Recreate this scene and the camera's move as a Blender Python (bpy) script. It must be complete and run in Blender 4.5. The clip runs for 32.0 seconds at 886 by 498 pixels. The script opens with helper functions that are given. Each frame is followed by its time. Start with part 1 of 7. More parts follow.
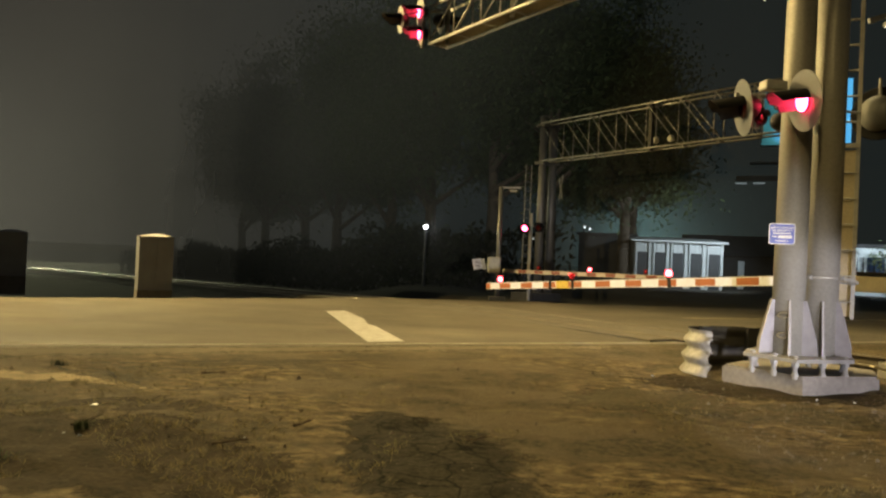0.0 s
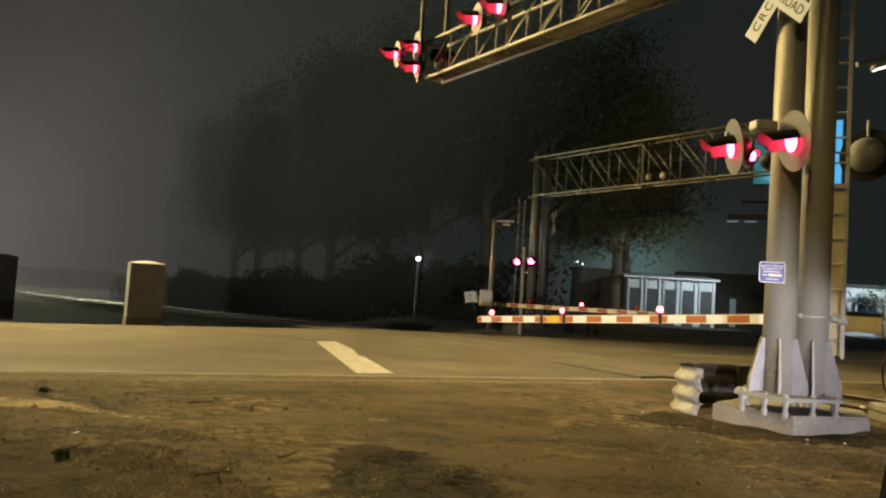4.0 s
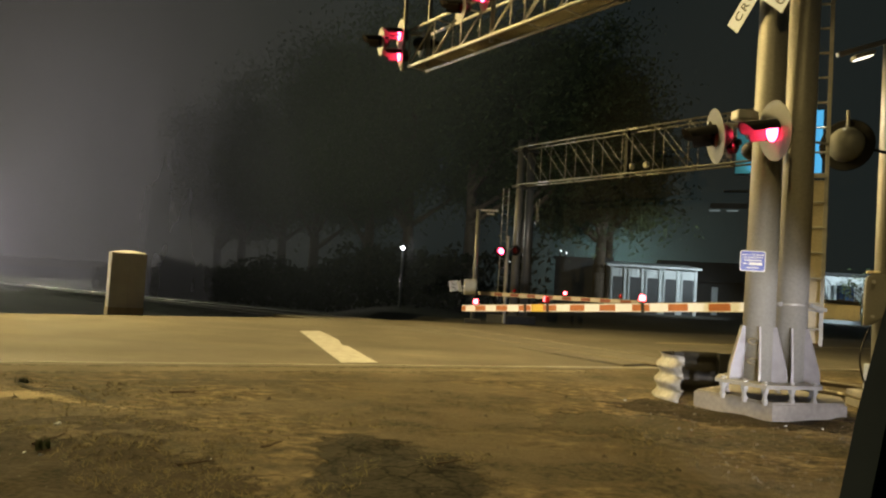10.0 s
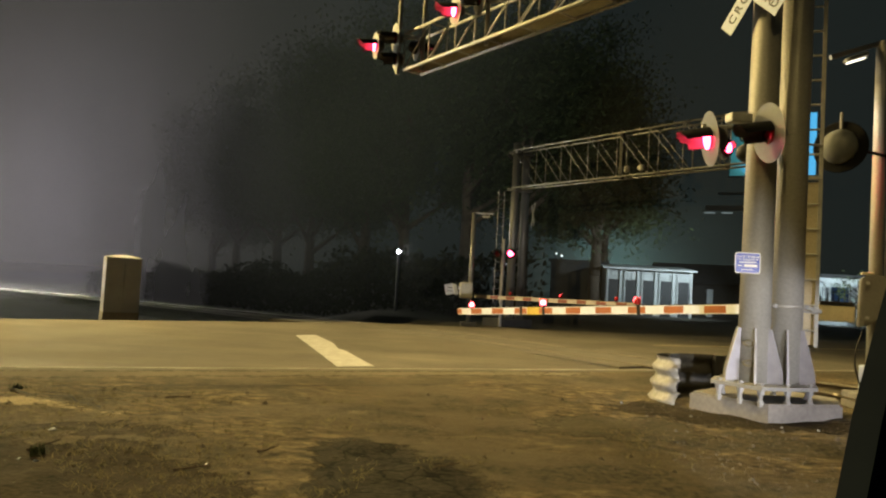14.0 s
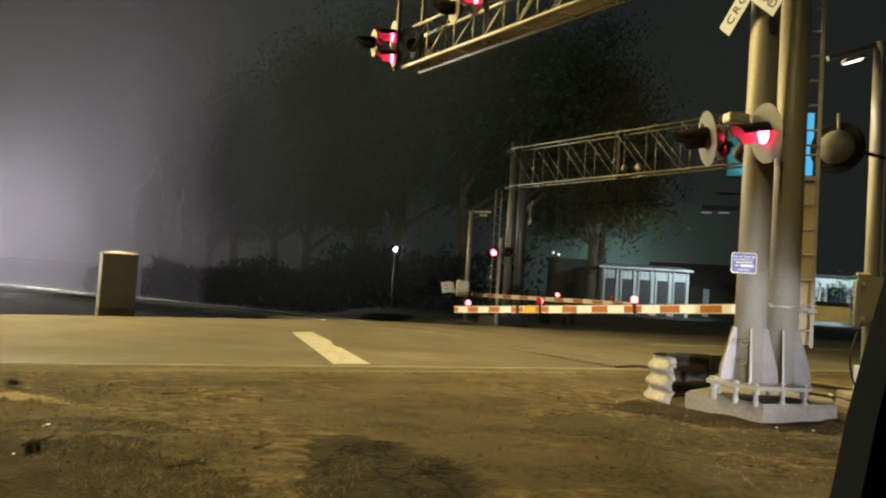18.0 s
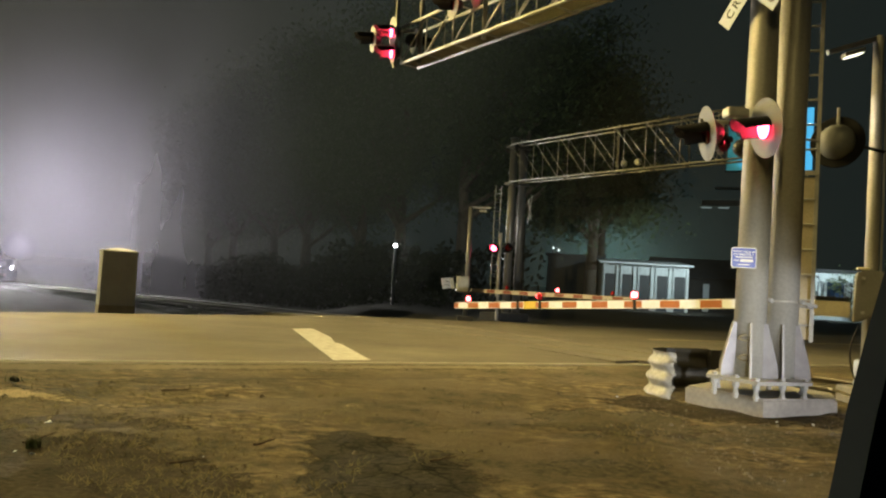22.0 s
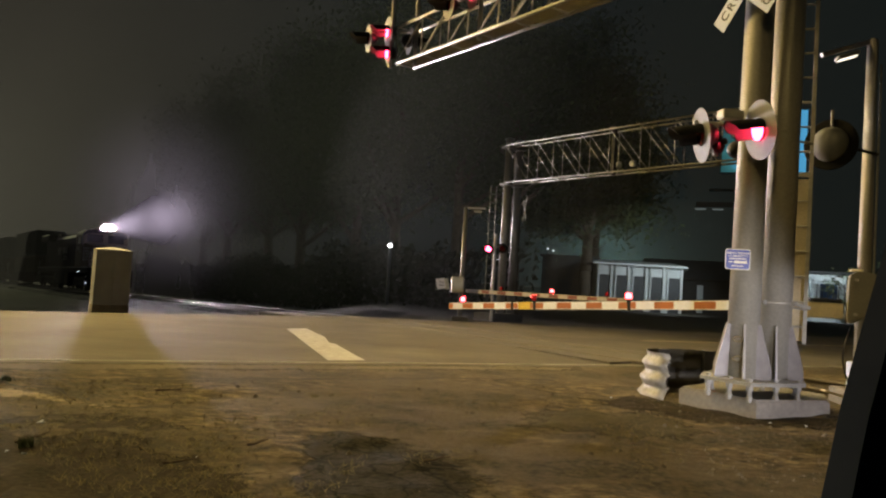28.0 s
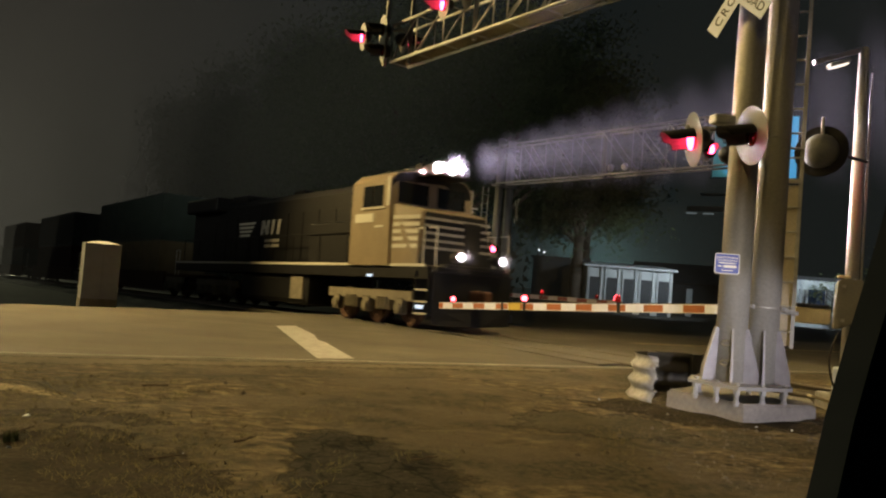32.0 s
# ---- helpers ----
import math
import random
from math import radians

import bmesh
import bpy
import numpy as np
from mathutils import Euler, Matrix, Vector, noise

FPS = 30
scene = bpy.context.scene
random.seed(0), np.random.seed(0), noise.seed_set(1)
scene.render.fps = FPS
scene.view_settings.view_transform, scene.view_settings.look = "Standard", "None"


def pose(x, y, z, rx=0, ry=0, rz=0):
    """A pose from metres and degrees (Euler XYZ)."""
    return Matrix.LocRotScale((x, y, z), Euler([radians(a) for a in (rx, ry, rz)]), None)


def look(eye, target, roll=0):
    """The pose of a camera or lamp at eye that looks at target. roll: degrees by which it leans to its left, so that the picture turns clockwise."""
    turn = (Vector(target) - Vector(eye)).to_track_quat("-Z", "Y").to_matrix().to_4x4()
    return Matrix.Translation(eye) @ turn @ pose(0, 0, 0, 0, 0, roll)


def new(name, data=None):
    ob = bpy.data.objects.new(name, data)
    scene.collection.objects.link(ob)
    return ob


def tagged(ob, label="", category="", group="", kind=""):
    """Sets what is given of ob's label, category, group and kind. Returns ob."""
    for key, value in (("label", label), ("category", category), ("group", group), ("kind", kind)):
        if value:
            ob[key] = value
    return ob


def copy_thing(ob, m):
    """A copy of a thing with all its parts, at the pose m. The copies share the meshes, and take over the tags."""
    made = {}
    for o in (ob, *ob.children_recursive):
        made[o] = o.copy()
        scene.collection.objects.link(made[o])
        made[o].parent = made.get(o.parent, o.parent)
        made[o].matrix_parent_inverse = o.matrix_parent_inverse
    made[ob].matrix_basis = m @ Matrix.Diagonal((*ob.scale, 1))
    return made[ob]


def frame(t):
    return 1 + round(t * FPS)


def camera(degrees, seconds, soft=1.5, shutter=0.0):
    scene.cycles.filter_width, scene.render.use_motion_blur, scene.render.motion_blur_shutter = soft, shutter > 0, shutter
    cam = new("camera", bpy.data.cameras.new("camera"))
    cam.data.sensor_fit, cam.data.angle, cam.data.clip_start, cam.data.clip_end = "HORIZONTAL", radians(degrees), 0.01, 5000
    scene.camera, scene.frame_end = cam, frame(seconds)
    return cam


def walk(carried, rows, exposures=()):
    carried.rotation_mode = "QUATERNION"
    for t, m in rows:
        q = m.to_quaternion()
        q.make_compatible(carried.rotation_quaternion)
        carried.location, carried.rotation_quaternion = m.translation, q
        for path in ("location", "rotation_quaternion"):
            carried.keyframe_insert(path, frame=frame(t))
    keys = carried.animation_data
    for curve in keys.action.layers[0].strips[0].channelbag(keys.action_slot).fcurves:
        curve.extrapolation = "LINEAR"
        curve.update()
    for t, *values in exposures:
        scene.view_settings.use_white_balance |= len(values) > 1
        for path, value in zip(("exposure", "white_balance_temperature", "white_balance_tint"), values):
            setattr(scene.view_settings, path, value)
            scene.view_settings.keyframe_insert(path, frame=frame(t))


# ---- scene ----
cam = camera(62.98, 32.0, soft=2.2, shutter=0.5)
PATH = [
    (0, pose(-0.028, -0.000, 1.500, 90.72, -2.61, 2.23)),
    (0.5, pose(-0.028, -0.000, 1.500, 92.79, -2.62, 2.53)),
    (1, pose(-0.028, -0.000, 1.500, 93.91, -2.77, 2.36)),
    (1.5, pose(-0.028, -0.000, 1.500, 94.17, -2.90, 2.04)),
    (2, pose(-0.028, -0.000, 1.500, 94.12, -2.97, 1.84)),
    (2.5, pose(-0.022, -0.000, 1.500, 93.99, -3.17, 1.72)),
    (3, pose(-0.015, 0.000, 1.500, 93.86, -3.39, 1.70)),
    (3.5, pose(-0.012, 0.000, 1.500, 93.66, -3.62, 1.61)),
    (5.5, pose(0.000, -0.000, 1.500, 92.43, -3.65, 1.69)),
    (6, pose(0.000, -0.000, 1.500, 92.44, -3.76, 1.46)),
    (6.5, pose(0.000, -0.000, 1.500, 92.45, -3.71, 1.46)),
    (7, pose(0.000, -0.000, 1.500, 92.34, -3.66, 1.46)),
    (7.5, pose(0.000, -0.000, 1.500, 92.16, -3.72, 1.39)),
    (8, pose(0.000, -0.000, 1.500, 92.30, -3.82, 1.25)),
    (8.5, pose(0.000, -0.000, 1.500, 92.55, -3.80, 1.16)),
    (9, pose(0.000, -0.000, 1.500, 92.59, -3.66, 0.56)),
    (9.5, pose(-0.000, 0.000, 1.500, 92.44, -3.55, 0.41)),
    (10, pose(0.000, -0.000, 1.500, 92.53, -3.53, 0.41)),
    (10.5, pose(0.000, -0.000, 1.500, 92.59, -3.39, 0.38)),
    (11, pose(0.000, 0.000, 1.500, 92.62, -3.32, 0.39)),
    (11.5, pose(-0.000, 0.000, 1.500, 92.65, -3.18, 0.33)),
    (12, pose(0.000, -0.000, 1.500, 92.60, -3.17, 0.32)),
    (12.5, pose(0.000, -0.000, 1.500, 92.61, -3.22, 0.28)),
    (13, pose(-0.000, 0.000, 1.500, 92.69, -3.23, 0.26)),
    (13.5, pose(0.000, 0.000, 1.500, 92.75, -3.26, 0.19)),
    (14, pose(0.000, -0.000, 1.500, 92.81, -3.27, 0.08)),
    (14.5, pose(-0.000, 0.000, 1.500, 92.95, -3.24, 0.15)),
    (16.5, pose(-0.000, -0.000, 1.500, 93.04, -3.52, 0.01)),
    (17, pose(-0.000, -0.000, 1.500, 92.92, -3.63, -0.15)),
    (17.5, pose(-0.000, 0.000, 1.500, 92.76, -3.65, -0.17)),
    (18, pose(0.000, 0.000, 1.500, 92.67, -3.63, -0.18)),
    (18.5, pose(0.000, 0.000, 1.500, 92.60, -3.60, -0.17)),
    (19, pose(-0.000, -0.000, 1.500, 92.61, -3.60, -0.16)),
    (19.5, pose(0.000, 0.000, 1.500, 92.68, -3.59, -0.21)),
    (20, pose(0.000, 0.000, 1.500, 92.64, -3.61, -0.08)),
    (20.5, pose(0.000, 0.000, 1.500, 92.66, -3.59, -0.13)),
    (21, pose(0.000, 0.000, 1.500, 92.63, -3.57, -0.07)),
    (21.5, pose(0.000, 0.000, 1.500, 92.53, -3.50, -0.15)),
    (22, pose(0.000, 0.000, 1.500, 92.35, -3.42, -0.18)),
    (22.5, pose(0.000, 0.000, 1.500, 92.25, -3.44, -0.29)),
    (23, pose(0.000, 0.000, 1.500, 92.25, -3.43, -0.41)),
    (23.5, pose(-0.000, 0.000, 1.500, 92.33, -3.49, -0.58)),
    (24, pose(-0.000, 0.000, 1.500, 92.43, -3.44, -0.53)),
    (24.5, pose(-0.000, 0.000, 1.500, 92.38, -3.37, -0.51)),
    (25, pose(0.000, 0.000, 1.500, 92.39, -3.40, -0.57)),
    (25.5, pose(-0.000, 0.000, 1.500, 92.38, -3.40, -0.53)),
    (27.5, pose(-0.000, 0.000, 1.500, 92.43, -3.62, -0.61)),
    (28, pose(0.000, 0.000, 1.500, 92.41, -3.62, -0.60)),
    (28.5, pose(-0.000, 0.000, 1.500, 92.42, -3.63, -0.66)),
    (29, pose(0.000, 0.000, 1.500, 92.45, -3.74, -0.76)),
    (29.5, pose(-0.000, 0.000, 1.500, 92.51, -3.75, -0.86)),
    (30, pose(0.000, 0.000, 1.500, 92.53, -3.79, -0.81)),
    (30.5, pose(-0.000, 0.000, 1.500, 92.55, -3.82, -0.88)),
    (31, pose(0.000, 0.000, 1.500, 92.52, -3.90, -0.92)),
    (31.5, pose(0.000, 0.000, 1.500, 92.53, -4.07, -1.03)),
    (32, pose(0.000, 0.000, 1.500, 92.43, -4.56, -1.35)),
]

walk(cam, PATH, [(0.0, 0.02, 6500, 15), (9.0, 0.02, 6500, 12), (14.0, 0.05, 6500, 10), (20.0, 0.1, 6500, 6), (23.0, 0.1, 6500, 4), (25.5, -0.12, 6500, 7),
                 (27.5, -0.46, 6700, 13), (30.0, -0.62, 6850, 16), (32.0, -0.56, 6500, 17)])

# ---- world and lights ----
SODIUM = (1.0, 0.745, 0.28)
world = bpy.data.worlds.new("night")
scene.world = world
world.use_nodes = True
wn, wl = world.node_tree.nodes, world.node_tree.links
bg = wn["Background"]
tc = wn.new("ShaderNodeTexCoord")
dot = wn.new("ShaderNodeVectorMath")
dot.operation = "DOT_PRODUCT"
dot.inputs[1].default_value = (-0.75, 0.62, 0.22)
ramp = wn.new("ShaderNodeValToRGB")
ramp.color_ramp.elements[0].position, ramp.color_ramp.elements[0].color = 0.70, (0.0106, 0.0140, 0.0130, 1)
ramp.color_ramp.elements[1].position, ramp.color_ramp.elements[1].color = 0.98, (0.036, 0.033, 0.026, 1)
wl.new(tc.outputs["Generated"], dot.inputs[0])
wl.new(dot.outputs["Value"], ramp.inputs["Fac"])
wl.new(ramp.outputs["Color"], bg.inputs["Color"])
bg.inputs["Strength"].default_value = 1.0


def lamp(name, kind, place, power, color, size=0.3, target=None, cone=150, blend=0.6):
    data = bpy.data.lights.new(name, kind)
    data.energy, data.color = power, color
    data.shadow_soft_size = size
    if kind == "SPOT":
        data.spot_size, data.spot_blend = radians(cone), blend
    ob = new(name, data)
    ob.matrix_world = look(place, target) if target else pose(*place)
    return ob


lamp("street_light_left", "SPOT", (-14.6, 23.0, 11.0), 22500, SODIUM, 0.25, (2.0, 9.5, 0), 120, 0.6)
# Unseen sodium fill, added to brighten the lot and footing from the left.
lamp("sodium_fill_near", "SPOT", (-6.5, 13.5, 14.0), 7300, SODIUM, 0.25, (4.0, 8.3, 0), 76, 0.8)
# Added fill from behind the viewpoint that lifts the near ground.
lamp("sodium_fill_behind", "SPOT", (-2.0, -4.0, 11.0), 3300, SODIUM, 0.25, (2.6, 5.2, 0), 62, 0.9)
# Extra overhead lamp, out of view, added to brighten the crossing.
lamp("sodium_fill_crossing", "SPOT", (4.5, 18.0, 13.0), 8500, SODIUM, 0.25, (4.5, 17.5, 0), 84, 0.8)
lamp("gate_luminaire", "SPOT", (5.80, 11.25, 5.22), 110, (1.0, 0.86, 0.62), 0.12, (5.9, 11.6, 0), 120, 0.6)
lamp("parked_car_headlight", "SPOT", (6.6, 1.2, 0.75), 2300, (0.92, 0.90, 1.0), 0.08, (4.5, 9.8, 0.75), 18, 0.6)
# Unseen spot far down the track, added to make the mist banks glow.
lamp("mist_fill_far", "SPOT", (-157.0, 229.0, 28.0), 235000, (0.96, 0.98, 0.56), 0.5, (-24.3, 53.3, 14.0), 60, 1.0)
# Added spot without a real source; it lifts the trees and side mist.
lamp("haze_fill_left", "SPOT", (-14.0, 1.0, 10.0), 27000, (0.95, 1.0, 0.80), 0.5, (-3.0, 60.0, 22.0), 58, 1.0)
# Low spot out of view, added to whiten the striped gate arm.
lamp("arm_fill_spot", "SPOT", (2.2, -5.0, 0.8), 7000, (1.0, 0.95, 0.86), 0.08, (2.8, 14.0, 1.35), 19, 0.7)
lamp("shed_light", "SPOT", (18.5, 48.5, 5.5), 2600, (0.80, 0.95, 1.0), 0.3, (15.5, 56.0, 2.0), 95, 0.5)
lamp("yard_light", "SPOT", (18.5, 72.0, 6.0), 2000, (0.48, 0.92, 0.90), 0.3, (18.5, 79.0, 7.0), 150, 0.5)

# ---- helpers ----
X, Y, Z = Vector((1, 0, 0)), Vector((0, 1, 0)), Vector((0, 0, 1))


def part(name, bm, material, parent=None, label="", smooth=False):
    me = bpy.data.meshes.new(name)
    bm.normal_update()
    bm.to_mesh(me)
    bm.free()
    if smooth:
        for p in me.polygons:
            p.use_smooth = True
    me.materials.append(material)
    ob = new(name, me)
    ob.parent = parent
    if label:
        ob["label"] = label
    return ob


def shared(name, me, parent, m):
    ob = new(name, me)
    ob.parent = parent
    ob.matrix_local = m
    return ob


def thing(name, m, label, category, group="", kind=""):
    ob = new(name)
    ob.empty_display_size = 0.2
    ob.matrix_world = m
    return tagged(ob, label, category, group, kind)


def B():
    return bmesh.new()


def box(bm, c, s, m=None, bevel=0.0):
    r = bmesh.ops.create_cube(bm, size=1.0)
    vs = r["verts"]
    for v in vs:
        v.co = Vector((v.co.x * s[0], v.co.y * s[1], v.co.z * s[2]))
    if bevel:
        es = list({e for v in vs for e in v.link_edges})
        r = bmesh.ops.bevel(bm, geom=es, offset=bevel, segments=2, affect="EDGES", profile=0.5)
        vs = list({v for f in r["faces"] for v in f.verts} | {v for v in vs if v.is_valid})
    mm = Matrix.Translation(c) @ (m if m else Matrix())
    for v in vs:
        v.co = mm @ v.co
    return bm


def tube(bm, a, b, r, r2=None, n=12, caps=True):
    a, b = Vector(a), Vector(b)
    d = b - a
    q = d.to_track_quat("Z", "Y").to_matrix().to_4x4()
    bmesh.ops.create_cone(bm, cap_ends=caps, segments=n, radius1=r, radius2=r if r2 is None else r2, depth=d.length,
                          matrix=Matrix.Translation((a + b) / 2) @ q)
    return bm


def beam(bm, a, b, w, h, up=Z):
    a, b = Vector(a), Vector(b)
    d = (b - a)
    x = d.normalized()
    y = Vector(up).cross(x)
    y = (y if y.length > 1e-4 else Y.cross(x)).normalized()
    z = x.cross(y)
    m = Matrix((x, y, z)).transposed().to_4x4()
    return box(bm, (a + b) / 2, (d.length, w, h), m)


def prism(bm, pts, z0, z1):
    """A straight-sided solid over a plan outline that runs anticlockwise."""
    lo = [bm.verts.new((p[0], p[1], z0)) for p in pts]
    hi = [bm.verts.new((p[0], p[1], z1)) for p in pts]
    n = len(pts)
    bm.faces.new(lo[::-1])
    bm.faces.new(hi)
    for i in range(n):
        bm.faces.new((lo[i], lo[(i + 1) % n], hi[(i + 1) % n], hi[i]))
    return bm


def slab(bm, pts, d):
    """A solid of thickness d under the flat outline pts (3D, seen anticlockwise from its front)."""
    pts = [Vector(p) for p in pts]
    nrm = (pts[1] - pts[0]).cross(pts[2] - pts[1]).normalized()
    lo = [bm.verts.new(p - nrm * d) for p in pts]
    hi = [bm.verts.new(p) for p in pts]
    n = len(pts)
    bm.faces.new(lo[::-1])
    bm.faces.new(hi)
    for i in range(n):
        bm.faces.new((lo[i], lo[(i + 1) % n], hi[(i + 1) % n], hi[i]))
    return bm


def lathe(bm, profile, m=None, n=20):
    """A turned body round local z from (radius, z) pairs."""
    rings = []
    for r, z in profile:
        if r < 1e-5:
            rings.append([bm.verts.new((0, 0, z))])
        else:
            rings.append([bm.verts.new((r * math.cos(6.28319 * i / n), r * math.sin(6.28319 * i / n), z)) for i in range(n)])
    for a, b in zip(rings, rings[1:]):
        for i in range(n):
            j = (i + 1) % n
            if len(a) == 1 and len(b) > 1:
                bm.faces.new((a[0], b[j], b[i]))
            elif len(b) == 1 and len(a) > 1:
                bm.faces.new((a[i], a[j], b[0]))
            elif len(a) > 1:
                bm.faces.new((a[i], a[j], b[j], b[i]))
    if m:
        for ring in rings:
            for v in ring:
                v.co = m @ v.co
    return bm


def lettering(name, text, size, material, parent, m, depth=0.002, spacing=1.0):
    cu = bpy.data.curves.new(name, "FONT")
    cu.body, cu.size, cu.extrude = text, size, depth
    cu.space_character, cu.offset = spacing, size * 0.012
    cu.align_x, cu.align_y = "CENTER", "CENTER"
    tmp = bpy.data.objects.new(name, cu)
    scene.collection.objects.link(tmp)
    me = bpy.data.meshes.new_from_object(tmp)
    bpy.data.objects.remove(tmp)
    me.name = name
    me.materials.clear()
    me.materials.append(material)
    return shared(name, me, parent, m)


# ---- materials ----
def mat(name, color, rough=0.6, metal=0.0, var=0.25, scale=3.0, fine=40.0, bump=0.15, color2=None, spec=0.5, island=0.0):
    """Two scales of noise vary the colour, the finer one the relief and the gloss."""
    m = bpy.data.materials.new(name)
    m.use_nodes = True
    n, l = m.node_tree.nodes, m.node_tree.links
    b = n["Principled BSDF"]
    b.inputs["Metallic"].default_value = metal
    b.inputs["Specular IOR Level"].default_value = spec
    co = n.new("ShaderNodeTexCoord")
    big, small = n.new("ShaderNodeTexNoise"), n.new("ShaderNodeTexNoise")
    big.inputs["Scale"].default_value, big.inputs["Detail"].default_value = scale, 5
    small.inputs["Scale"].default_value, small.inputs["Detail"].default_value = fine, 6
    l.new(co.outputs["Object"], big.inputs["Vector"])
    l.new(co.outputs["Object"], small.inputs["Vector"])
    c2 = color2 or tuple(c * (1 - var) for c in color)
    mix = n.new("ShaderNodeMix")
    mix.data_type = "RGBA"
    mix.inputs["A"].default_value, mix.inputs["B"].default_value = (*color, 1), (*c2, 1)
    add = n.new("ShaderNodeMath")
    add.operation = "MULTIPLY_ADD"
    add.inputs[1].default_value = 0.5
    l.new(small.outputs["Fac"], add.inputs[0])
    half = n.new("ShaderNodeMath")
    half.operation = "MULTIPLY"
    half.inputs[1].default_value = 0.5
    l.new(big.outputs["Fac"], half.inputs[0])
    l.new(half.outputs[0], add.inputs[2])
    rng = n.new("ShaderNodeMapRange")
    rng.inputs["From Min"].default_value, rng.inputs["From Max"].default_value = 0.36, 0.64
    l.new(add.outputs[0], rng.inputs["Value"])
    l.new(rng.outputs["Result"], mix.inputs["Factor"])
    l.new(mix.outputs["Result"], b.inputs["Base Color"])
    rr = n.new("ShaderNodeMapRange")
    rr.inputs["To Min"].default_value, rr.inputs["To Max"].default_value = max(0.02, rough - 0.1), min(1, rough + 0.1)
    l.new(small.outputs["Fac"], rr.inputs["Value"])
    l.new(rr.outputs["Result"], b.inputs["Roughness"])
    if bump:
        bp = n.new("ShaderNodeBump")
        bp.inputs["Strength"].default_value, bp.inputs["Distance"].default_value = bump, 0.02
        l.new(small.outputs["Fac"], bp.inputs["Height"])
        l.new(bp.outputs["Normal"], b.inputs["Normal"])
    return m


def crazed(name, pale, dark, scale):
    """Old broken surface: mottled at two scales, crossed by fine dark cracks."""
    m = mat(name, pale, 0.95, 0, 0.5, 3.0, 20, 0.8, dark)
    n, l = m.node_tree.nodes, m.node_tree.links
    co, wob, va, vo = (n.new("ShaderNodeTexCoord"), n.new("ShaderNodeTexNoise"), n.new("ShaderNodeVectorMath"), n.new("ShaderNodeTexVoronoi"))
    wob.inputs["Scale"].default_value, wob.inputs["Detail"].default_value = 3.0, 4
    va.operation = "MULTIPLY_ADD"
    va.inputs[1].default_value = (0.35, 0.35, 0.35)
    vo.feature = "DISTANCE_TO_EDGE"
    vo.inputs["Scale"].default_value = scale
    l.new(co.outputs["Object"], wob.inputs["Vector"])
    l.new(wob.outputs["Color"], va.inputs[0])
    l.new(co.outputs["Object"], va.inputs[2])
    l.new(va.outputs[0], vo.inputs["Vector"])
    r, mx = n.new("ShaderNodeMapRange"), n.new("ShaderNodeMix")
    r.inputs["From Min"].default_value, r.inputs["From Max"].default_value = 0.004, 0.035
    l.new(vo.outputs["Distance"], r.inputs["Value"])
    mx.data_type = "RGBA"
    mx.inputs["A"].default_value = (*[c * 0.4 for c in dark], 1)
    b = n["Principled BSDF"]
    old = b.inputs["Base Color"].links[0].from_socket
    l.new(r.outputs["Result"], mx.inputs["Factor"])
    l.new(old, mx.inputs["B"])
    l.new(mx.outputs["Result"], b.inputs["Base Color"])
    return m


def glow(name, color, strength):
    m = bpy.data.materials.new(name)
    m.use_nodes = True
    n, l = m.node_tree.nodes, m.node_tree.links
    n.remove(n["Principled BSDF"])
    e = n.new("ShaderNodeEmission")
    e.inputs["Color"].default_value, e.inputs["Strength"].default_value = (*color, 1), strength
    l.new(e.outputs[0], n["Material Output"].inputs["Surface"])
    return m


M_GALV = mat("galvanised_steel", (0.34, 0.34, 0.33), 0.45, 0.25, 0.25, 2.0, 30, 0.05)
M_ZINC = mat("bright_zinc", (0.36, 0.36, 0.40), 0.5, 0.15, 0.22, 3.0, 9, 0.02)
M_ALU = mat("weathered_aluminium", (0.42, 0.42, 0.38), 0.5, 0.2, 0.3, 3.0, 14, 0.02)
M_CONC = mat("concrete", (0.238, 0.223, 0.202), 0.9, 0, 0.3, 2.5, 18, 0.2)
M_ASPH = mat("asphalt", (0.145, 0.132, 0.108), 0.85, 0, 0.4, 0.6, 90, 0.5, spec=0.2)
M_WHITE = mat("white_road_paint", (0.46, 0.46, 0.46), 0.8, 0, 0.5, 5.0, 40, 0.2, (0.25, 0.245, 0.235))


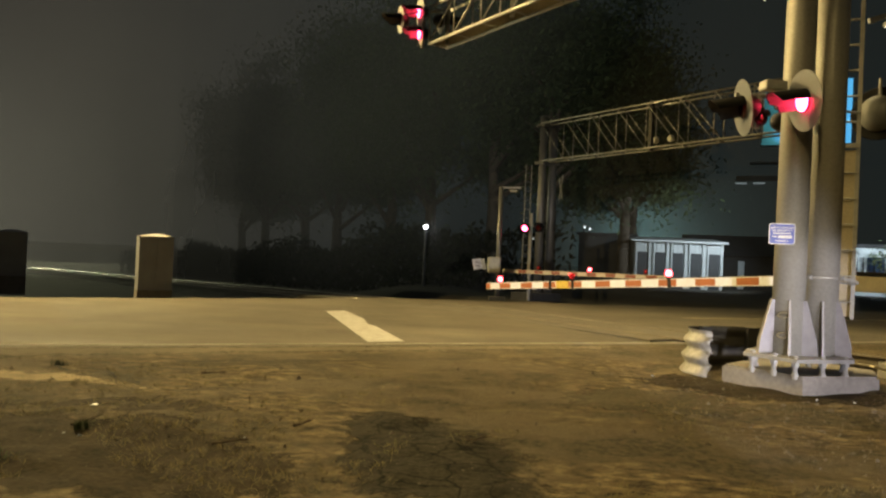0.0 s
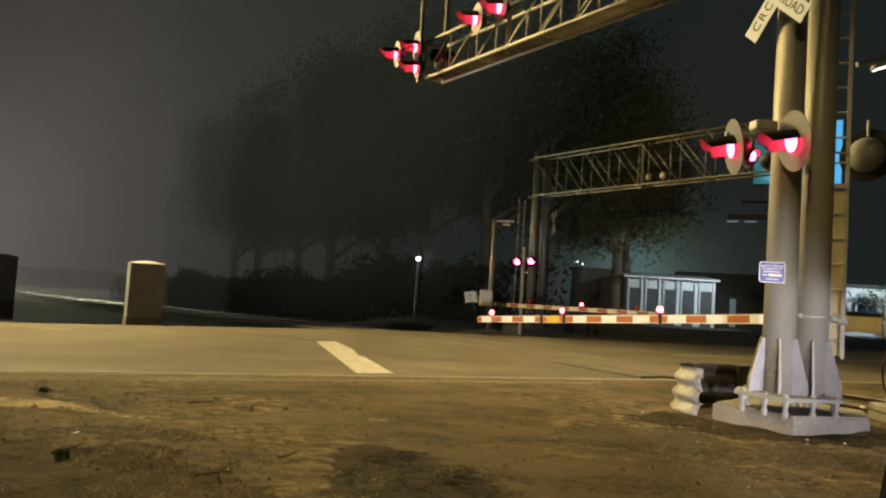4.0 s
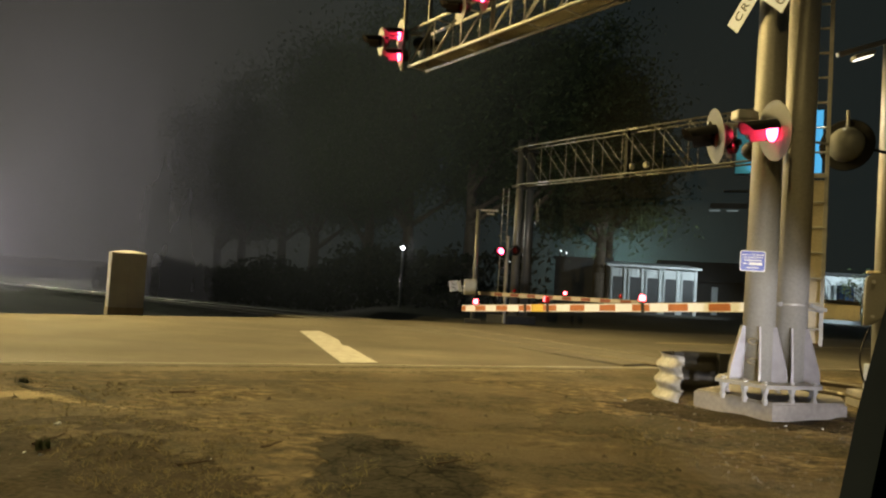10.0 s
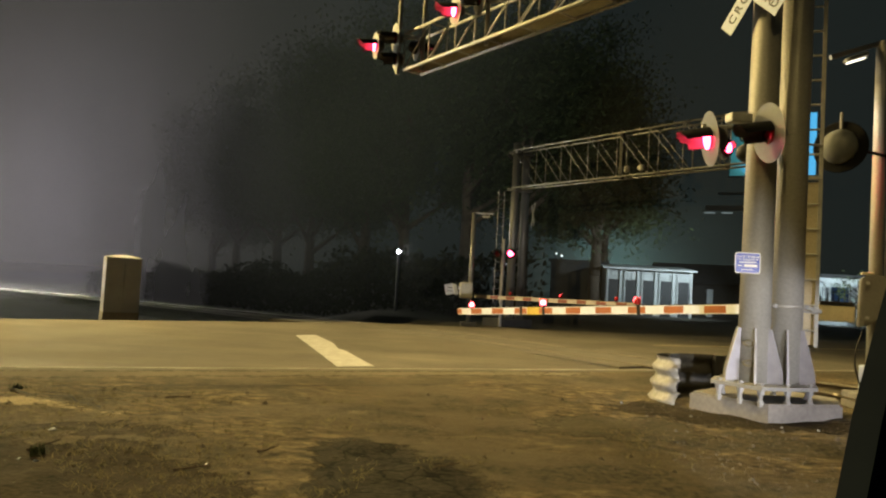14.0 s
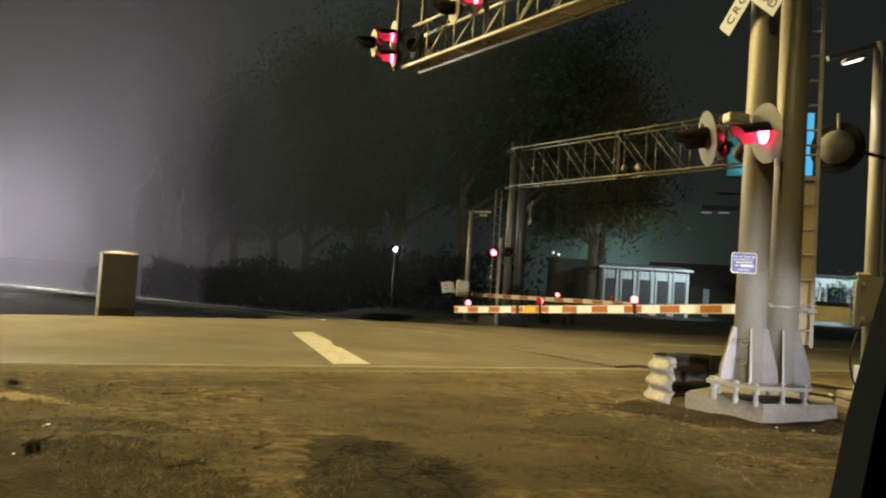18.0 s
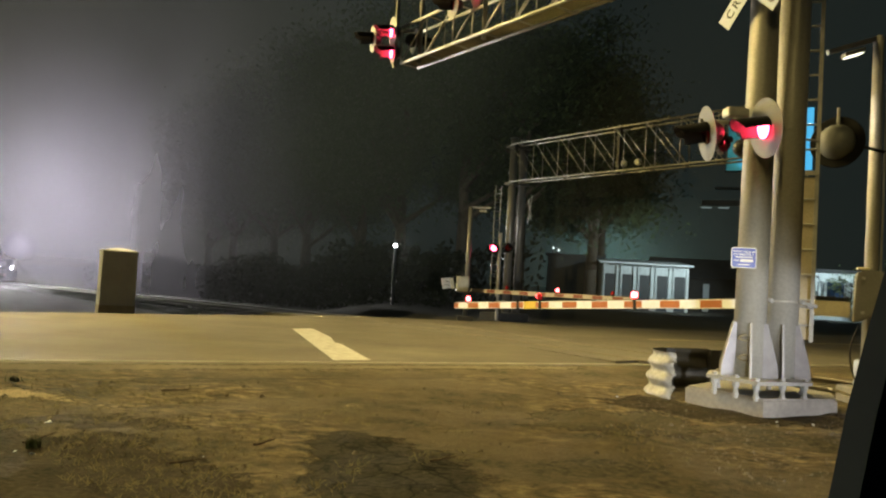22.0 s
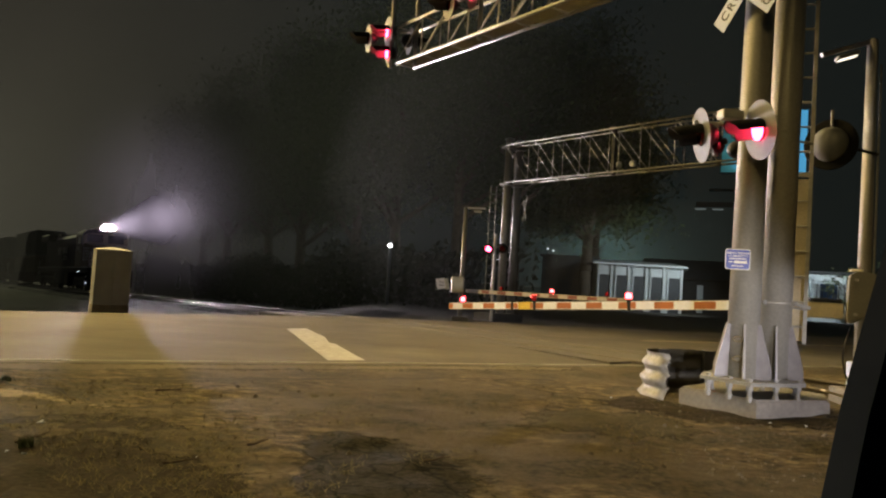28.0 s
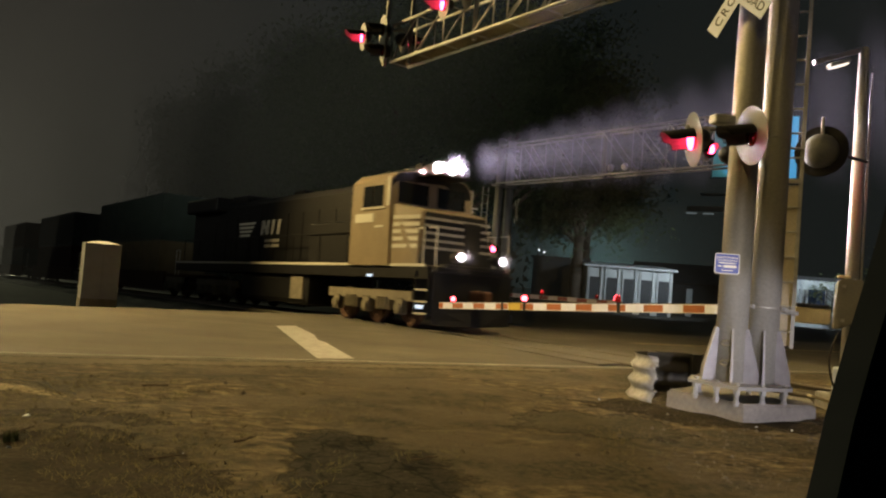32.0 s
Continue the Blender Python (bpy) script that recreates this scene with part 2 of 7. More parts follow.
def lane_bands(m):
    """Wheel tracks and old patches drawn out along the road, polished where the tyres run."""
    n, l = m.node_tree.nodes, m.node_tree.links
    b = n["Principled BSDF"]
    co, mp, nz, r, mx = (n.new("ShaderNodeTexCoord"), n.new("ShaderNodeMapping"), n.new("ShaderNodeTexNoise"), n.new("ShaderNodeMapRange"), n.new("ShaderNodeMix"))
    mp.inputs["Rotation"].default_value = (0, 0, radians(-24.6))
    mp.inputs["Scale"].default_value = (0.05, 1.0, 1.0)
    nz.inputs["Scale"].default_value, nz.inputs["Detail"].default_value, nz.inputs["Roughness"].default_value = 1.6, 7, 0.65
    l.new(co.outputs["Object"], mp.inputs["Vector"])
    l.new(mp.outputs[0], nz.inputs["Vector"])
    r.inputs["From Min"].default_value, r.inputs["From Max"].default_value = 0.32, 0.68
    r.inputs["To Min"].default_value, r.inputs["To Max"].default_value = 0.68, 1.25
    l.new(nz.outputs["Fac"], r.inputs["Value"])
    mx.data_type, mx.blend_type = "RGBA", "MULTIPLY"
    mx.inputs["Factor"].default_value = 1.0
    old = b.inputs["Base Color"].links[0].from_socket
    l.new(old, mx.inputs["A"])
    l.new(r.outputs["Result"], mx.inputs["B"])
    l.new(mx.outputs["Result"], b.inputs["Base Color"])
    r2 = n.new("ShaderNodeMapRange")
    r2.inputs["From Min"].default_value, r2.inputs["From Max"].default_value = 0.35, 0.65
    r2.inputs["To Min"].default_value, r2.inputs["To Max"].default_value = 0.68, 0.92
    l.new(nz.outputs["Fac"], r2.inputs["Value"])
    l.new(r2.outputs["Result"], b.inputs["Roughness"])


lane_bands(M_ASPH)
M_WORNW = mat("worn_edge_paint", (0.34, 0.33, 0.30), 0.8, 0, 0.5, 1.2, 30, 0.2, (0.17, 0.16, 0.135))
M_SIGNW = mat("white_sign_sheet", (0.42, 0.49, 0.66), 0.45, 0, 0.1, 8, 60, 0.02)
M_BLACK = mat("black_paint", (0.012, 0.012, 0.013), 0.5, 0, 0.3, 8, 60, 0.05)
M_SIGNE = mat("white_notice_sheet", (0.88, 0.88, 0.9), 0.45, 0, 0.05, 8, 60, 0.02)
M_BLUE = mat("blue_sign_sheet", (0.022, 0.055, 0.45), 0.4, 0, 0.1, 8, 60, 0.02)
# Darkened copies of the arm sheets: the far gate's weak light is coloured in.
M_REDD = mat("dim_lit_red_sheet", (0.20, 0.06, 0.045), 0.6, 0, 0.25, 9, 60, 0.03)
M_ARMD = mat("dim_lit_white_sheet", (0.42, 0.38, 0.34), 0.6, 0, 0.25, 9, 60, 0.03)
M_RED = mat("red_reflective_sheet", (0.46, 0.16, 0.065), 0.45, 0, 0.25, 9, 60, 0.03)
M_ARMW = mat("white_reflective_sheet", (0.82, 0.85, 0.92), 0.45, 0, 0.15, 9, 60, 0.03)
M_YEL = mat("yellow_paint", (0.72, 0.52, 0.08), 0.7, 0, 0.4, 5, 60, 0.2)
M_OLDY = mat("worn_yellow_line", (0.46, 0.38, 0.20), 0.8, 0, 0.5, 3, 60, 0.3, (0.16, 0.145, 0.11))
M_FARST = mat("dull_far_steel", (0.22, 0.22, 0.205), 0.45, 0.5, 0.3, 2, 30, 0.05)
M_LENS = mat("dark_red_lens", (0.10, 0.006, 0.006), 0.15, 0, 0.2, 8, 60, 0.0)
M_LIT = glow("lit_red_lamp", (1.0, 0.035, 0.085), 46.0)
M_LED = glow("lit_red_led", (1.0, 0.05, 0.06), 28.0)
M_RUST = mat("rusty_steel", (0.12, 0.06, 0.035), 0.85, 0.1, 0.5, 5, 50, 0.4)
M_RAIL = mat("worn_rail_head", (0.42, 0.40, 0.37), 0.30, 0.95, 0.2, 3, 50, 0.03)
M_RAILD = mat("dirty_rail_head", (0.16, 0.14, 0.11), 0.6, 0.4, 0.4, 3, 50, 0.05)
M_CAB = mat("cabinet_aluminium", (0.34, 0.36, 0.41), 0.6, 0.2, 0.25, 2, 40, 0.04)
M_BALL = mat("ballast_stone", (0.14, 0.13, 0.12), 0.95, 0, 0.6, 14, 60, 0.8)
M_PANEL = mat("crossing_panel", (0.12, 0.11, 0.09), 0.85, 0, 0.4, 1.5, 60, 0.3)
M_MAST = mat("mast_steel", (0.335, 0.325, 0.29), 0.52, 0.2, 0.2, 1.5, 25, 0.03)
M_RUBBER = mat("crossing_rubber", (0.03, 0.029, 0.028), 0.8, 0, 0.4, 4, 60, 0.3)
M_TRIM = mat("car_trim_black", (0.013, 0.021, 0.036), 0.9, 0, 0.2, 4, 20, 0.0, spec=0.08)

# ---- plan: the road's frame, the track's frame ----
RO, RE, RP = Vector((-6.0, 10.05, 0)), Vector((0.909, 0.417, 0)), Vector((-0.417, 0.909, 0))
ROAD_W = 8.7
TA = radians(37.6)
TU = Vector((math.sin(TA), -math.cos(TA), 0))          # the way the train goes
TN = Vector((math.cos(TA), math.sin(TA), 0))           # across the track, away from the camera
TO = Vector((0.06, 21.6, 0))


def rd(a, b, z=0.0):
    return RO + RE * a + RP * b + Z * z


def tk(s, n, z=0.0):
    """s metres along the track the way the train goes, n metres across it."""
    return TO + TU * s + TN * n + Z * z


def grade(s):
    """The height of the track: it climbs to the crossing and is nearly level from there on."""
    return 0.085 + 0.0265 * min(s, 0.0)


def along(x, y):
    return (Vector((x, y, 0)) - TO).dot(TU)


def vh(x, y):
    """The height of the land beyond the road, which falls away with the track to one side."""
    f = max(0.0, min(1.0, (-2.0 - x) / 6.0))
    f = f * f * (3 - 2 * f)
    return -0.02 + f * (grade(max(-110.0, min(-2.0, along(x, y)))) - 0.40)


# ---- ground ----
def gh(x, y):
    """The height of the ground: level with the road's edge, uneven on the lot before it."""
    if not (-12 <= x <= 11 and 2.5 <= y <= 18):
        return -0.012
    b = (Vector((x, y, 0)) - RO).dot(RP)
    near = max(0.0, min(1.0, (-b - 0.5) / 2.0))
    h = 0.05 * noise.noise(Vector((x * 0.5, y * 0.5, 0))) + 0.03 * noise.noise(Vector((x * 1.7, y * 1.7, 3)))
    h += 0.012 * noise.noise(Vector((x * 4.5, y * 4.5, 8)))
    edge = max(0.0, min(1.0, (b + 1.9) / 1.4)) * max(0.0, min(1.0, (0.5 - b) / 0.5))
    fade = max(0.0, min(1.0, (11 - x) / 2)) * max(0.0, min(1.0, (x + 12) / 2))
    h += 0.10 * math.exp(-((x - 5.3) ** 2 + (y - 9.3) ** 2) / 0.35)
    return -0.012 + (near * h + 0.033 * edge * edge * (3 - 2 * edge)) * fade


def dirt_material():
    """Bare dirt, dry grass and old broken asphalt in patches, with grit and clods on it."""
    m = bpy.data.materials.new("dirt_and_dry_grass")
    m.use_nodes = True
    n, l = m.node_tree.nodes, m.node_tree.links
    b = n["Principled BSDF"]
    b.inputs["Roughness"].default_value, b.inputs["Specular IOR Level"].default_value = 0.95, 0.2
    co = n.new("ShaderNodeTexCoord")

    def nz(scale, detail, rough, sx=1.0):
        mp = n.new("ShaderNodeMapping")
        mp.inputs["Scale"].default_value = (sx, 1, 1)
        mp.inputs["Rotation"].default_value = (0, 0, radians(-24))
        l.new(co.outputs["Object"], mp.inputs["Vector"])
        t = n.new("ShaderNodeTexNoise")
        t.inputs["Scale"].default_value, t.inputs["Detail"].default_value, t.inputs["Roughness"].default_value = scale, detail, rough
        l.new(mp.outputs[0], t.inputs["Vector"])
        return t.outputs["Fac"]

    def ramp(fac, stops):
        r = n.new("ShaderNodeValToRGB")
        e = r.color_ramp.elements
        e[0].position, e[0].color = stops[0][0], (*stops[0][1], 1)
        e[1].position, e[1].color = stops[-1][0], (*stops[-1][1], 1)
        for p, c in stops[1:-1]:
            e.new(p).color = (*c, 1)
        l.new(fac, r.inputs["Fac"])
        return r.outputs["Color"]

    def mixed(fac, a, c):
        x = n.new("ShaderNodeMix")
        x.data_type = "RGBA"
        l.new(fac, x.inputs["Factor"])
        l.new(a, x.inputs["A"])
        l.new(c, x.inputs["B"])
        return x.outputs["Result"]

    clods = nz(7.0, 9, 0.74, 0.55)
    earth = ramp(clods, [(0.38, (0.022, 0.018, 0.012)), (0.50, (0.105, 0.083, 0.050)), (0.64, (0.27, 0.212, 0.125))])
    grit = ramp(nz(60, 4, 0.7), [(0.35, (0.055, 0.046, 0.033)), (0.66, (0.17, 0.14, 0.094))])
    zone = ramp(nz(0.42, 6, 0.6, 0.6), [(0.44, (0, 0, 0)), (0.56, (1, 1, 1))])
    dark = ramp(nz(0.9, 7, 0.65, 0.8), [(0.47, (0, 0, 0)), (0.60, (1, 1, 1))])
    soil = ramp(nz(14, 6, 0.7), [(0.36, (0.028, 0.025, 0.018)), (0.66, (0.11, 0.094, 0.062))])
    col = mixed(dark, mixed(zone, earth, grit), soil)
    l.new(col, b.inputs["Base Color"])
    hs = n.new("ShaderNodeMath")
    hs.operation = "ADD"
    l.new(clods, hs.inputs[0])
    l.new(nz(30, 6, 0.7), hs.inputs[1])
    bp = n.new("ShaderNodeBump")
    bp.inputs["Strength"].default_value, bp.inputs["Distance"].default_value = 0.7, 0.04
    l.new(hs.outputs[0], bp.inputs["Height"])
    l.new(bp.outputs["Normal"], b.inputs["Normal"])
    return m


M_DIRT = dirt_material()


def ground_sheet():
    bm = B()
    xs = [-3000, -600, -120, -40, -20] + [-14] + [-12 + 0.115 * i for i in range(0, 201)] + [14, 20, 40, 120, 600, 3000]
    ys = [-3000, -600, -60, -10, 0] + [2.5 + 0.115 * i for i in range(0, 135)] + [19, 24, 40, 80, 160, 600, 3000]
    rows = []
    for y in ys:
        row = []
        for x in xs:
            b = (Vector((x, y, 0)) - RO).dot(RP)
            row.append(bm.verts.new((x, y, gh(x, y) if b < 1.0 else (-0.6 if b < 6.0 else -6.0))))
        rows.append(row)
    for r0, r1 in zip(rows, rows[1:]):
        for i in range(len(xs) - 1):
            bm.faces.new((r0[i], r0[i + 1], r1[i + 1], r1[i]))
    ob = part("ground", bm, M_DIRT, None, smooth=True)
    return tagged(ob, "bare brown dirt and gravel lot with dry grass", "ground", kind="structure")


ground_sheet()


def road():
    bm = B()
    far = ((300, 9.0), (22, 10.6), (14, 11.8), (10.3, 12.2), (6.7, 11.5), (2.8, 10.3), (-1.3, 9.3), (-20, 8.7), (-260, 8.7))
    prism(bm, [rd(-260, -0.35), rd(300, -0.35)] + [rd(*p) for p in far], -1.0, 0.025)
    ob = tagged(part("road", bm, M_ASPH), "worn grey asphalt road lit yellow at night", "road", kind="structure")
    return ob


road()


def flat(name, pts, z, material, label, category, t=0.004):
    bm = B()
    prism(bm, pts, z, z + t)
    return tagged(part(name, bm, material), label, category, kind="structure")


flat("edge_line", [rd(-90, -0.16), rd(90, -0.16), rd(90, -0.075), rd(-90, -0.075)], 0.025, M_WORNW, "thin white painted line along the road edge", "road marking", 0.007)
flat("centre_line", [rd(13.2, 5.7), rd(70, 5.7), rd(70, 5.85), rd(13.2, 5.85)], 0.025, M_OLDY, "worn yellow centre line on the asphalt", "road marking")


def stop_line():
    """A thick white bar, stepped once along its far side."""
    p = [(-1.71, 12.19), (-1.12, 12.52), (-1.98, 15.05), (-2.14, 15.25), (-2.42, 16.5), (-3.22, 18.62), (-3.63, 18.16)]
    bm = B()
    prism(bm, p, 0.026, 0.031)
    tagged(part("stop_line", bm, M_WHITE), "broad worn white stop line across the lane", "road marking", kind="structure")


stop_line()

# ---- the railway ----
def rail_strip(bm, n, s0, s1, step=2.0):
    """One rail along the grade: a foot, a web and a head with a round, worn crown."""
    k = max(1, int((s1 - s0) / step))
    crown = [(-0.036, -0.045), (-0.036, -0.012), (-0.030, -0.003), (-0.018, 0.003), (-0.006, 0.0055), (0.006, 0.0055), (0.018, 0.003),
             (0.030, -0.003), (0.036, -0.012), (0.036, -0.045), (0.01, -0.05), (0.01, -0.15), (0.07, -0.17), (-0.07, -0.17), (-0.01, -0.15), (-0.01, -0.05)]
    rings = []
    for i in range(k + 1):
        q = s0 + (s1 - s0) * i / k
        rings.append([bm.verts.new(TU * q + TN * (n + u) + Z * (grade(q) + v)) for u, v in crown])
    m = len(crown)
    for r0, r1 in zip(rings, rings[1:]):
        for i in range(m):
            bm.faces.new((r0[i], r0[(i + 1) % m], r1[(i + 1) % m], r1[i]))
    bm.faces.new(rings[0][::-1])
    bm.faces.new(rings[-1])
    bmesh.ops.recalc_face_normals(bm, faces=bm.faces)
    return bm


def track():
    tr = thing("railway_track", pose(*TO), "straight railway track with shiny rail heads", "railway track", kind="structure")
    for n in (-0.7525, 0.7525):
        part("rail", rail_strip(B(), n, -330, -5), M_RAIL, tr, smooth=True)
        part("rail", rail_strip(B(), n, -5, 120), M_RAILD, tr, "dull rail in the crossing", smooth=True)
    tie = mat("tarred_timber", (0.035, 0.026, 0.02), 0.9)
    for s0, s1 in ((-75, -9.5), (16, 40)):
        bm = B()
        for i in range(int((s1 - s0) / 0.55)):
            q = s0 + 0.55 * i
            beam(bm, TU * q + TN * -1.3 + Z * (grade(q) - 0.2), TU * q + TN * 1.3 + Z * (grade(q) - 0.2), 0.22, 0.1)
        tagged(part("sleepers", bm, tie, tr), "dark tarred timber sleepers", kind="stuff")
    return tr


track()


def crossing_panels():
    cp = thing("crossing_panels", pose(*TO), "dark rubber and concrete crossing panels between the rails", "level crossing", kind="structure")
    for n0, n1 in ((-1.55, -0.83), (-0.66, 0.66), (0.83, 1.55)):
        for i in range(7):
            q = -9.0 + 2.4 * i
            z0, z1 = grade(q), grade(q + 2.37)
            bm = B()
            c = TU * (q + 1.2) + TN * ((n0 + n1) / 2)
            turn = Matrix.Rotation(TA - math.pi / 2, 4, "Z") @ Matrix.Rotation(-math.atan2(z1 - z0, 2.37), 4, "Y")
            box(bm, c + Z * ((z0 + z1) / 2 - 0.085), (2.37, n1 - n0, 0.14), turn, 0.012)
            part("panel", bm, M_PANEL, cp)
    return cp


crossing_panels()


def road_ramps():
    """The asphalt rises gently to the crossing panels on both sides."""
    for n0, n1 in ((-1.57, -4.6), (1.57, 5.6)):
        bm = B()
        rows = []
        for i in range(9):
            q = -3.0 + 1.25 * i
            rows.append([bm.verts.new(tk(q, n0 + (n1 - n0) * k / 6, 0.028 + max(0.0, grade(q) - 0.045) * min(1.0, max(0.0, (7.4 - q) / 3)) * (1 - k / 6) ** 1.5)) for k in range(7)])
        for r0, r1 in zip(rows, rows[1:]):
            for k in range(6):
                f = (r0[k], r1[k], r1[k + 1], r0[k + 1])
                bm.faces.new(f if n1 > 0 else f[::-1])
        tagged(part("road_ramp", bm, M_ASPH, smooth=True), "patched asphalt ramp beside the crossing panels", "road", kind="structure")


road_ramps()

# ---- crossing signal parts ----
def flasher(parent, place, facing, tilt, lit_rows, disc=0.36, hood_len=1.15, disc_mat=None, house_mat=None, house_r=0.165, k=1.0):
    """A round background, a hooded lamp with a red lens and a bulb that comes forward through the lens when it flashes."""
    m = look(Vector(place), Vector(place) + Vector(facing))    # local -z is the way that it shines
    m = m @ Matrix.Rotation(radians(tilt), 4, "X") @ Matrix.Scale(k, 4)
    bm = B()
    lathe(bm, [(0.0, 0.012), (disc - 0.01, 0.012), (disc, 0.004), (disc, -0.004), (0.0, -0.004)], None, 28)
    d = part("background_disc", bm, disc_mat or M_DISC, parent, "round background disc")
    d.matrix_local = parent.matrix_world.inverted() @ m
    bm = B()
    lathe(bm, [(0.0, 0.22), (house_r * 0.28, 0.216), (house_r * 0.52, 0.20), (house_r * 0.74, 0.168), (house_r * 0.9, 0.12), (house_r * 0.98, 0.065), (house_r, 0.014), (0.0, 0.014)], None, 20)
    part("lamp_housing", bm, house_mat or M_BLACK, d, smooth=True)
    bm = B()
    lathe(bm, [(0.0, -0.034), (0.08, -0.030), (0.135, -0.014), (0.142, -0.006), (0.0, -0.005)], None, 20)
    part("lens", bm, M_LENS, d, "dark red glass lens", smooth=True)
    # hood: upper two thirds of a short tube, longer on top
    bm = B()
    n = 18
    rings = []
    for r in (0.150, 0.157):
        a0, a1 = [], []
        for i in range(n + 1):
            a = radians(-38 + 214 * i / n)
            length = (0.30 + 0.10 * max(0.0, math.sin(a)) ** 0.8 if 0 < a < math.pi else 0.24) * hood_len
            a0.append(bm.verts.new((r * math.cos(a), r * math.sin(a), -0.004)))
            a1.append(bm.verts.new((r * math.cos(a), r * math.sin(a) - 0.05 * length, -length)))
        rings.append((a0, a1))
    (i0, i1), (o0, o1) = rings
    for i in range(n):
        bm.faces.new((i0[i], i1[i], i1[i + 1], i0[i + 1]))
        bm.faces.new((o0[i], o0[i + 1], o1[i + 1], o1[i]))
        bm.faces.new((i1[i], o1[i], o1[i + 1], i1[i + 1]))
    part("hood", bm, M_HOOD, d, "black visor hood", smooth=True)
    # Extra grey shell inside the black hood, added to catch the lamp's red.
    bm = B()
    back, tip = [], []
    for i in range(n + 1):
        a = radians(-38 + 214 * i / n)
        length = (0.30 + 0.10 * max(0.0, math.sin(a)) ** 0.8 if 0 < a < math.pi else 0.24) * hood_len - 0.006
        back.append(bm.verts.new((0.147 * math.cos(a), 0.147 * math.sin(a), -0.006)))
        tip.append(bm.verts.new((0.147 * math.cos(a), 0.147 * math.sin(a) - 0.05 * length, -length)))
    for i in range(n):
        bm.faces.new((back[i], tip[i], tip[i + 1], back[i + 1]))
    part("hood_glow_shell", bm, M_LINE, d, "grey shell added in the hood to catch the red glow", smooth=True)
    if lit_rows == "N":
        return d
    bm = B()
    lathe(bm, [(0.0, -0.006), (0.10, -0.005), (0.135, 0.0), (0.135, 0.004), (0.0, 0.004)], None, 20)
    bulb = part("bulb", bm, M_LIT, d, "glowing red lamp")
    FLASH.append((bulb, lit_rows, 0.008, -0.040))
    return d


FLASH = []
M_GRATE = mat("dull_grating_steel", (0.24, 0.21, 0.14), 0.7, 0.2, 0.4, 2, 20, 0.05)
M_LINE = mat("hood_glow_shell", (0.10, 0.095, 0.095), 0.7, 0, 0.2, 5, 60, 0.02)
M_DISC = mat("disc_paint", (0.155, 0.16, 0.175), 0.6, 0.0, 0.2, 5, 60, 0.03)
M_HOOD = mat("hood_paint", (0.007, 0.007, 0.007), 0.8, 0, 0.2, 5, 60, 0.02, spec=0.15)

TRUSS_A = radians(36.0)
TD = Vector((-math.sin(TRUSS_A), math.cos(TRUSS_A), 0))   # along the near cantilever, out over the road
TX = Vector((math.cos(TRUSS_A), math.sin(TRUSS_A), 0))


def truss(parent, length, width, z0, z1, bays, chord=0.036, web=0.019, grating=True, steel=None):
    """A box girder along local y: four chords, verticals and diagonals on both sides, grating on the floor."""
    steel = steel or M_GALV
    for x in (0, width):
        for z in (z0, z1):
            bm = B()
            tube(bm, (x, 0, z), (x, length, z), chord, n=10)
            part("chord", bm, steel, parent, smooth=True)
        step = length / bays
        for i in range(bays + 1):
            bm = B()
            tube(bm, (x, i * step, z0), (x, i * step, z1), web, n=8)
            part("vertical", bm, steel, parent, smooth=True)
            if i < bays:
                bm = B()
                a, b = ((x, i * step, z1), (x, (i + 1) * step, z0))
                tube(bm, a, b, web, n=8)
                part("diagonal", bm, steel, parent, smooth=True)
    step = length / bays
    for i in range(bays + 1):
        for z in (z0, z1):
            bm = B()
            tube(bm, (0, i * step, z), (width, i * step, z), web, n=8)
            part("cross_tie", bm, steel, parent, smooth=True)
    if grating:
        bm = B()
        k = int(length / 0.06)
        for i in range(k):
            y = length * (i + 0.5) / k
            box(bm, (width / 2, y, z0 + 0.05), (width, 0.012, 0.03))
        for x in np.linspace(0.06, width - 0.06, 6):
            box(bm, (x, length / 2, z0 + 0.045), (0.012, length, 0.03))
        tagged(part("grating", bm, M_GRATE, parent, "dull steel walkway grating"), kind="stuff")


def frame_m(o, d):
    """A pose with local y along d."""
    d = Vector(d).normalized()
    x = d.cross(Z)
    return Matrix.Translation(o) @ Matrix((x, d, Z)).transposed().to_4x4()


PA, PB = Vector((4.185, 9.75, 0)), Vector((4.665, 9.88, 0))


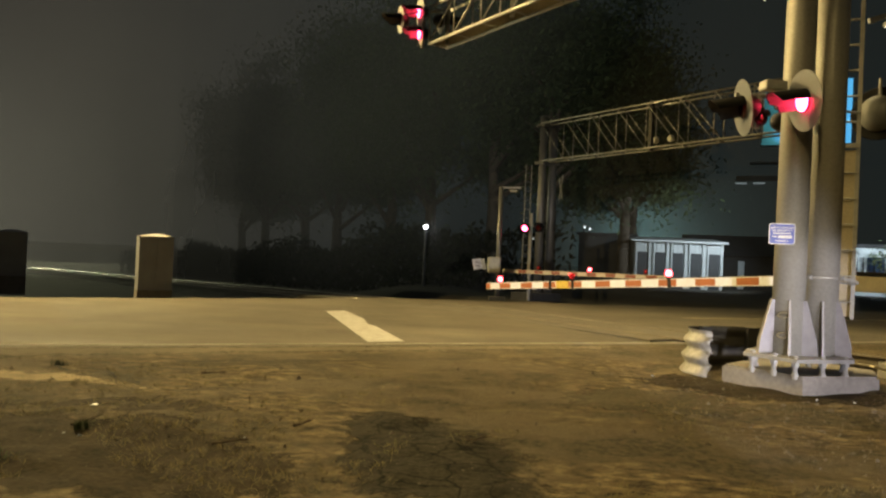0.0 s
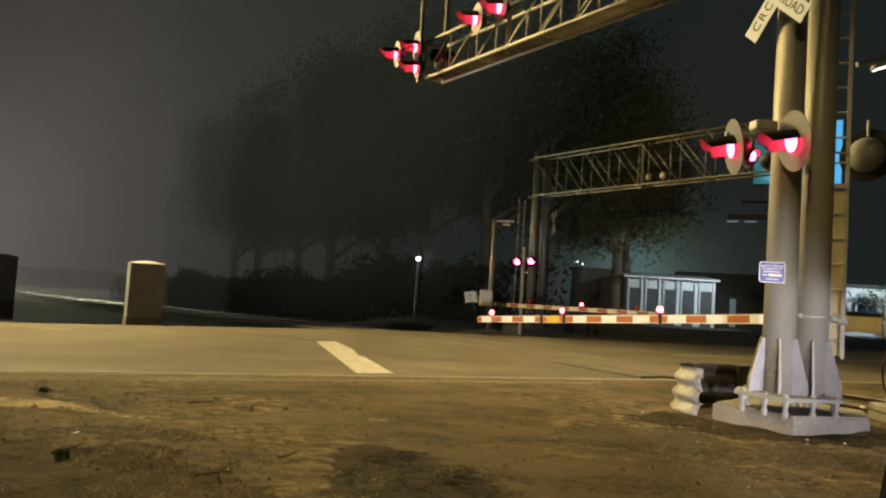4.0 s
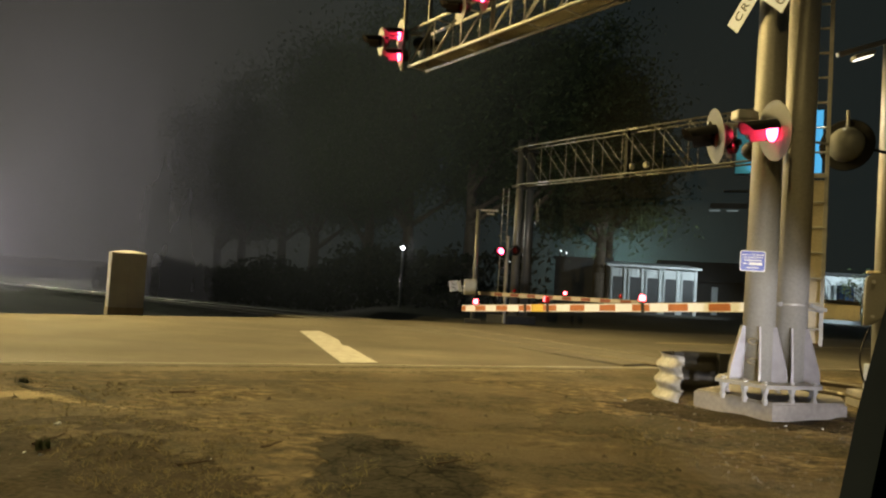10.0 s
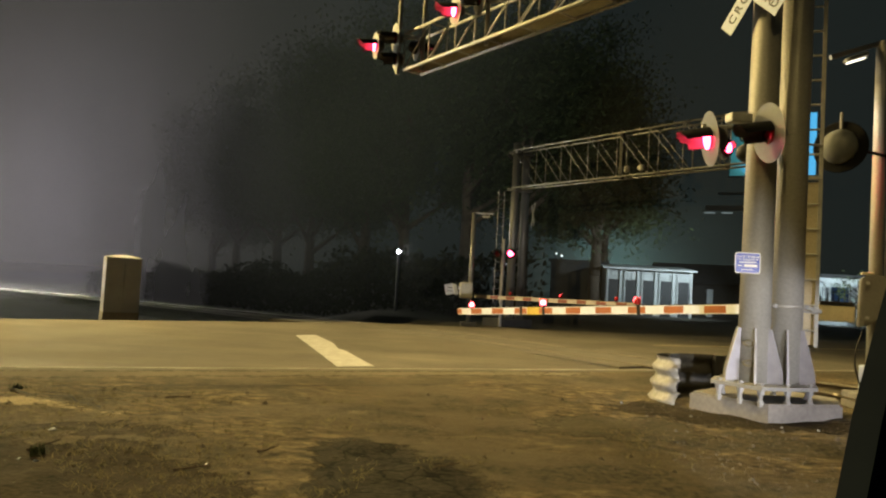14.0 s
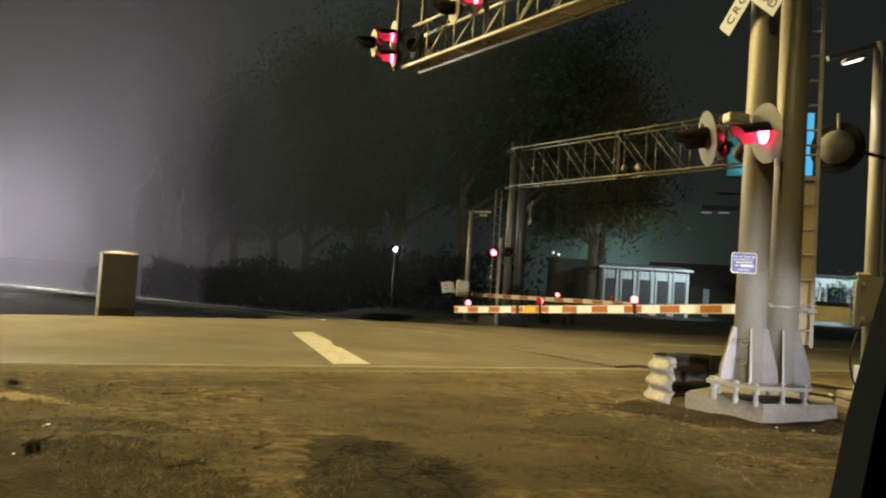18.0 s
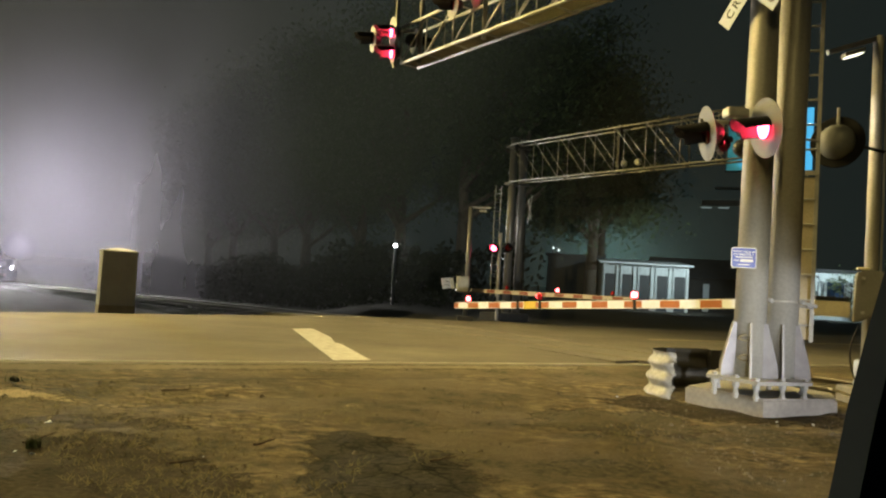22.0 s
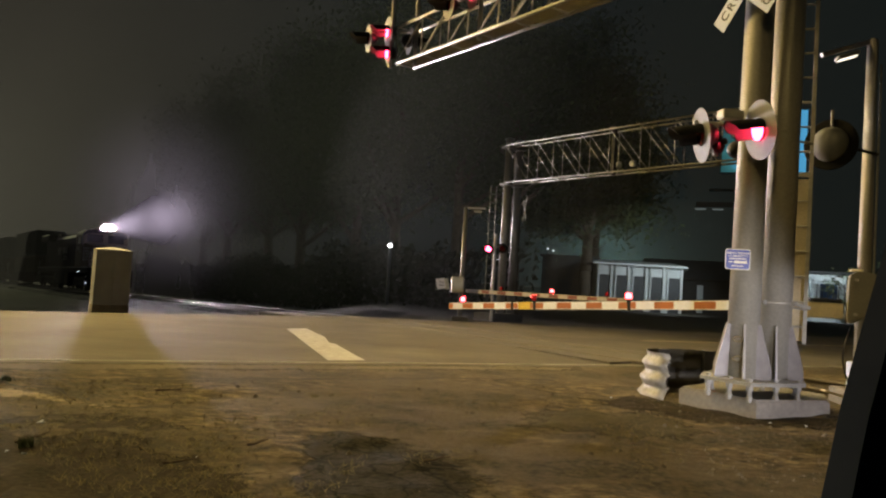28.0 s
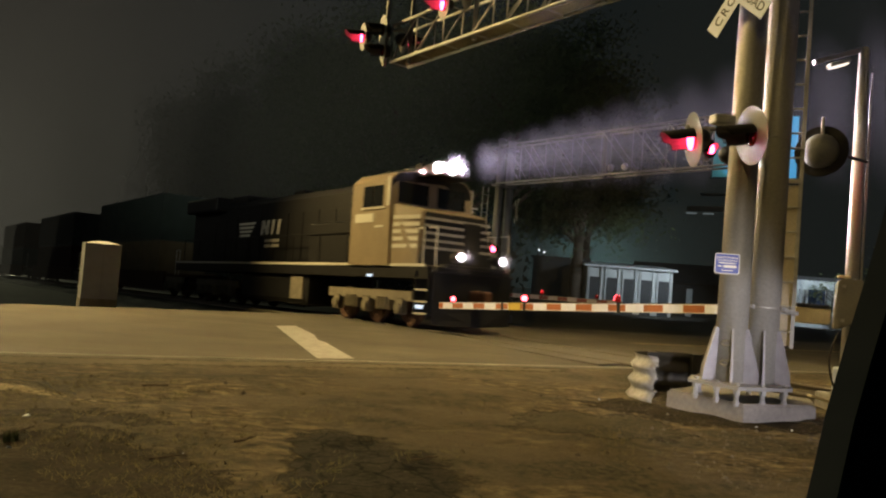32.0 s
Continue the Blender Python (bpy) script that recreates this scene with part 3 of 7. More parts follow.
def near_cantilever():
    c = thing("signal_cantilever", frame_m(Vector((4.25, 9.75, 0)), TD), "galvanised steel cantilever with twin masts holding flashing signals over the road", "crossing signal")
    inv = c.matrix_world.inverted()
    for p, r in ((PA, 0.205), (PB, 0.212)):
        bm = B()
        q = inv @ p
        tube(bm, q + Z * 0.44, q + Z * 7.9 + (inv.to_3x3() @ Vector((0.055, 0.0, 0.0))), r, r * 0.88, n=40)
        part("mast", bm, M_MAST, c, "round galvanised steel mast", smooth=True)
        for k in range(6):
            a = radians(60 * k + 36)
            u = Vector((math.cos(a), math.sin(a), 0))
            bm = B()
            w = Vector((-u.y, u.x, 0)) * 0.012
            o = q + u * (r - 0.01)
            slab(bm, [o + Z * 0.44 - w, o + u * 0.21 + Z * 0.44 - w, o + u * 0.20 + Z * 0.60 - w, o + u * 0.045 + Z * 1.16 - w, o + Z * 1.15 - w], 0.024)
            part("gusset", bm, M_ZINC, c, "bright zinc stiffener fin")
    # base plate on levelling nuts
    q = inv @ ((PA + PB) / 2)
    bm = B()
    prism(bm, [inv @ Vector(p) for p in ((4.05, 9.12, 0), (4.88, 9.38, 0), (5.12, 9.95, 0), (4.75, 10.35, 0), (3.85, 10.2, 0), (3.62, 9.72, 0))], 0.398, 0.445)
    part("base_plate", bm, M_GALV, c)
    for p in ((4.09, 9.26), (4.48, 9.37), (4.82, 9.48), (3.74, 9.74), (3.92, 9.48), (3.92, 10.08), (5.0, 9.9), (4.7, 10.25)):
        bm = B()
        o = inv @ Vector((*p, 0))
        tube(bm, o + Z * 0.18, o + Z * 0.47, 0.03, n=8)
        tube(bm, o + Z * 0.335, o + Z * 0.397, 0.05, n=6)
        tube(bm, o + Z * 0.218, o + Z * 0.25, 0.048, n=6)
        tube(bm, o + Z * 0.446, o + Z * 0.475, 0.04, n=6)
        part("anchor_bolt", bm, M_GALV, c)
    truss(c, 9.42, 0.52, 6.65, 7.55, 9)
    # clamps that tie the masts together
    for z in (1.47, 3.82, 6.5):
        bm = B()
        for p, r in ((PA, 0.214), (PB, 0.221)) if z > 2 else ((PB, 0.223),):
            q = inv @ p
            tube(bm, q + Z * (z - 0.012), q + Z * (z + 0.012), (r - 0.002) * (1 - 0.016 * (z - 0.44)), n=32)
        part("clamp_band", bm, M_MAST, c)
    for dx, dy in ((-0.21, -0.12), (0.19, -0.14)):
        bm = B()
        box(bm, inv @ (PB + Vector((dx, dy, 1.47))), (0.07, 0.06, 0.06), None, 0.01)
        tube(bm, inv @ (PB + Vector((dx - 0.03, dy - 0.05, 1.47))), inv @ (PB + Vector((dx + 0.03, dy + 0.05, 1.47))), 0.014, n=8)
        part("clamp_lug", bm, M_GALV, c)
    bm = B()
    beam(bm, inv @ (PB + Vector((0.20, -0.13, 1.47))), inv @ (PB + Vector((0.46, -0.04, 1.42))), 0.03, 0.045)
    part("ladder_stay", bm, M_ALU, c)
    return c, inv


CANT, CANT_INV = near_cantilever()


def concrete_pad():
    bm = B()
    prism(bm, [(4.165, 9.2), (5.30, 9.56), (5.62, 10.25), (5.2, 10.9), (4.3, 11.0), (3.5, 10.15)], -0.1, 0.222)
    es = [e for e in bm.edges if all(v.co.z > 0.1 for v in e.verts)]
    bmesh.ops.bevel(bm, geom=es, offset=0.03, segments=2, affect="EDGES")
    tagged(part("concrete_footing", bm, M_CONC), "pale concrete footing with chamfered edges under the masts", "footing")


concrete_pad()
M_DARKW = mat("dark_block_wall", (0.05, 0.05, 0.048), 0.9, 0, 0.3, 1, 12, 0.2)


def near_signals():
    f = thing("flashing_signal", pose(4.0, 9.45, 3.65), "hooded red flashing lights on round grey discs, bolted to a mast", "crossing signal", "flashing signals")
    flasher(f, (3.35, 9.35, 3.59), (-0.99, 0.04, -0.13), 0, "L", 0.36, 1.05)
    flasher(f, (4.06, 9.22, 3.68), (-0.985, -0.10, -0.13), 0, "R", 0.385, 1.15)
    flasher(f, (3.60, 9.40, 3.50), (0.45, -0.89, -0.02), 0, "L", 0.24, 0.5, M_HOOD, None, 0.165, 0.5)
    flasher(f, (4.08, 9.95, 3.55), (0.75, 0.62, -0.02), 0, "N", 0.17, 0.5, M_HOOD, None, 0.165, 0.75)
    bm = B()
    tube(bm, (-0.72, 0.0, 0.13), (0.15, 0.0, 0.13), 0.03, n=10)
    tube(bm, (-0.42, 0.0, 0.13), (-0.42, 0.0, -0.3), 0.03, n=10)
    part("cross_arm", bm, M_GALV, f)
    bm = B()
    box(bm, (-0.22, 0.05, 0.27), (0.30, 0.2, 0.13), Matrix.Rotation(radians(8), 4, "Z"), 0.025)
    part("junction_box", bm, M_ALU, f)
    for z in (0.03, 0.22):
        bm = B()
        tube(bm, (0.165, 0.3, z), (0.165, 0.3, z + 0.06), 0.2, n=24)
        part("mast_band", bm, M_GALV, f)
    bm = B()
    tube(bm, (-0.40, 0.02, -0.02), (-0.40, 0.02, -0.22), 0.055, n=12)
    part("cable_gland", bm, M_BLACK, f)
    for k in range(3):
        bm = B()
        pts = [Vector((-0.45 + 0.22 * k + 0.012 * i, 0.02 + 0.01 * k, 0.12 - 0.16 * math.sin(math.pi * i / 8))) for i in range(9)]
        for a, b in zip(pts, pts[1:]):
            tube(bm, a, b, 0.009, n=6)
        part("cable", bm, M_BLACK, f)


near_signals()


M_DOME = mat("dull_dome_paint", (0.13, 0.135, 0.125), 0.6, 0, 0.2, 4, 12, 0.0)


def rear_flasher():
    """The lamp of the other side of the gate, seen from behind."""
    f = thing("rear_flashing_signal", pose(5.55, 10.2, 3.75), "flashing signal seen from behind, grey domed housing on a black disc", "crossing signal", "flashing signals")
    d = flasher(f, (5.54, 10.25, 3.78), (0.72, 0.69, 0.0), 0, "L", 0.37, 1.0, M_HOOD, M_DOME, 0.25)
    bm = B()
    tube(bm, (-0.02, 0.02, 0.30), (-0.02, 0.02, 0.52), 0.022, n=10)
    tube(bm, (-0.02, 0.02, 0.30), (0.12, 0.14, 0.28), 0.022, n=8)
    part("bracket", bm, M_GALV, f)
    bm = B()
    tube(bm, (0.12, 0.22, 0.09), (1.0, 0.6, 0.05), 0.025, n=10)
    part("cross_arm", bm, M_HOOD, f)


rear_flasher()


def mast_fittings():
    # ladder with its guard plate, bolted to the masts
    l = thing("ladder", pose(5.035, 10.2, 0, 0, 0, -22), "galvanised ladder with a tan climbing guard plate, fixed to the mast", "ladder")
    for x in (-0.19, 0.19):
        bm = B()
        beam(bm, (x, 0, 0.92), (x, 0, 7.4), 0.05, 0.018)
        part("side_rail", bm, M_ALU, l)
    z = 1.15
    while z < 7.3:
        bm = B()
        tube(bm, (-0.19, 0, z), (0.19, 0, z), 0.015, n=8)
        part("rung", bm, M_ALU, l)
        z += 0.355
    bm = B()
    box(bm, (0.09, 0.06, 2.1), (0.20, 0.006, 2.3), None)
    part("guard_plate", bm, M_TAN, l, "tan painted guard plate")
    bm = B()
    box(bm, (0.0, -0.03, 3.30), (0.40, 0.05, 0.06))
    part("hasp_bar", bm, M_ALU, l)
    for z in (1.45, 3.8, 6.2):
        bm = B()
        tube(bm, (-0.5, -0.28, z), (0.2, -0.02, z - 0.05), 0.018, n=8)
        part("standoff", bm, M_GALV, l)
    # grab loops on the first mast
    for z in (0.96, 0.70):
        g = thing("conduit_loop", pose(*(PA + Vector((-0.12, -0.165, z)))), "small bent steel loop on the mast", "handle")
        bm = B()
        pts = [Vector((0.06 * math.cos(a) - 0.03, -0.015 - 0.05 * abs(math.sin(a)), 0.035 * math.sin(a))) for a in np.linspace(0, 6.283, 17)]
        for a, b in zip(pts, pts[1:]):
            tube(bm, a, b, 0.012, n=6)
        part("loop", bm, M_GRATE, g)


M_TAN = mat("tan_paint", (0.50, 0.44, 0.30), 0.6, 0.0, 0.25, 3, 40, 0.05)
mast_fittings()


def crossbuck(m, scale, label, sheet=None):
    c = thing("crossbuck_sign", m, label, "road sign", "crossbuck signs")
    for k, (ang, off, text) in enumerate(((48, 0.0, "CROSSING"), (-42, -0.012, "RAILROAD"))):
        bm = B()
        box(bm, (0, off, 0), (1.32 * scale, 0.006, 0.255 * scale), Matrix.Rotation(radians(-ang), 4, "Y"), 0.0)
        b = part("board", bm, sheet or M_SIGNW, c, "white board with black letters")
        if text == "CROSSING":
            lettering("lettering", text, 0.185 * scale, M_BLACK, b, Matrix.Translation((0, off - 0.005, 0)) @ Matrix.Rotation(radians(-ang), 4, "Y") @ Matrix.Rotation(radians(90), 4, "X"), spacing=1.3)
        else:
            for side, word in ((-1, "RAIL"), (1, "ROAD")):
                lettering("lettering", word, 0.17 * scale, M_BLACK, b, Matrix.Translation((0, off - 0.005, 0)) @ Matrix.Rotation(radians(-ang), 4, "Y") @ Matrix.Translation((side * 0.36 * scale, 0, 0)) @ Matrix.Rotation(radians(90), 4, "X"))
    return c


crossbuck(pose(3.94, 9.62, 5.76, 0, 0, -66), 1.0, "white crossbuck with black letters on the mast")


def rounded_plate(w, h, r, y, t):
    """A thin upright plate with round corners that faces local -y."""
    pts = []
    for cx, cz, a0 in ((w / 2 - r, h / 2 - r, 0), (-w / 2 + r, h / 2 - r, 90), (-w / 2 + r, -h / 2 + r, 180), (w / 2 - r, -h / 2 + r, 270)):
        pts += [(cx + r * math.cos(radians(a0 + 18 * k)), y, cz + r * math.sin(radians(a0 + 18 * k))) for k in range(6)]
    return slab(B(), pts, t)


def emergency_sign():
    s = thing("emergency_sign", pose(3.965, 9.5, 2.01, 0, 0, -14), "blue notice plate with white border and text", "sign")
    part("border", rounded_plate(0.312, 0.272, 0.03, 0.0, 0.004), M_SIGNE, s, "white rim")
    b = part("plate", rounded_plate(0.292, 0.252, 0.024, -0.003, 0.003), M_BLUE, s, "blue face")
    up = Matrix.Rotation(radians(90), 4, "X")
    lettering("lettering", "REPORT PROBLEM", 0.033, M_SIGNE, b, Matrix.Translation((0, -0.007, 0.080)) @ up, 0.001)
    lettering("lettering", "OR EMERGENCY", 0.033, M_SIGNE, b, Matrix.Translation((0, -0.007, 0.043)) @ up, 0.001)
    for x, z, w, h in ((0.0, 0.008, 0.21, 0.014), (-0.09, -0.036, 0.05, 0.014), (0.035, -0.036, 0.16, 0.034), (0.0, -0.088, 0.15, 0.010)):
        bm = B()
        box(bm, (x, -0.007, z), (w, 0.002, h))
        part("text_bar", bm, M_SIGNE, b)
    for z in (0.116, -0.116):
        bm = B()
        tube(bm, (0, -0.004, z), (0, -0.010, z), 0.006, n=8)
        part("bolt", bm, M_GALV, s)


emergency_sign()


def truss_signals():
    f = thing("flashing_signal", pose(-1.45, 17.6, 7.1), "cluster of red flashing lights on the cantilever tip", "crossing signal", "flashing signals")
    away = (-0.94, -0.34, -0.08)
    flasher(f, (-2.02, 17.6, 7.29), away, 0, "L", 0.33)
    flasher(f, (-1.53, 17.45, 7.45), away, 0, "R", 0.36)
    flasher(f, (-1.50, 17.45, 6.93), away, 0, "R", 0.26)
    flasher(f, (-0.98, 17.3, 7.20), (0.93, 0.30, -0.03), 0, "L", 0.33)
    bm = B()
    tube(bm, (-0.6, 0, 0.35), (0.55, -0.3, 0.35), 0.035, n=10)
    part("cross_arm", bm, M_GALV, f)
    for x, y in ((0.0, 0.0), (0.62, -0.42)):
        bm = B()
        tube(bm, (x, y, -0.5), (x, y, 2.4), 0.05, n=12)
        part("post", bm, M_FARST, f)
    g = thing("flashing_signal", pose(0.2, 15.1, 7.1), "pair of red flashing lights on the cantilever walkway", "crossing signal", "flashing signals")
    flasher(g, (-0.09, 15.2, 7.36), away, 0, "L", 0.33)
    flasher(g, (0.40, 14.85, 7.50), away, 0, "R", 0.33)
    bm = B()
    tube(bm, (-0.4, 0.1, 0.35), (0.6, -0.3, 0.35), 0.035, n=10)
    tube(bm, (0.4, 0.0, -0.5), (0.4, 0.0, 1.2), 0.05, n=12)
    part("cross_arm", bm, M_GALV, g)


truss_signals()

ARM_P, ARM_T = Vector((4.63, 11.6, 1.37)), Vector((0.38, 17.6, 0.87))


def arm_lamp(g, place, side, name="arm_lamp"):
    """A red lamp on top of an arm. side: L or R for the alternating ones, S for the one that burns all the time."""
    bm = B()
    tube(bm, (0, 0, -0.06), (0, 0, 0.0), 0.02, n=8)
    box(bm, (0, 0, 0.0), (0.06, 0.06, 0.02))
    h = part(name, bm, M_BLACK, g)
    h.matrix_local = Matrix.Translation(place)
    bm = B()
    if side == "S":
        lathe(bm, [(0.0, 0.13), (0.04, 0.12), (0.058, 0.07), (0.05, 0.02), (0.0, 0.015)], None, 14)
        part("lens", bm, M_LED, h, "glowing red lamp", smooth=True)
    else:
        lathe(bm, [(0.0, 0.145), (0.05, 0.13), (0.066, 0.08), (0.056, 0.02), (0.0, 0.015)], None, 14)
        part("lens", bm, M_LENSG, h, "red lens", smooth=True)
        bm = B()
        rings = []
        for i in range(7):
            e = radians(-52 + 104 * i / 6)
            rings.append([bm.verts.new((0.073 * math.cos(e) * math.sin(radians(w)), -0.073 * math.cos(e) * math.cos(radians(w)), 0.08 + 0.078 * math.sin(e))) for w in range(-60, 61, 15)])
        for r0, r1 in zip(rings, rings[1:]):
            for i in range(8):
                bm.faces.new((r0[i], r0[i + 1], r1[i + 1], r1[i]))
        if side == "N":
            bm.free()
        else:
            FLASH2.append((part("bulb", bm, M_LED, h, "glowing red lamp", smooth=True), side))
    return h


FLASH2 = []
M_LENSG = mat("red_plastic_lens", (0.35, 0.012, 0.015), 0.2, 0, 0.2, 8, 60, 0.0)


def luminaire(g, at, out, length, f=0.62, k=1.0, glass=None):
    """An arm and a flat lamp head at the top of a mast."""
    out = Vector(out).normalized()
    at = Vector(at)
    bm = B()
    beam(bm, at, at + out * length, 0.07, 0.07)
    part("lamp_arm", bm, M_GALV, g)
    bm = B()
    c = at + out * (length * f) + Z * -0.12
    m = frame_m((0, 0, 0), out).to_3x3().to_4x4()
    box(bm, c, (0.20 * k, 0.42 * k, 0.09 * k), m, 0.02)
    h = part("lamp_head", bm, M_ALU, g)
    bm = B()
    box(bm, c + Z * (-0.05 * k - 0.002), (0.15 * k, 0.34 * k, 0.012), m)
    part("lamp_glass", bm, glass or M_LUM, h, "white lamp glass")


M_LUM = glow("lit_luminaire", (1.0, 0.93, 0.78), 3.0)


def striped_arm(g, inv, start, tip, h, first=0.16, step=0.385, depth=0.03, red=None, white=None):
    """A pale board with red sheets on it, a little narrower than the board."""
    d = (tip - start).normalized()
    total = (tip - start).length
    bm = B()
    beam(bm, inv @ start, inv @ tip, depth, h)
    part("board", bm, white or M_ARMW, g, "white reflective board")
    s1, w = total, first
    while s1 > 0.5:
        s0 = s1 - w
        bm = B()
        beam(bm, inv @ (start + d * s0), inv @ (start + d * s1), depth + 0.006, h * 0.80)
        part("stripe", bm, red or M_RED, g, "orange red reflective stripe")
        s1, w = s0 - step, step
        step *= 1.006
    return d, total


def near_gate():
    d = (ARM_T - ARM_P).normalized()
    base = Vector((6.48, 10.9, 0))
    g = thing("crossing_gate", pose(*base), "lowered crossing gate, red and white striped arm, mast and mechanism", "crossing gate", "crossing gates")
    inv = g.matrix_world.inverted()
    bm = B()
    tube(bm, (0, 0, 0.1), (0, 0, 5.55), 0.105, 0.078, n=24)
    part("mast", bm, M_MAST, g, smooth=True)
    bm = B()
    tube(bm, (0.13, -0.02, 0.4), (0.13, -0.02, 5.2), 0.018, n=8)
    part("conduit", bm, M_GALV, g)
    bm = B()
    tube(bm, (0, 0, 5.55), (0, 0, 5.60), 0.084, 0.05, n=20)
    part("cap", bm, M_GALV, g)
    start = ARM_P - d * 1.35
    dd, total = striped_arm(g, inv, start, ARM_T, 0.15)
    # splices, one wrapped in yellow and white
    for f in (0.37, 0.655, 0.735):
        p = start + dd * (total * f)
        bm = B()
        beam(bm, inv @ (p - dd * 0.035), inv @ (p + dd * 0.035), 0.05, 0.19)
        part("splice_bracket", bm, M_BLACK, g)
    p = start + dd * (total * 0.665)
    bm = B()
    beam(bm, inv @ p, inv @ (p + dd * 0.42), 0.034, 0.154)
    part("splice_wrap", bm, M_YEL, g, "yellow wrapped splice")
    for f, side in ((0.94, "S"), (0.66, "L"), (0.375, "R")):
        p = inv @ (start + dd * (total * f))
        arm_lamp(g, p + Z * 0.09, side)
    # cable under the arm
    bm = B()
    beam(bm, inv @ (start + Z * 0.085), inv @ (ARM_T - dd * 0.6 + Z * 0.085), 0.012, 0.012)
    part("lamp_cable", bm, M_BLACK, g)
    # mechanism housing and the arm's counterweight box
    q = inv @ Vector((6.25, 10.62, 1.62))
    bm = B()
    m = Matrix.Rotation(radians(-24), 4, "Z")
    side = [(-0.14, 0.30), (-0.10, 0.35), (-0.03, 0.375), (0.19, 0.36), (0.215, 0.33), (0.215, 0.02), (0.17, -0.13), (0.08, -0.26), (-0.02, -0.35), (-0.08, -0.385), (-0.165, -0.39)]
    slab(bm, [q + m @ Vector((x, -0.15, z)) for x, z in side[::-1]], 0.30)
    bmesh.ops.bevel(bm, geom=list(bm.edges), offset=0.018, segments=2, affect="EDGES")
    h = part("mechanism_box", bm, M_CASTG, g, "grey cast mechanism housing with a rounded back")
    bm = B()
    box(bm, q + m @ Vector((-0.05, 0.0, 0.395)), (0.16, 0.2, 0.035), m, 0.01)
    part("lid", bm, M_TANY, h)
    for dz in (-0.25, 0.25):
        bm = B()
        tube(bm, q + Vector((-0.16, -0.20, dz)), q + Vector((-0.20, -0.26, dz)), 0.025, n=8)
        part("bolt", bm, M_GALV, h)
    q2 = inv @ Vector((5.90, 10.95, 1.40))
    bm = B()
    box(bm, q2, (0.52, 0.20, 0.24), Matrix.Rotation(radians(-12), 4, "Z"), 0.02)
    part("arm_bracket", bm, M_TANY, g, "yellow arm bracket box")
    bm = B()
    box(bm, q2 + Vector((0.0, 0.0, 0.15)), (0.46, 0.24, 0.06), Matrix.Rotation(radians(-12), 4, "Z"), 0.01)
    part("bracket_lid", bm, M_BLACK, g)
    bm = B()
    pts = [Vector((-0.30 - 0.12 * math.sin(math.pi * i / 10), -0.25, 1.2 - 0.9 * i / 10)) for i in range(11)]
    for a, b in zip(pts, pts[1:]):
        tube(bm, a, b, 0.014, n=6)
    part("cable", bm, M_BLACK, g)
    # foot
    bm = B()
    box(bm, (0, 0, 0.12), (0.62, 0.62, 0.26), None, 0.03)
    f = part("foot", bm, M_CONC, g, "concrete foot")
    bm = B()
    box(bm, (-0.14, -0.18, 0.46), (0.26, 0.22, 0.42), None, 0.03)
    part("base_cover", bm, M_SIGNW, g, "white base cover box")
    bm = B()
    box(bm, (-0.42, -0.2, 0.16), (0.5, 0.12, 0.03), Matrix.Rotation(radians(14), 4, "Y"))
    part("foot_strap", bm, M_TAN, g)
    luminaire(g, (0, 0, 5.57), (-0.94, 0.0, -0.33), 0.83, 0.50, 0.8)


M_CASTG = mat("grey_casting_paint", (0.20, 0.195, 0.17), 0.6, 0.05, 0.25, 4, 40, 0.05)
M_TANY = mat("yellow_tan_paint", (0.80, 0.72, 0.50), 0.55, 0.0, 0.2, 4, 40, 0.05)
near_gate()


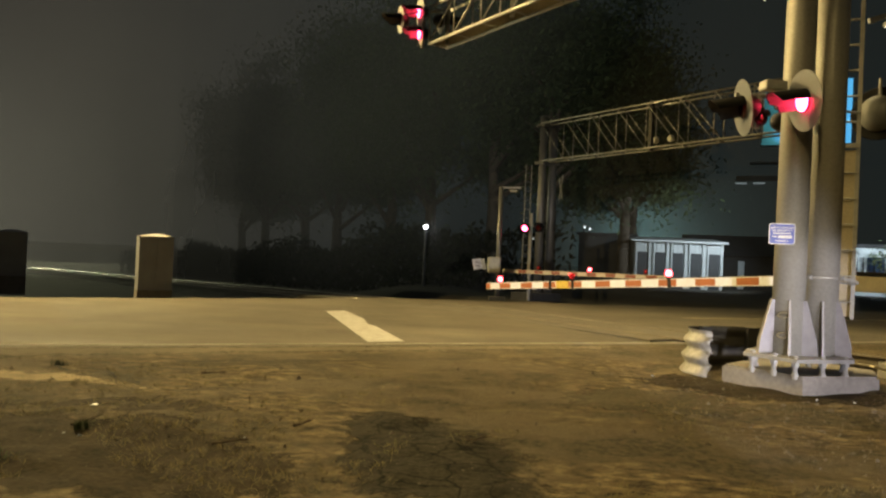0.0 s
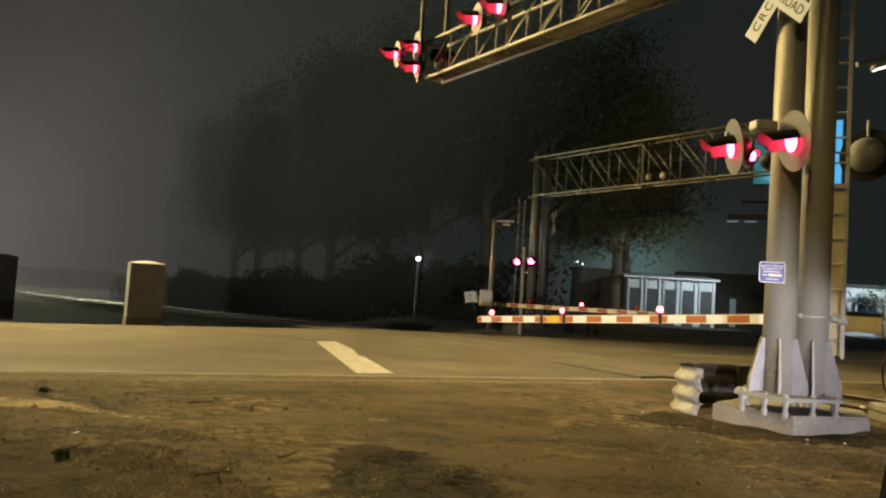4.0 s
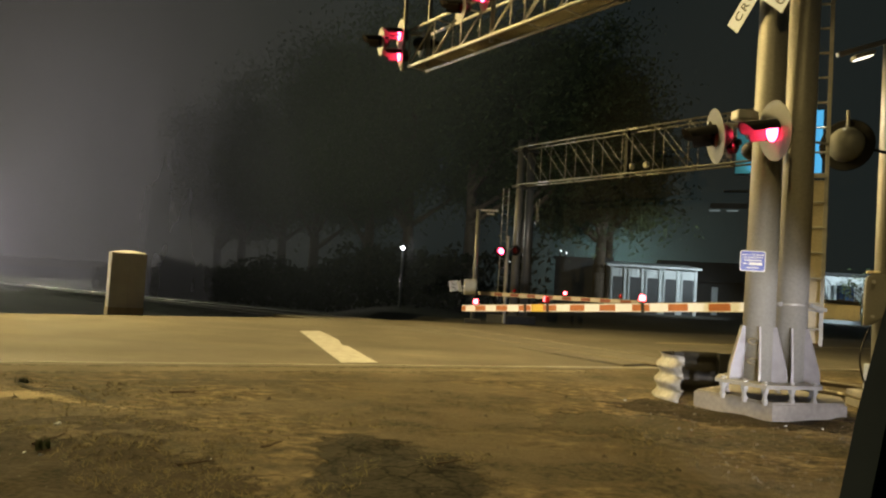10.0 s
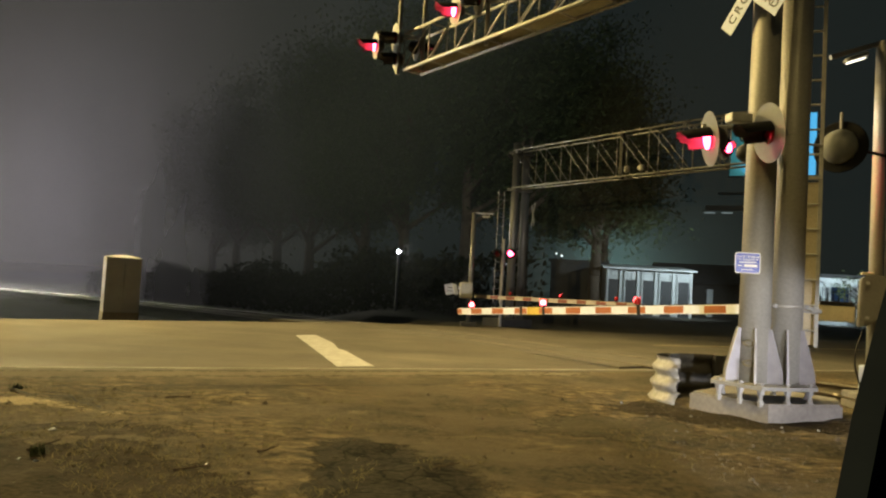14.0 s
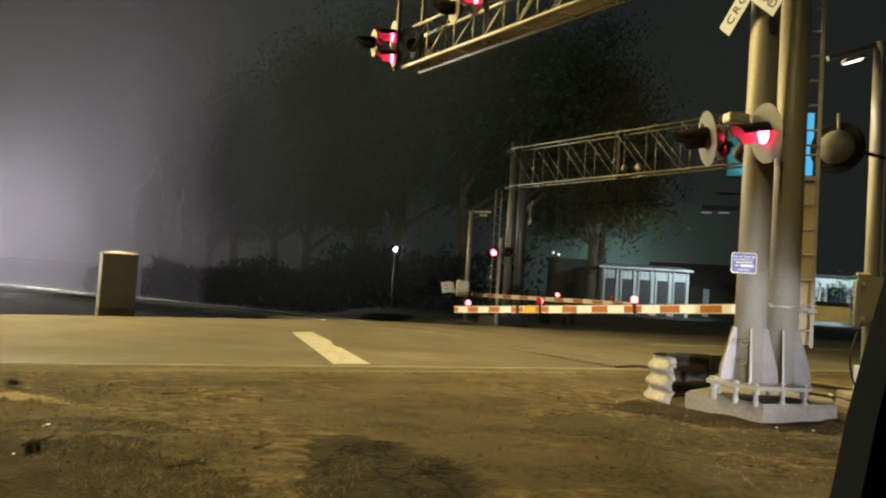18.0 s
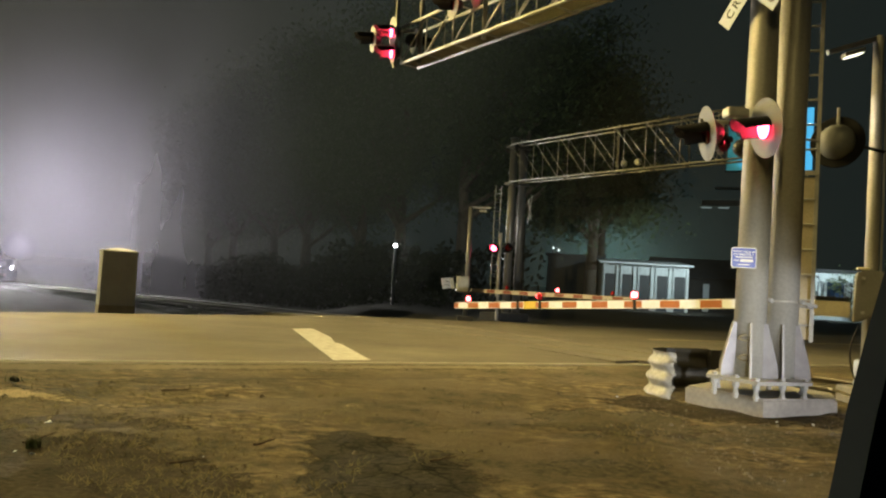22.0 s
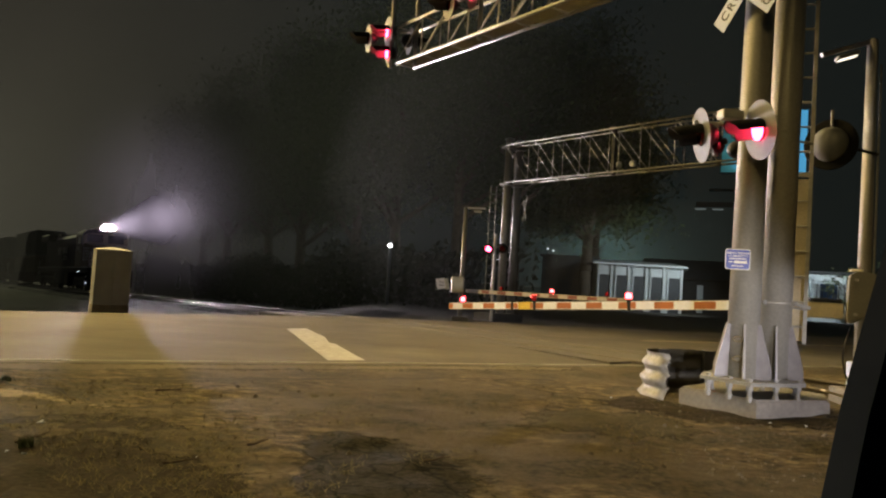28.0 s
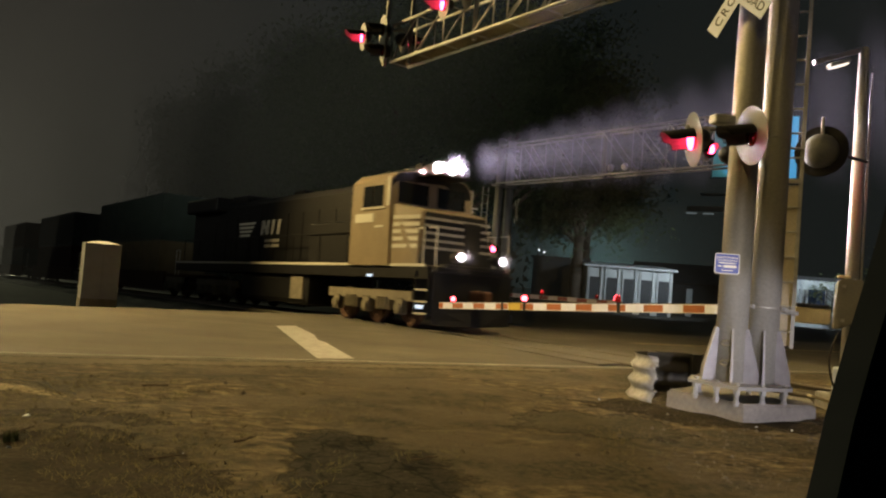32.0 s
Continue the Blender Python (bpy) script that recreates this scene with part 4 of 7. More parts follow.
def guard_rail():
    """A short bent length of corrugated guard rail round the footing."""
    g = thing("guard_rail", pose(3.3, 10.8, 0), "short bent length of corrugated steel guard rail, scuffed", "guard rail")
    path = [Vector(p) for p in ((0.08, -0.47, 0), (-0.03, -0.33, 0), (-0.12, -0.1, 0), (-0.08, 0.2, 0), (0.12, 0.46, 0), (0.45, 0.66, 0), (0.85, 0.72, 0), (1.22, 0.66, 0))]
    prof = []
    for i in range(25):
        z = -0.04 + 0.68 * i / 24
        prof.append((0.032 * math.sin(2 * math.pi * 3 * i / 24) - 0.10 * (z - 0.3), z))

    def run(a, b, name):
        bm = B()
        cols = []
        for k in range(a, b + 1):
            p = path[k]
            t = (path[min(k + 1, len(path) - 1)] - path[max(k - 1, 0)]).normalized()
            n = Vector((-t.y, t.x, 0))
            cols.append([bm.verts.new(p + n * o + Z * z) for o, z in prof])
        back = []
        for k in range(a, b + 1):
            p = path[k]
            t = (path[min(k + 1, len(path) - 1)] - path[max(k - 1, 0)]).normalized()
            n = Vector((-t.y, t.x, 0))
            back.append([bm.verts.new(p + n * (o - 0.006) + Z * z) for o, z in prof])
        for s in (cols, back):
            for c0, c1 in zip(s, s[1:]):
                for i in range(len(prof) - 1):
                    f = (c0[i], c1[i], c1[i + 1], c0[i + 1])
                    bm.faces.new(f if s is cols else f[::-1])
        for i in range(len(prof) - 1):
            bm.faces.new((cols[0][i], cols[0][i + 1], back[0][i + 1], back[0][i]))
            bm.faces.new((cols[-1][i + 1], cols[-1][i], back[-1][i], back[-1][i + 1]))
        return part(name, bm, M_GRAIL if name == "end_panel" else M_GDARK, g, smooth=True)

    run(0, 3, "end_panel")
    run(3, 7, "rail_panel")
    for p in ((1.05, 0.60), (0.30, 0.45)):
        bm = B()
        box(bm, (p[0], p[1], 0.31), (0.14, 0.16, 0.66))
        part("post", bm, M_BLACK, g, "dark timber post")
    for z in (0.15, 0.33, 0.52):
        bm = B()
        o = path[0] + Vector((0.0, -0.012, z))
        tube(bm, o + Vector((0.03, 0.03, 0)), o + Vector((-0.03, -0.04, 0)), 0.018, n=6)
        part("bolt", bm, M_GALV, g)


M_GDARK = mat("dark_panel_steel", (0.05, 0.048, 0.042), 0.6, 0.2, 0.4, 6, 50, 0.1)
M_GRAIL = mat("scuffed_galvanised", (0.34, 0.335, 0.315), 0.55, 0.2, 0.4, 3, 12, 0.02, (0.20, 0.19, 0.165))
guard_rail()


def relay_box():
    c = thing("relay_cabinet", pose(-9.82, 22.05, 0, 0, 0, 33), "grey aluminium railway relay cabinet with hipped lid", "cabinet", "relay cabinets")
    bm = B()
    box(bm, (0, 0, 0.92), (1.0, 0.62, 1.62), None, 0.012)
    body = part("body", bm, M_CAB, c)
    bm = B()
    prism(bm, [(-0.505, -0.318), (0.505, -0.318), (0.505, 0.318), (-0.505, 0.318)], 1.73, 1.76)
    v = [bm.verts.new(p) for p in ((-0.505, -0.318, 1.76), (0.505, -0.318, 1.76), (0.505, 0.318, 1.76), (-0.505, 0.318, 1.76), (-0.12, 0, 1.84), (0.12, 0, 1.84))]
    for f in ((0, 1, 5, 4), (1, 2, 5), (2, 3, 4, 5), (3, 0, 4)):
        bm.faces.new([v[i] for i in f])
    part("lid", bm, M_CAB, c)
    for x in (-0.245, 0.245):
        bm = B()
        box(bm, (x, -0.318, 0.95), (0.47, 0.014, 1.5), None, 0.004)
        d = part("door", bm, M_CAB, c)
        bm = B()
        box(bm, (x * 0.16, -0.335, 0.95), (0.02, 0.025, 0.16))
        part("handle", bm, M_GALV, d)
    bm = B()
    box(bm, (0, 0, -0.23), (1.02, 0.64, 0.69), None, 0.01)
    part("plinth", bm, M_CONC, c)
    # Polished stud added at the upper corner only to give a small glint.
    bm = B()
    lathe(bm, [(0.0, 0.02), (0.02, 0.015), (0.02, 0.0), (0.0, 0.0)], Matrix.Translation((0.47, -0.335, 1.55)) @ Matrix.Rotation(radians(90), 4, "X"), 10)
    part("glint_stud", bm, M_RAIL, c, "small polished stud added for a glint")
    return c


RB = relay_box()
copy_thing(RB, pose(-17.2, 26.4, 0, 0, 0, 33))


def far_cantilever():
    A, Bp = Vector((2.9, 28.95, 0)), Vector((7.4, 23.05, 0))
    c = thing("signal_cantilever", frame_m(A, Bp - A), "galvanised cantilever signal bridge on the far side of the crossing", "crossing signal", "cantilevers")
    for x in (0.02, -0.55):
        bm = B()
        tube(bm, (x, -0.35, 0.25), (x, -0.35, 7.35), 0.165, 0.15, n=20)
        part("mast", bm, M_FARST, c, smooth=True)
        bm = B()
        tube(bm, (x, -0.35, 7.35), (x, -0.35, 7.42), 0.21, 0.1, n=16)
        part("cap", bm, M_FARST, c)
    bm = B()
    tube(bm, (0.36, -0.6, 0.9), (0.36, -0.6, 5.4), 0.022, n=8)
    tube(bm, (0.66, -0.6, 0.9), (0.66, -0.6, 5.4), 0.022, n=8)
    for i in range(12):
        tube(bm, (0.36, -0.6, 1.1 + 0.36 * i), (0.66, -0.6, 1.1 + 0.36 * i), 0.014, n=6)
    part("ladder", bm, M_FARST, c)
    # Concrete coloured dark, so the footing looks unlit on the far side.
    bm = B()
    box(bm, (0.1, -0.35, 0.1), (1.5, 1.3, 0.4), None, 0.03)
    part("footing", bm, M_DARKW, c)
    for z in (5.5, 7.0):
        bm = B()
        box(bm, (-0.2, -0.30, z), (0.95, 0.5, 0.09))
        part("mast_bracket", bm, M_FARST, c)
    truss(c, 10.4, 0.52, 5.5, 7.0, 8, 0.034, 0.017, False, M_FARST)
    bm = B()
    box(bm, (0.26, 5.2, 6.3), (0.12, 0.14, 1.7))
    part("hanger", bm, M_DARKW, c)
    for y in (5.15, 5.75):
        bm = B()
        lathe(bm, [(0.0, 0.1), (0.11, 0.08), (0.13, 0.0), (0.0, -0.02)], Matrix.Translation((-0.12, y, 5.85)) @ Matrix.Rotation(radians(90), 4, "Y"), 14)
        part("signal_back", bm, M_ALU, c, smooth=True)


far_cantilever()


def far_signals():
    f = thing("flashing_signal", pose(2.3, 28.2, 2.9), "red flashing lights on the far gate mast", "crossing signal", "flashing signals")
    toward = (-0.45, -0.89, 0.0)
    flasher(f, (2.00, 28.0, 2.80), toward, 0, "R", 0.24, 0.6, M_HOOD, None, 0.165, 0.85)
    flasher(f, (2.53, 28.05, 2.85), toward, 0, "L", 0.24, 0.6, M_HOOD, None, 0.165, 0.85)
    bm = B()
    tube(bm, (-0.5, 0, 0), (0.4, 0, 0), 0.03, n=8)
    tube(bm, (-0.05, 0.02, -2.9), (-0.05, 0.02, 0.5), 0.06, n=10)
    part("cross_arm", bm, M_GALV, f)


far_signals()
# Far boards take dark steel, not white, so dim light is in the colour.
crossbuck(pose(3.35, 28.4, 4.45, 0, 0, -88), 0.9, "crossbuck seen nearly edge on, on the far mast", M_FARST)


def far_gate():
    base = Vector((1.0, 27.5, 0))
    g = thing("crossing_gate", pose(*base), "far lowered crossing gate with striped arm, lamp mast and white plate", "crossing gate", "crossing gates")
    inv = g.matrix_world.inverted()
    bm = B()
    tube(bm, (0, 0, 0.05), (0, 0, 4.3), 0.085, n=16)
    part("mast", bm, M_FARST, g, smooth=True)
    luminaire(g, (0, 0, 4.28), (0.97, -0.2, 0.0), 0.75, glass=M_ALU, k=0.7)
    bm = B()
    box(bm, (-0.15, -0.05, 1.33), (0.5, 0.42, 0.62), None, 0.06)
    part("mechanism_box", bm, M_ALU, g)
    bm = B()
    box(bm, (-0.55, -0.2, 1.34), (0.14, 0.06, 0.42), Matrix.Rotation(radians(-15), 4, "Y"), 0.02)
    part("counterweight", bm, M_ALU, g)
    bm = B()
    box(bm, (-0.78, -0.22, 1.34), (0.36, 0.03, 0.40), Matrix.Rotation(radians(-12), 4, "Y") @ Matrix.Rotation(radians(20), 4, "Z"), 0.0)
    part("plate", bm, M_SIGNE, g, "white plate with two dark strokes")
    for z in (0.06, -0.07):
        bm = B()
        box(bm, (-0.76, -0.245, 1.34 + z), (0.2, 0.006, 0.02), Matrix.Rotation(radians(12), 4, "Y") @ Matrix.Rotation(radians(20), 4, "Z"))
        part("stroke", bm, M_BLACK, g)
    start, tip = Vector((1.2, 27.9, 1.12)), Vector((6.2, 22.6, 1.20))
    # The far arm takes the darkened sheets.
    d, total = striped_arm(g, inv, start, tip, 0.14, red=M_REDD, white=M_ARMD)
    for f, side in ((0.25, "N"), (0.565, "R"), (0.87, "N")):
        arm_lamp(g, inv @ (start + d * (total * f)) + Z * 0.09, side)
    # Foot darkened by colour in the same way as the footing.
    bm = B()
    box(bm, (0, 0, 0.05), (0.6, 0.6, 0.2), None, 0.02)
    part("foot", bm, M_DARKW, g)


far_gate()

# ---- beyond the crossing ----
M_SHED = mat("pale_painted_metal", (0.62, 0.66, 0.66), 0.6, 0, 0.25, 1.2, 12, 0.05)
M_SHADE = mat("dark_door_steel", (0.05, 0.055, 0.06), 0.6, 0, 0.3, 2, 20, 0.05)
M_SHING = mat("dark_roofing", (0.05, 0.05, 0.05), 0.9, 0, 0.3, 2, 20, 0.2)


def shed():
    a, b = Vector((12.5, 56.3, 0)), Vector((19.0, 55.4, 0))
    L = (b - a).length
    m = frame_m(a, b - a)
    c = thing("storage_shed", m, "long pale metal storage shed with dark door bays, lit white", "shed", "sheds")
    # local y runs along the front, local x points to the front
    bm = B()
    box(bm, (-3.06, L / 2, 1.8), (5.9, L, 3.6))
    w = part("wall", bm, M_SHED, c)
    bm = B()
    slab(bm, [(0.35, -0.25, 3.62), (0.35, L + 0.25, 3.62), (-6.3, L + 0.25, 4.1), (-6.3, -0.25, 4.1)], 0.14)
    part("roof", bm, M_SHED, c, "shallow pale metal roof")
    n = 5
    step = L / n
    for i in range(n):
        y = step * (i + 0.5)
        bm = B()
        box(bm, (-0.09, y, 1.35), (0.10, step * 0.60, 2.7))
        d = part("door", bm, M_SHADE, c, "dark door bay")
        bm = B()
        for k in range(8):
            box(bm, (-0.035, y, 0.2 + 0.33 * k), (0.02, step * 0.58, 0.02))
        tagged(part("door_ribs", bm, M_SHADE, d))
        for sgn in (-1, 1):
            bm = B()
            box(bm, (0.02, y + sgn * step * 0.37, 1.75), (0.12, 0.10, 3.5))
            part("post", bm, M_SHED, c)
    k = int(L / 0.3)
    for i in range(k):
        bm = B()
        box(bm, (-0.075, (i + 0.5) * L / k, 3.15), (0.05, 0.05, 0.85))
        part("rib", bm, M_SHED, c)


shed()


def dark_building():
    c = thing("low_building", pose(11.8, 63.5, 0, 0, 0, -12), "low dark flat-roofed building beside the shed", "building")
    bm = B()
    box(bm, (0, 0, 2.0), (4.6, 6, 4.0))
    part("wall", bm, M_DARKW, c)
    bm = B()
    box(bm, (0, 0, 4.1), (5.0, 6.4, 0.2))
    part("roof", bm, M_SHING, c)
    c = thing("house", pose(24.0, 66.0, 0, 0, 0, -20), "dark house with shingled roof behind the shed", "building")
    bm = B()
    box(bm, (0, 0, 1.5), (9, 6, 3.0))
    part("wall", bm, M_DARKW, c)
    bm = B()
    slab(bm, [(-4.9, -3.4, 2.9), (4.9, -3.4, 2.9), (4.9, 0, 4.7), (-4.9, 0, 4.7)], 0.15)
    slab(bm, [(4.9, 3.4, 2.9), (-4.9, 3.4, 2.9), (-4.9, 0, 4.7), (4.9, 0, 4.7)], 0.15)
    part("roof", bm, M_SHING, c)
    for x in (-3, 0.2):
        bm = B()
        box(bm, (x, -3.02, 1.2), (0.5, 0.08, 2.4))
        part("post", bm, M_SHED, c)


dark_building()


def white_house():
    c = thing("white_building", pose(33.2, 61.5, 0, 0, 0, -10), "small white building with a barred blue window", "building")
    bm = B()
    box(bm, (0, 0, 1.95), (6.5, 5, 3.9))
    part("wall", bm, M_SHED, c)
    bm = B()
    box(bm, (0, -0.1, 4.0), (6.9, 5.5, 0.25))
    part("roof", bm, M_SHING, c)
    bm = B()
    box(bm, (-0.5, -2.53, 2.3), (1.3, 0.08, 1.6))
    w = part("window", bm, mat("blue_window", (0.06, 0.10, 0.2), 0.1), c, "dark blue window")
    for i in range(9):
        bm = B()
        tube(bm, (-1.9 + 0.42 * i, -2.75, 0.8), (-1.9 + 0.42 * i, -2.75, 3.1), 0.03, n=6)
        part("bar", bm, M_BLACK, c)
    # Spot added in the open before the wall to brighten the white front.
    lamp("house_front_fill", "SPOT", (31.5, 54.0, 4.6), 1500, (0.75, 0.93, 1.0), 0.15, (33.0, 59.0, 2.2), 110, 0.5)


white_house()


def billboard():
    c = thing("billboard", pose(31.0, 70.0, 0, 0, 0, -24), "large lit cyan billboard on a steel frame with catwalk", "billboard")
    bm = B()
    box(bm, (0.2, 0, 16.9), (7.6, 0.35, 6.0))
    f = part("face", bm, M_BILL, c, "glowing cyan and teal printed face")
    bm = B()
    box(bm, (0.2, 0.1, 16.9), (7.8, 0.3, 6.3))
    part("frame", bm, M_SHADE, c)
    bm = B()
    box(bm, (0.0, -0.9, 12.0), (9.0, 1.1, 0.12))
    part("catwalk", bm, M_SHADE, c)
    bm = B()
    box(bm, (-3.2, -0.5, 10.6), (5, 0.2, 0.5))
    part("apron", bm, M_SHADE, c)
    bm = B()
    tube(bm, (1.2, 0.5, 0), (1.2, 0.5, 12.6), 0.35, n=12)
    part("column", bm, M_SHADE, c)
    for x in (-5.2, -3.6):
        bm = B()
        box(bm, (x, -1.6, 10.0), (1.0, 0.3, 0.10))
        part("floodlight", bm, glow("flood", (0.8, 1.0, 1.0), 0.2), c)
    return c


def bill_material():
    """A back-lit printed sheet: cyan to the right, darker teal with pale shapes to the left."""
    m = bpy.data.materials.new("billboard_print")
    m.use_nodes = True
    n, l = m.node_tree.nodes, m.node_tree.links
    n.remove(n["Principled BSDF"])
    e = n.new("ShaderNodeEmission")
    co = n.new("ShaderNodeTexCoord")
    sep = n.new("ShaderNodeSeparateXYZ")
    l.new(co.outputs["Object"], sep.inputs[0])
    mr = n.new("ShaderNodeMapRange")
    mr.inputs["From Min"].default_value, mr.inputs["From Max"].default_value = -4.0, 3.0
    l.new(sep.outputs["X"], mr.inputs["Value"])
    nz = n.new("ShaderNodeTexNoise")
    nz.inputs["Scale"].default_value = 0.5
    l.new(co.outputs["Object"], nz.inputs["Vector"])
    ad = n.new("ShaderNodeMath")
    ad.operation = "MULTIPLY_ADD"
    ad.inputs[1].default_value = 0.9
    l.new(nz.outputs["Fac"], ad.inputs[0])
    l.new(mr.outputs["Result"], ad.inputs[2])
    r = n.new("ShaderNodeValToRGB")
    r.color_ramp.elements[0].position, r.color_ramp.elements[0].color = 0.35, (0.01, 0.035, 0.035, 1)
    r.color_ramp.elements[1].position, r.color_ramp.elements[1].color = 1.1, (0.09, 0.46, 0.80, 1)
    x = r.color_ramp.elements.new(0.7)
    x.color = (0.04, 0.20, 0.22, 1)
    l.new(ad.outputs[0], r.inputs["Fac"])
    l.new(r.outputs["Color"], e.inputs["Color"])
    e.inputs["Strength"].default_value = 1.0
    l.new(e.outputs[0], n["Material Output"].inputs["Surface"])
    return m


M_BILL = bill_material()
billboard()


def far_light(p, size, strength, color=(0.9, 0.97, 1.0)):
    c = thing("yard_lamp", pose(p[0], p[1], 0), "small distant lamp burning white on a pole", "lamp", "distant lamps")
    bm = B()
    tube(bm, (0, 0.3, vh(p[0], p[1]) - 0.1), (0, 0.3, p[2] + 0.3), 0.08, n=8)
    tube(bm, (0, 0.3, p[2] + 0.25), (0, 0, p[2] + 0.15), 0.04, n=6)
    part("pole", bm, M_SHADE, c)
    bm = B()
    lathe(bm, [(0.0, size), (size * 0.8, size * 0.6), (size, 0), (size * 0.8, -size * 0.6), (0, -size)], Matrix.Translation((0, 0, p[2])), 12)
    part("globe", bm, glow("lit_globe", color, strength), c, "glowing white globe")


far_light((-2.49, 38.0, 3.10), 0.10, 22)
far_light((9.5, 62.0, 4.7), 0.07, 3)
far_light((4.55, 62.0, 4.55), 0.16, 3)
far_light((10.6, 66.0, 4.75), 0.08, 3)
far_light((5.2, 62.0, 3.5), 0.07, 3)

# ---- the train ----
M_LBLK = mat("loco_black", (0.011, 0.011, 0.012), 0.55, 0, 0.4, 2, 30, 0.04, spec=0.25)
# Lamplight on the black cab and nose sides is coloured in as tan.
M_LCAB = mat("loco_cab_lit_tan", (0.27, 0.215, 0.14), 0.45, 0, 0.25, 2, 30, 0.04)
M_LWHT = mat("loco_white_stripe", (0.60, 0.58, 0.50), 0.5, 0, 0.15, 3, 30, 0.03)
M_TRUCK = mat("dusty_truck_casting", (0.26, 0.23, 0.17), 0.85, 0.1, 0.4, 4, 40, 0.2)
M_GLASS = mat("dark_cab_glass", (0.015, 0.017, 0.02), 0.08, 0, 0.1, 3, 30, 0.0)
M_HEAD = glow("lit_headlight", (1.0, 0.92, 1.0), 125000.0)
M_DITCH = glow("lit_ditch_light", (1.0, 0.95, 0.93), 550.0)
M_STEPL = glow("lit_step_light", (0.75, 0.9, 1.0), 2.0)


def wheelset(parent, x, r=0.53):
    bm = B()
    for y in (-0.72, 0.72):
        s = 1 if y > 0 else -1
        lathe(bm, [(0.0, 0.0), (r * 0.35, 0.03), (r * 0.8, 0.02), (r * 0.86, 0.07), (r, 0.07), (r, -0.07), (0.0, -0.06)],
              Matrix.Translation((0, y, 0)) @ Matrix.Rotation(radians(-90 * s), 4, "X"), 20)
        for k in range(5):
            a = 6.2832 * k / 5
            tube(bm, (r * 0.6 * math.cos(a), y + s * 0.02, r * 0.6 * math.sin(a)), (r * 0.6 * math.cos(a), y + s * 0.06, r * 0.6 * math.sin(a)), 0.05, n=6)
    tube(bm, (0, -0.8, 0), (0, 0.8, 0), 0.09, n=10)
    w = part("wheelset", bm, M_RUST, parent)
    WHEELS.append((w, x, r))
    return w


WHEELS = []


def bogie(parent, x0, axles, gap, r=0.53):
    """One truck: side frames with journal boxes and springs over its wheelsets."""
    for i in range(axles):
        wheelset(parent, x0 - gap * i, r)
    x1 = x0 - gap * (axles - 1)
    for y in (-1.12, 1.12):
        bm = B()
        beam(bm, (x0 + 0.55, y, 0.86), (x1 - 0.55, y, 0.86), 0.16, 0.28)
        for i in range(axles):
            x = x0 - gap * i
            box(bm, (x, y * 1.03, 0.56), (0.36, 0.2, 0.46), None, 0.03)
            tube(bm, (x, y * 1.03, 0.53), (x, y * 1.17, 0.53), 0.13, n=12)
            if i < axles - 1:
                box(bm, (x - gap / 2, y, 0.60), (0.7, 0.2, 0.36), None, 0.04)
                for dx in (-0.2, 0.0, 0.2):
                    tube(bm, (x - gap / 2 + dx, y * 1.1, 0.46), (x - gap / 2 + dx, y * 1.1, 0.80), 0.07, n=8)
        part("truck_frame", bm, M_TRUCK, parent, "dusty cast truck frame")


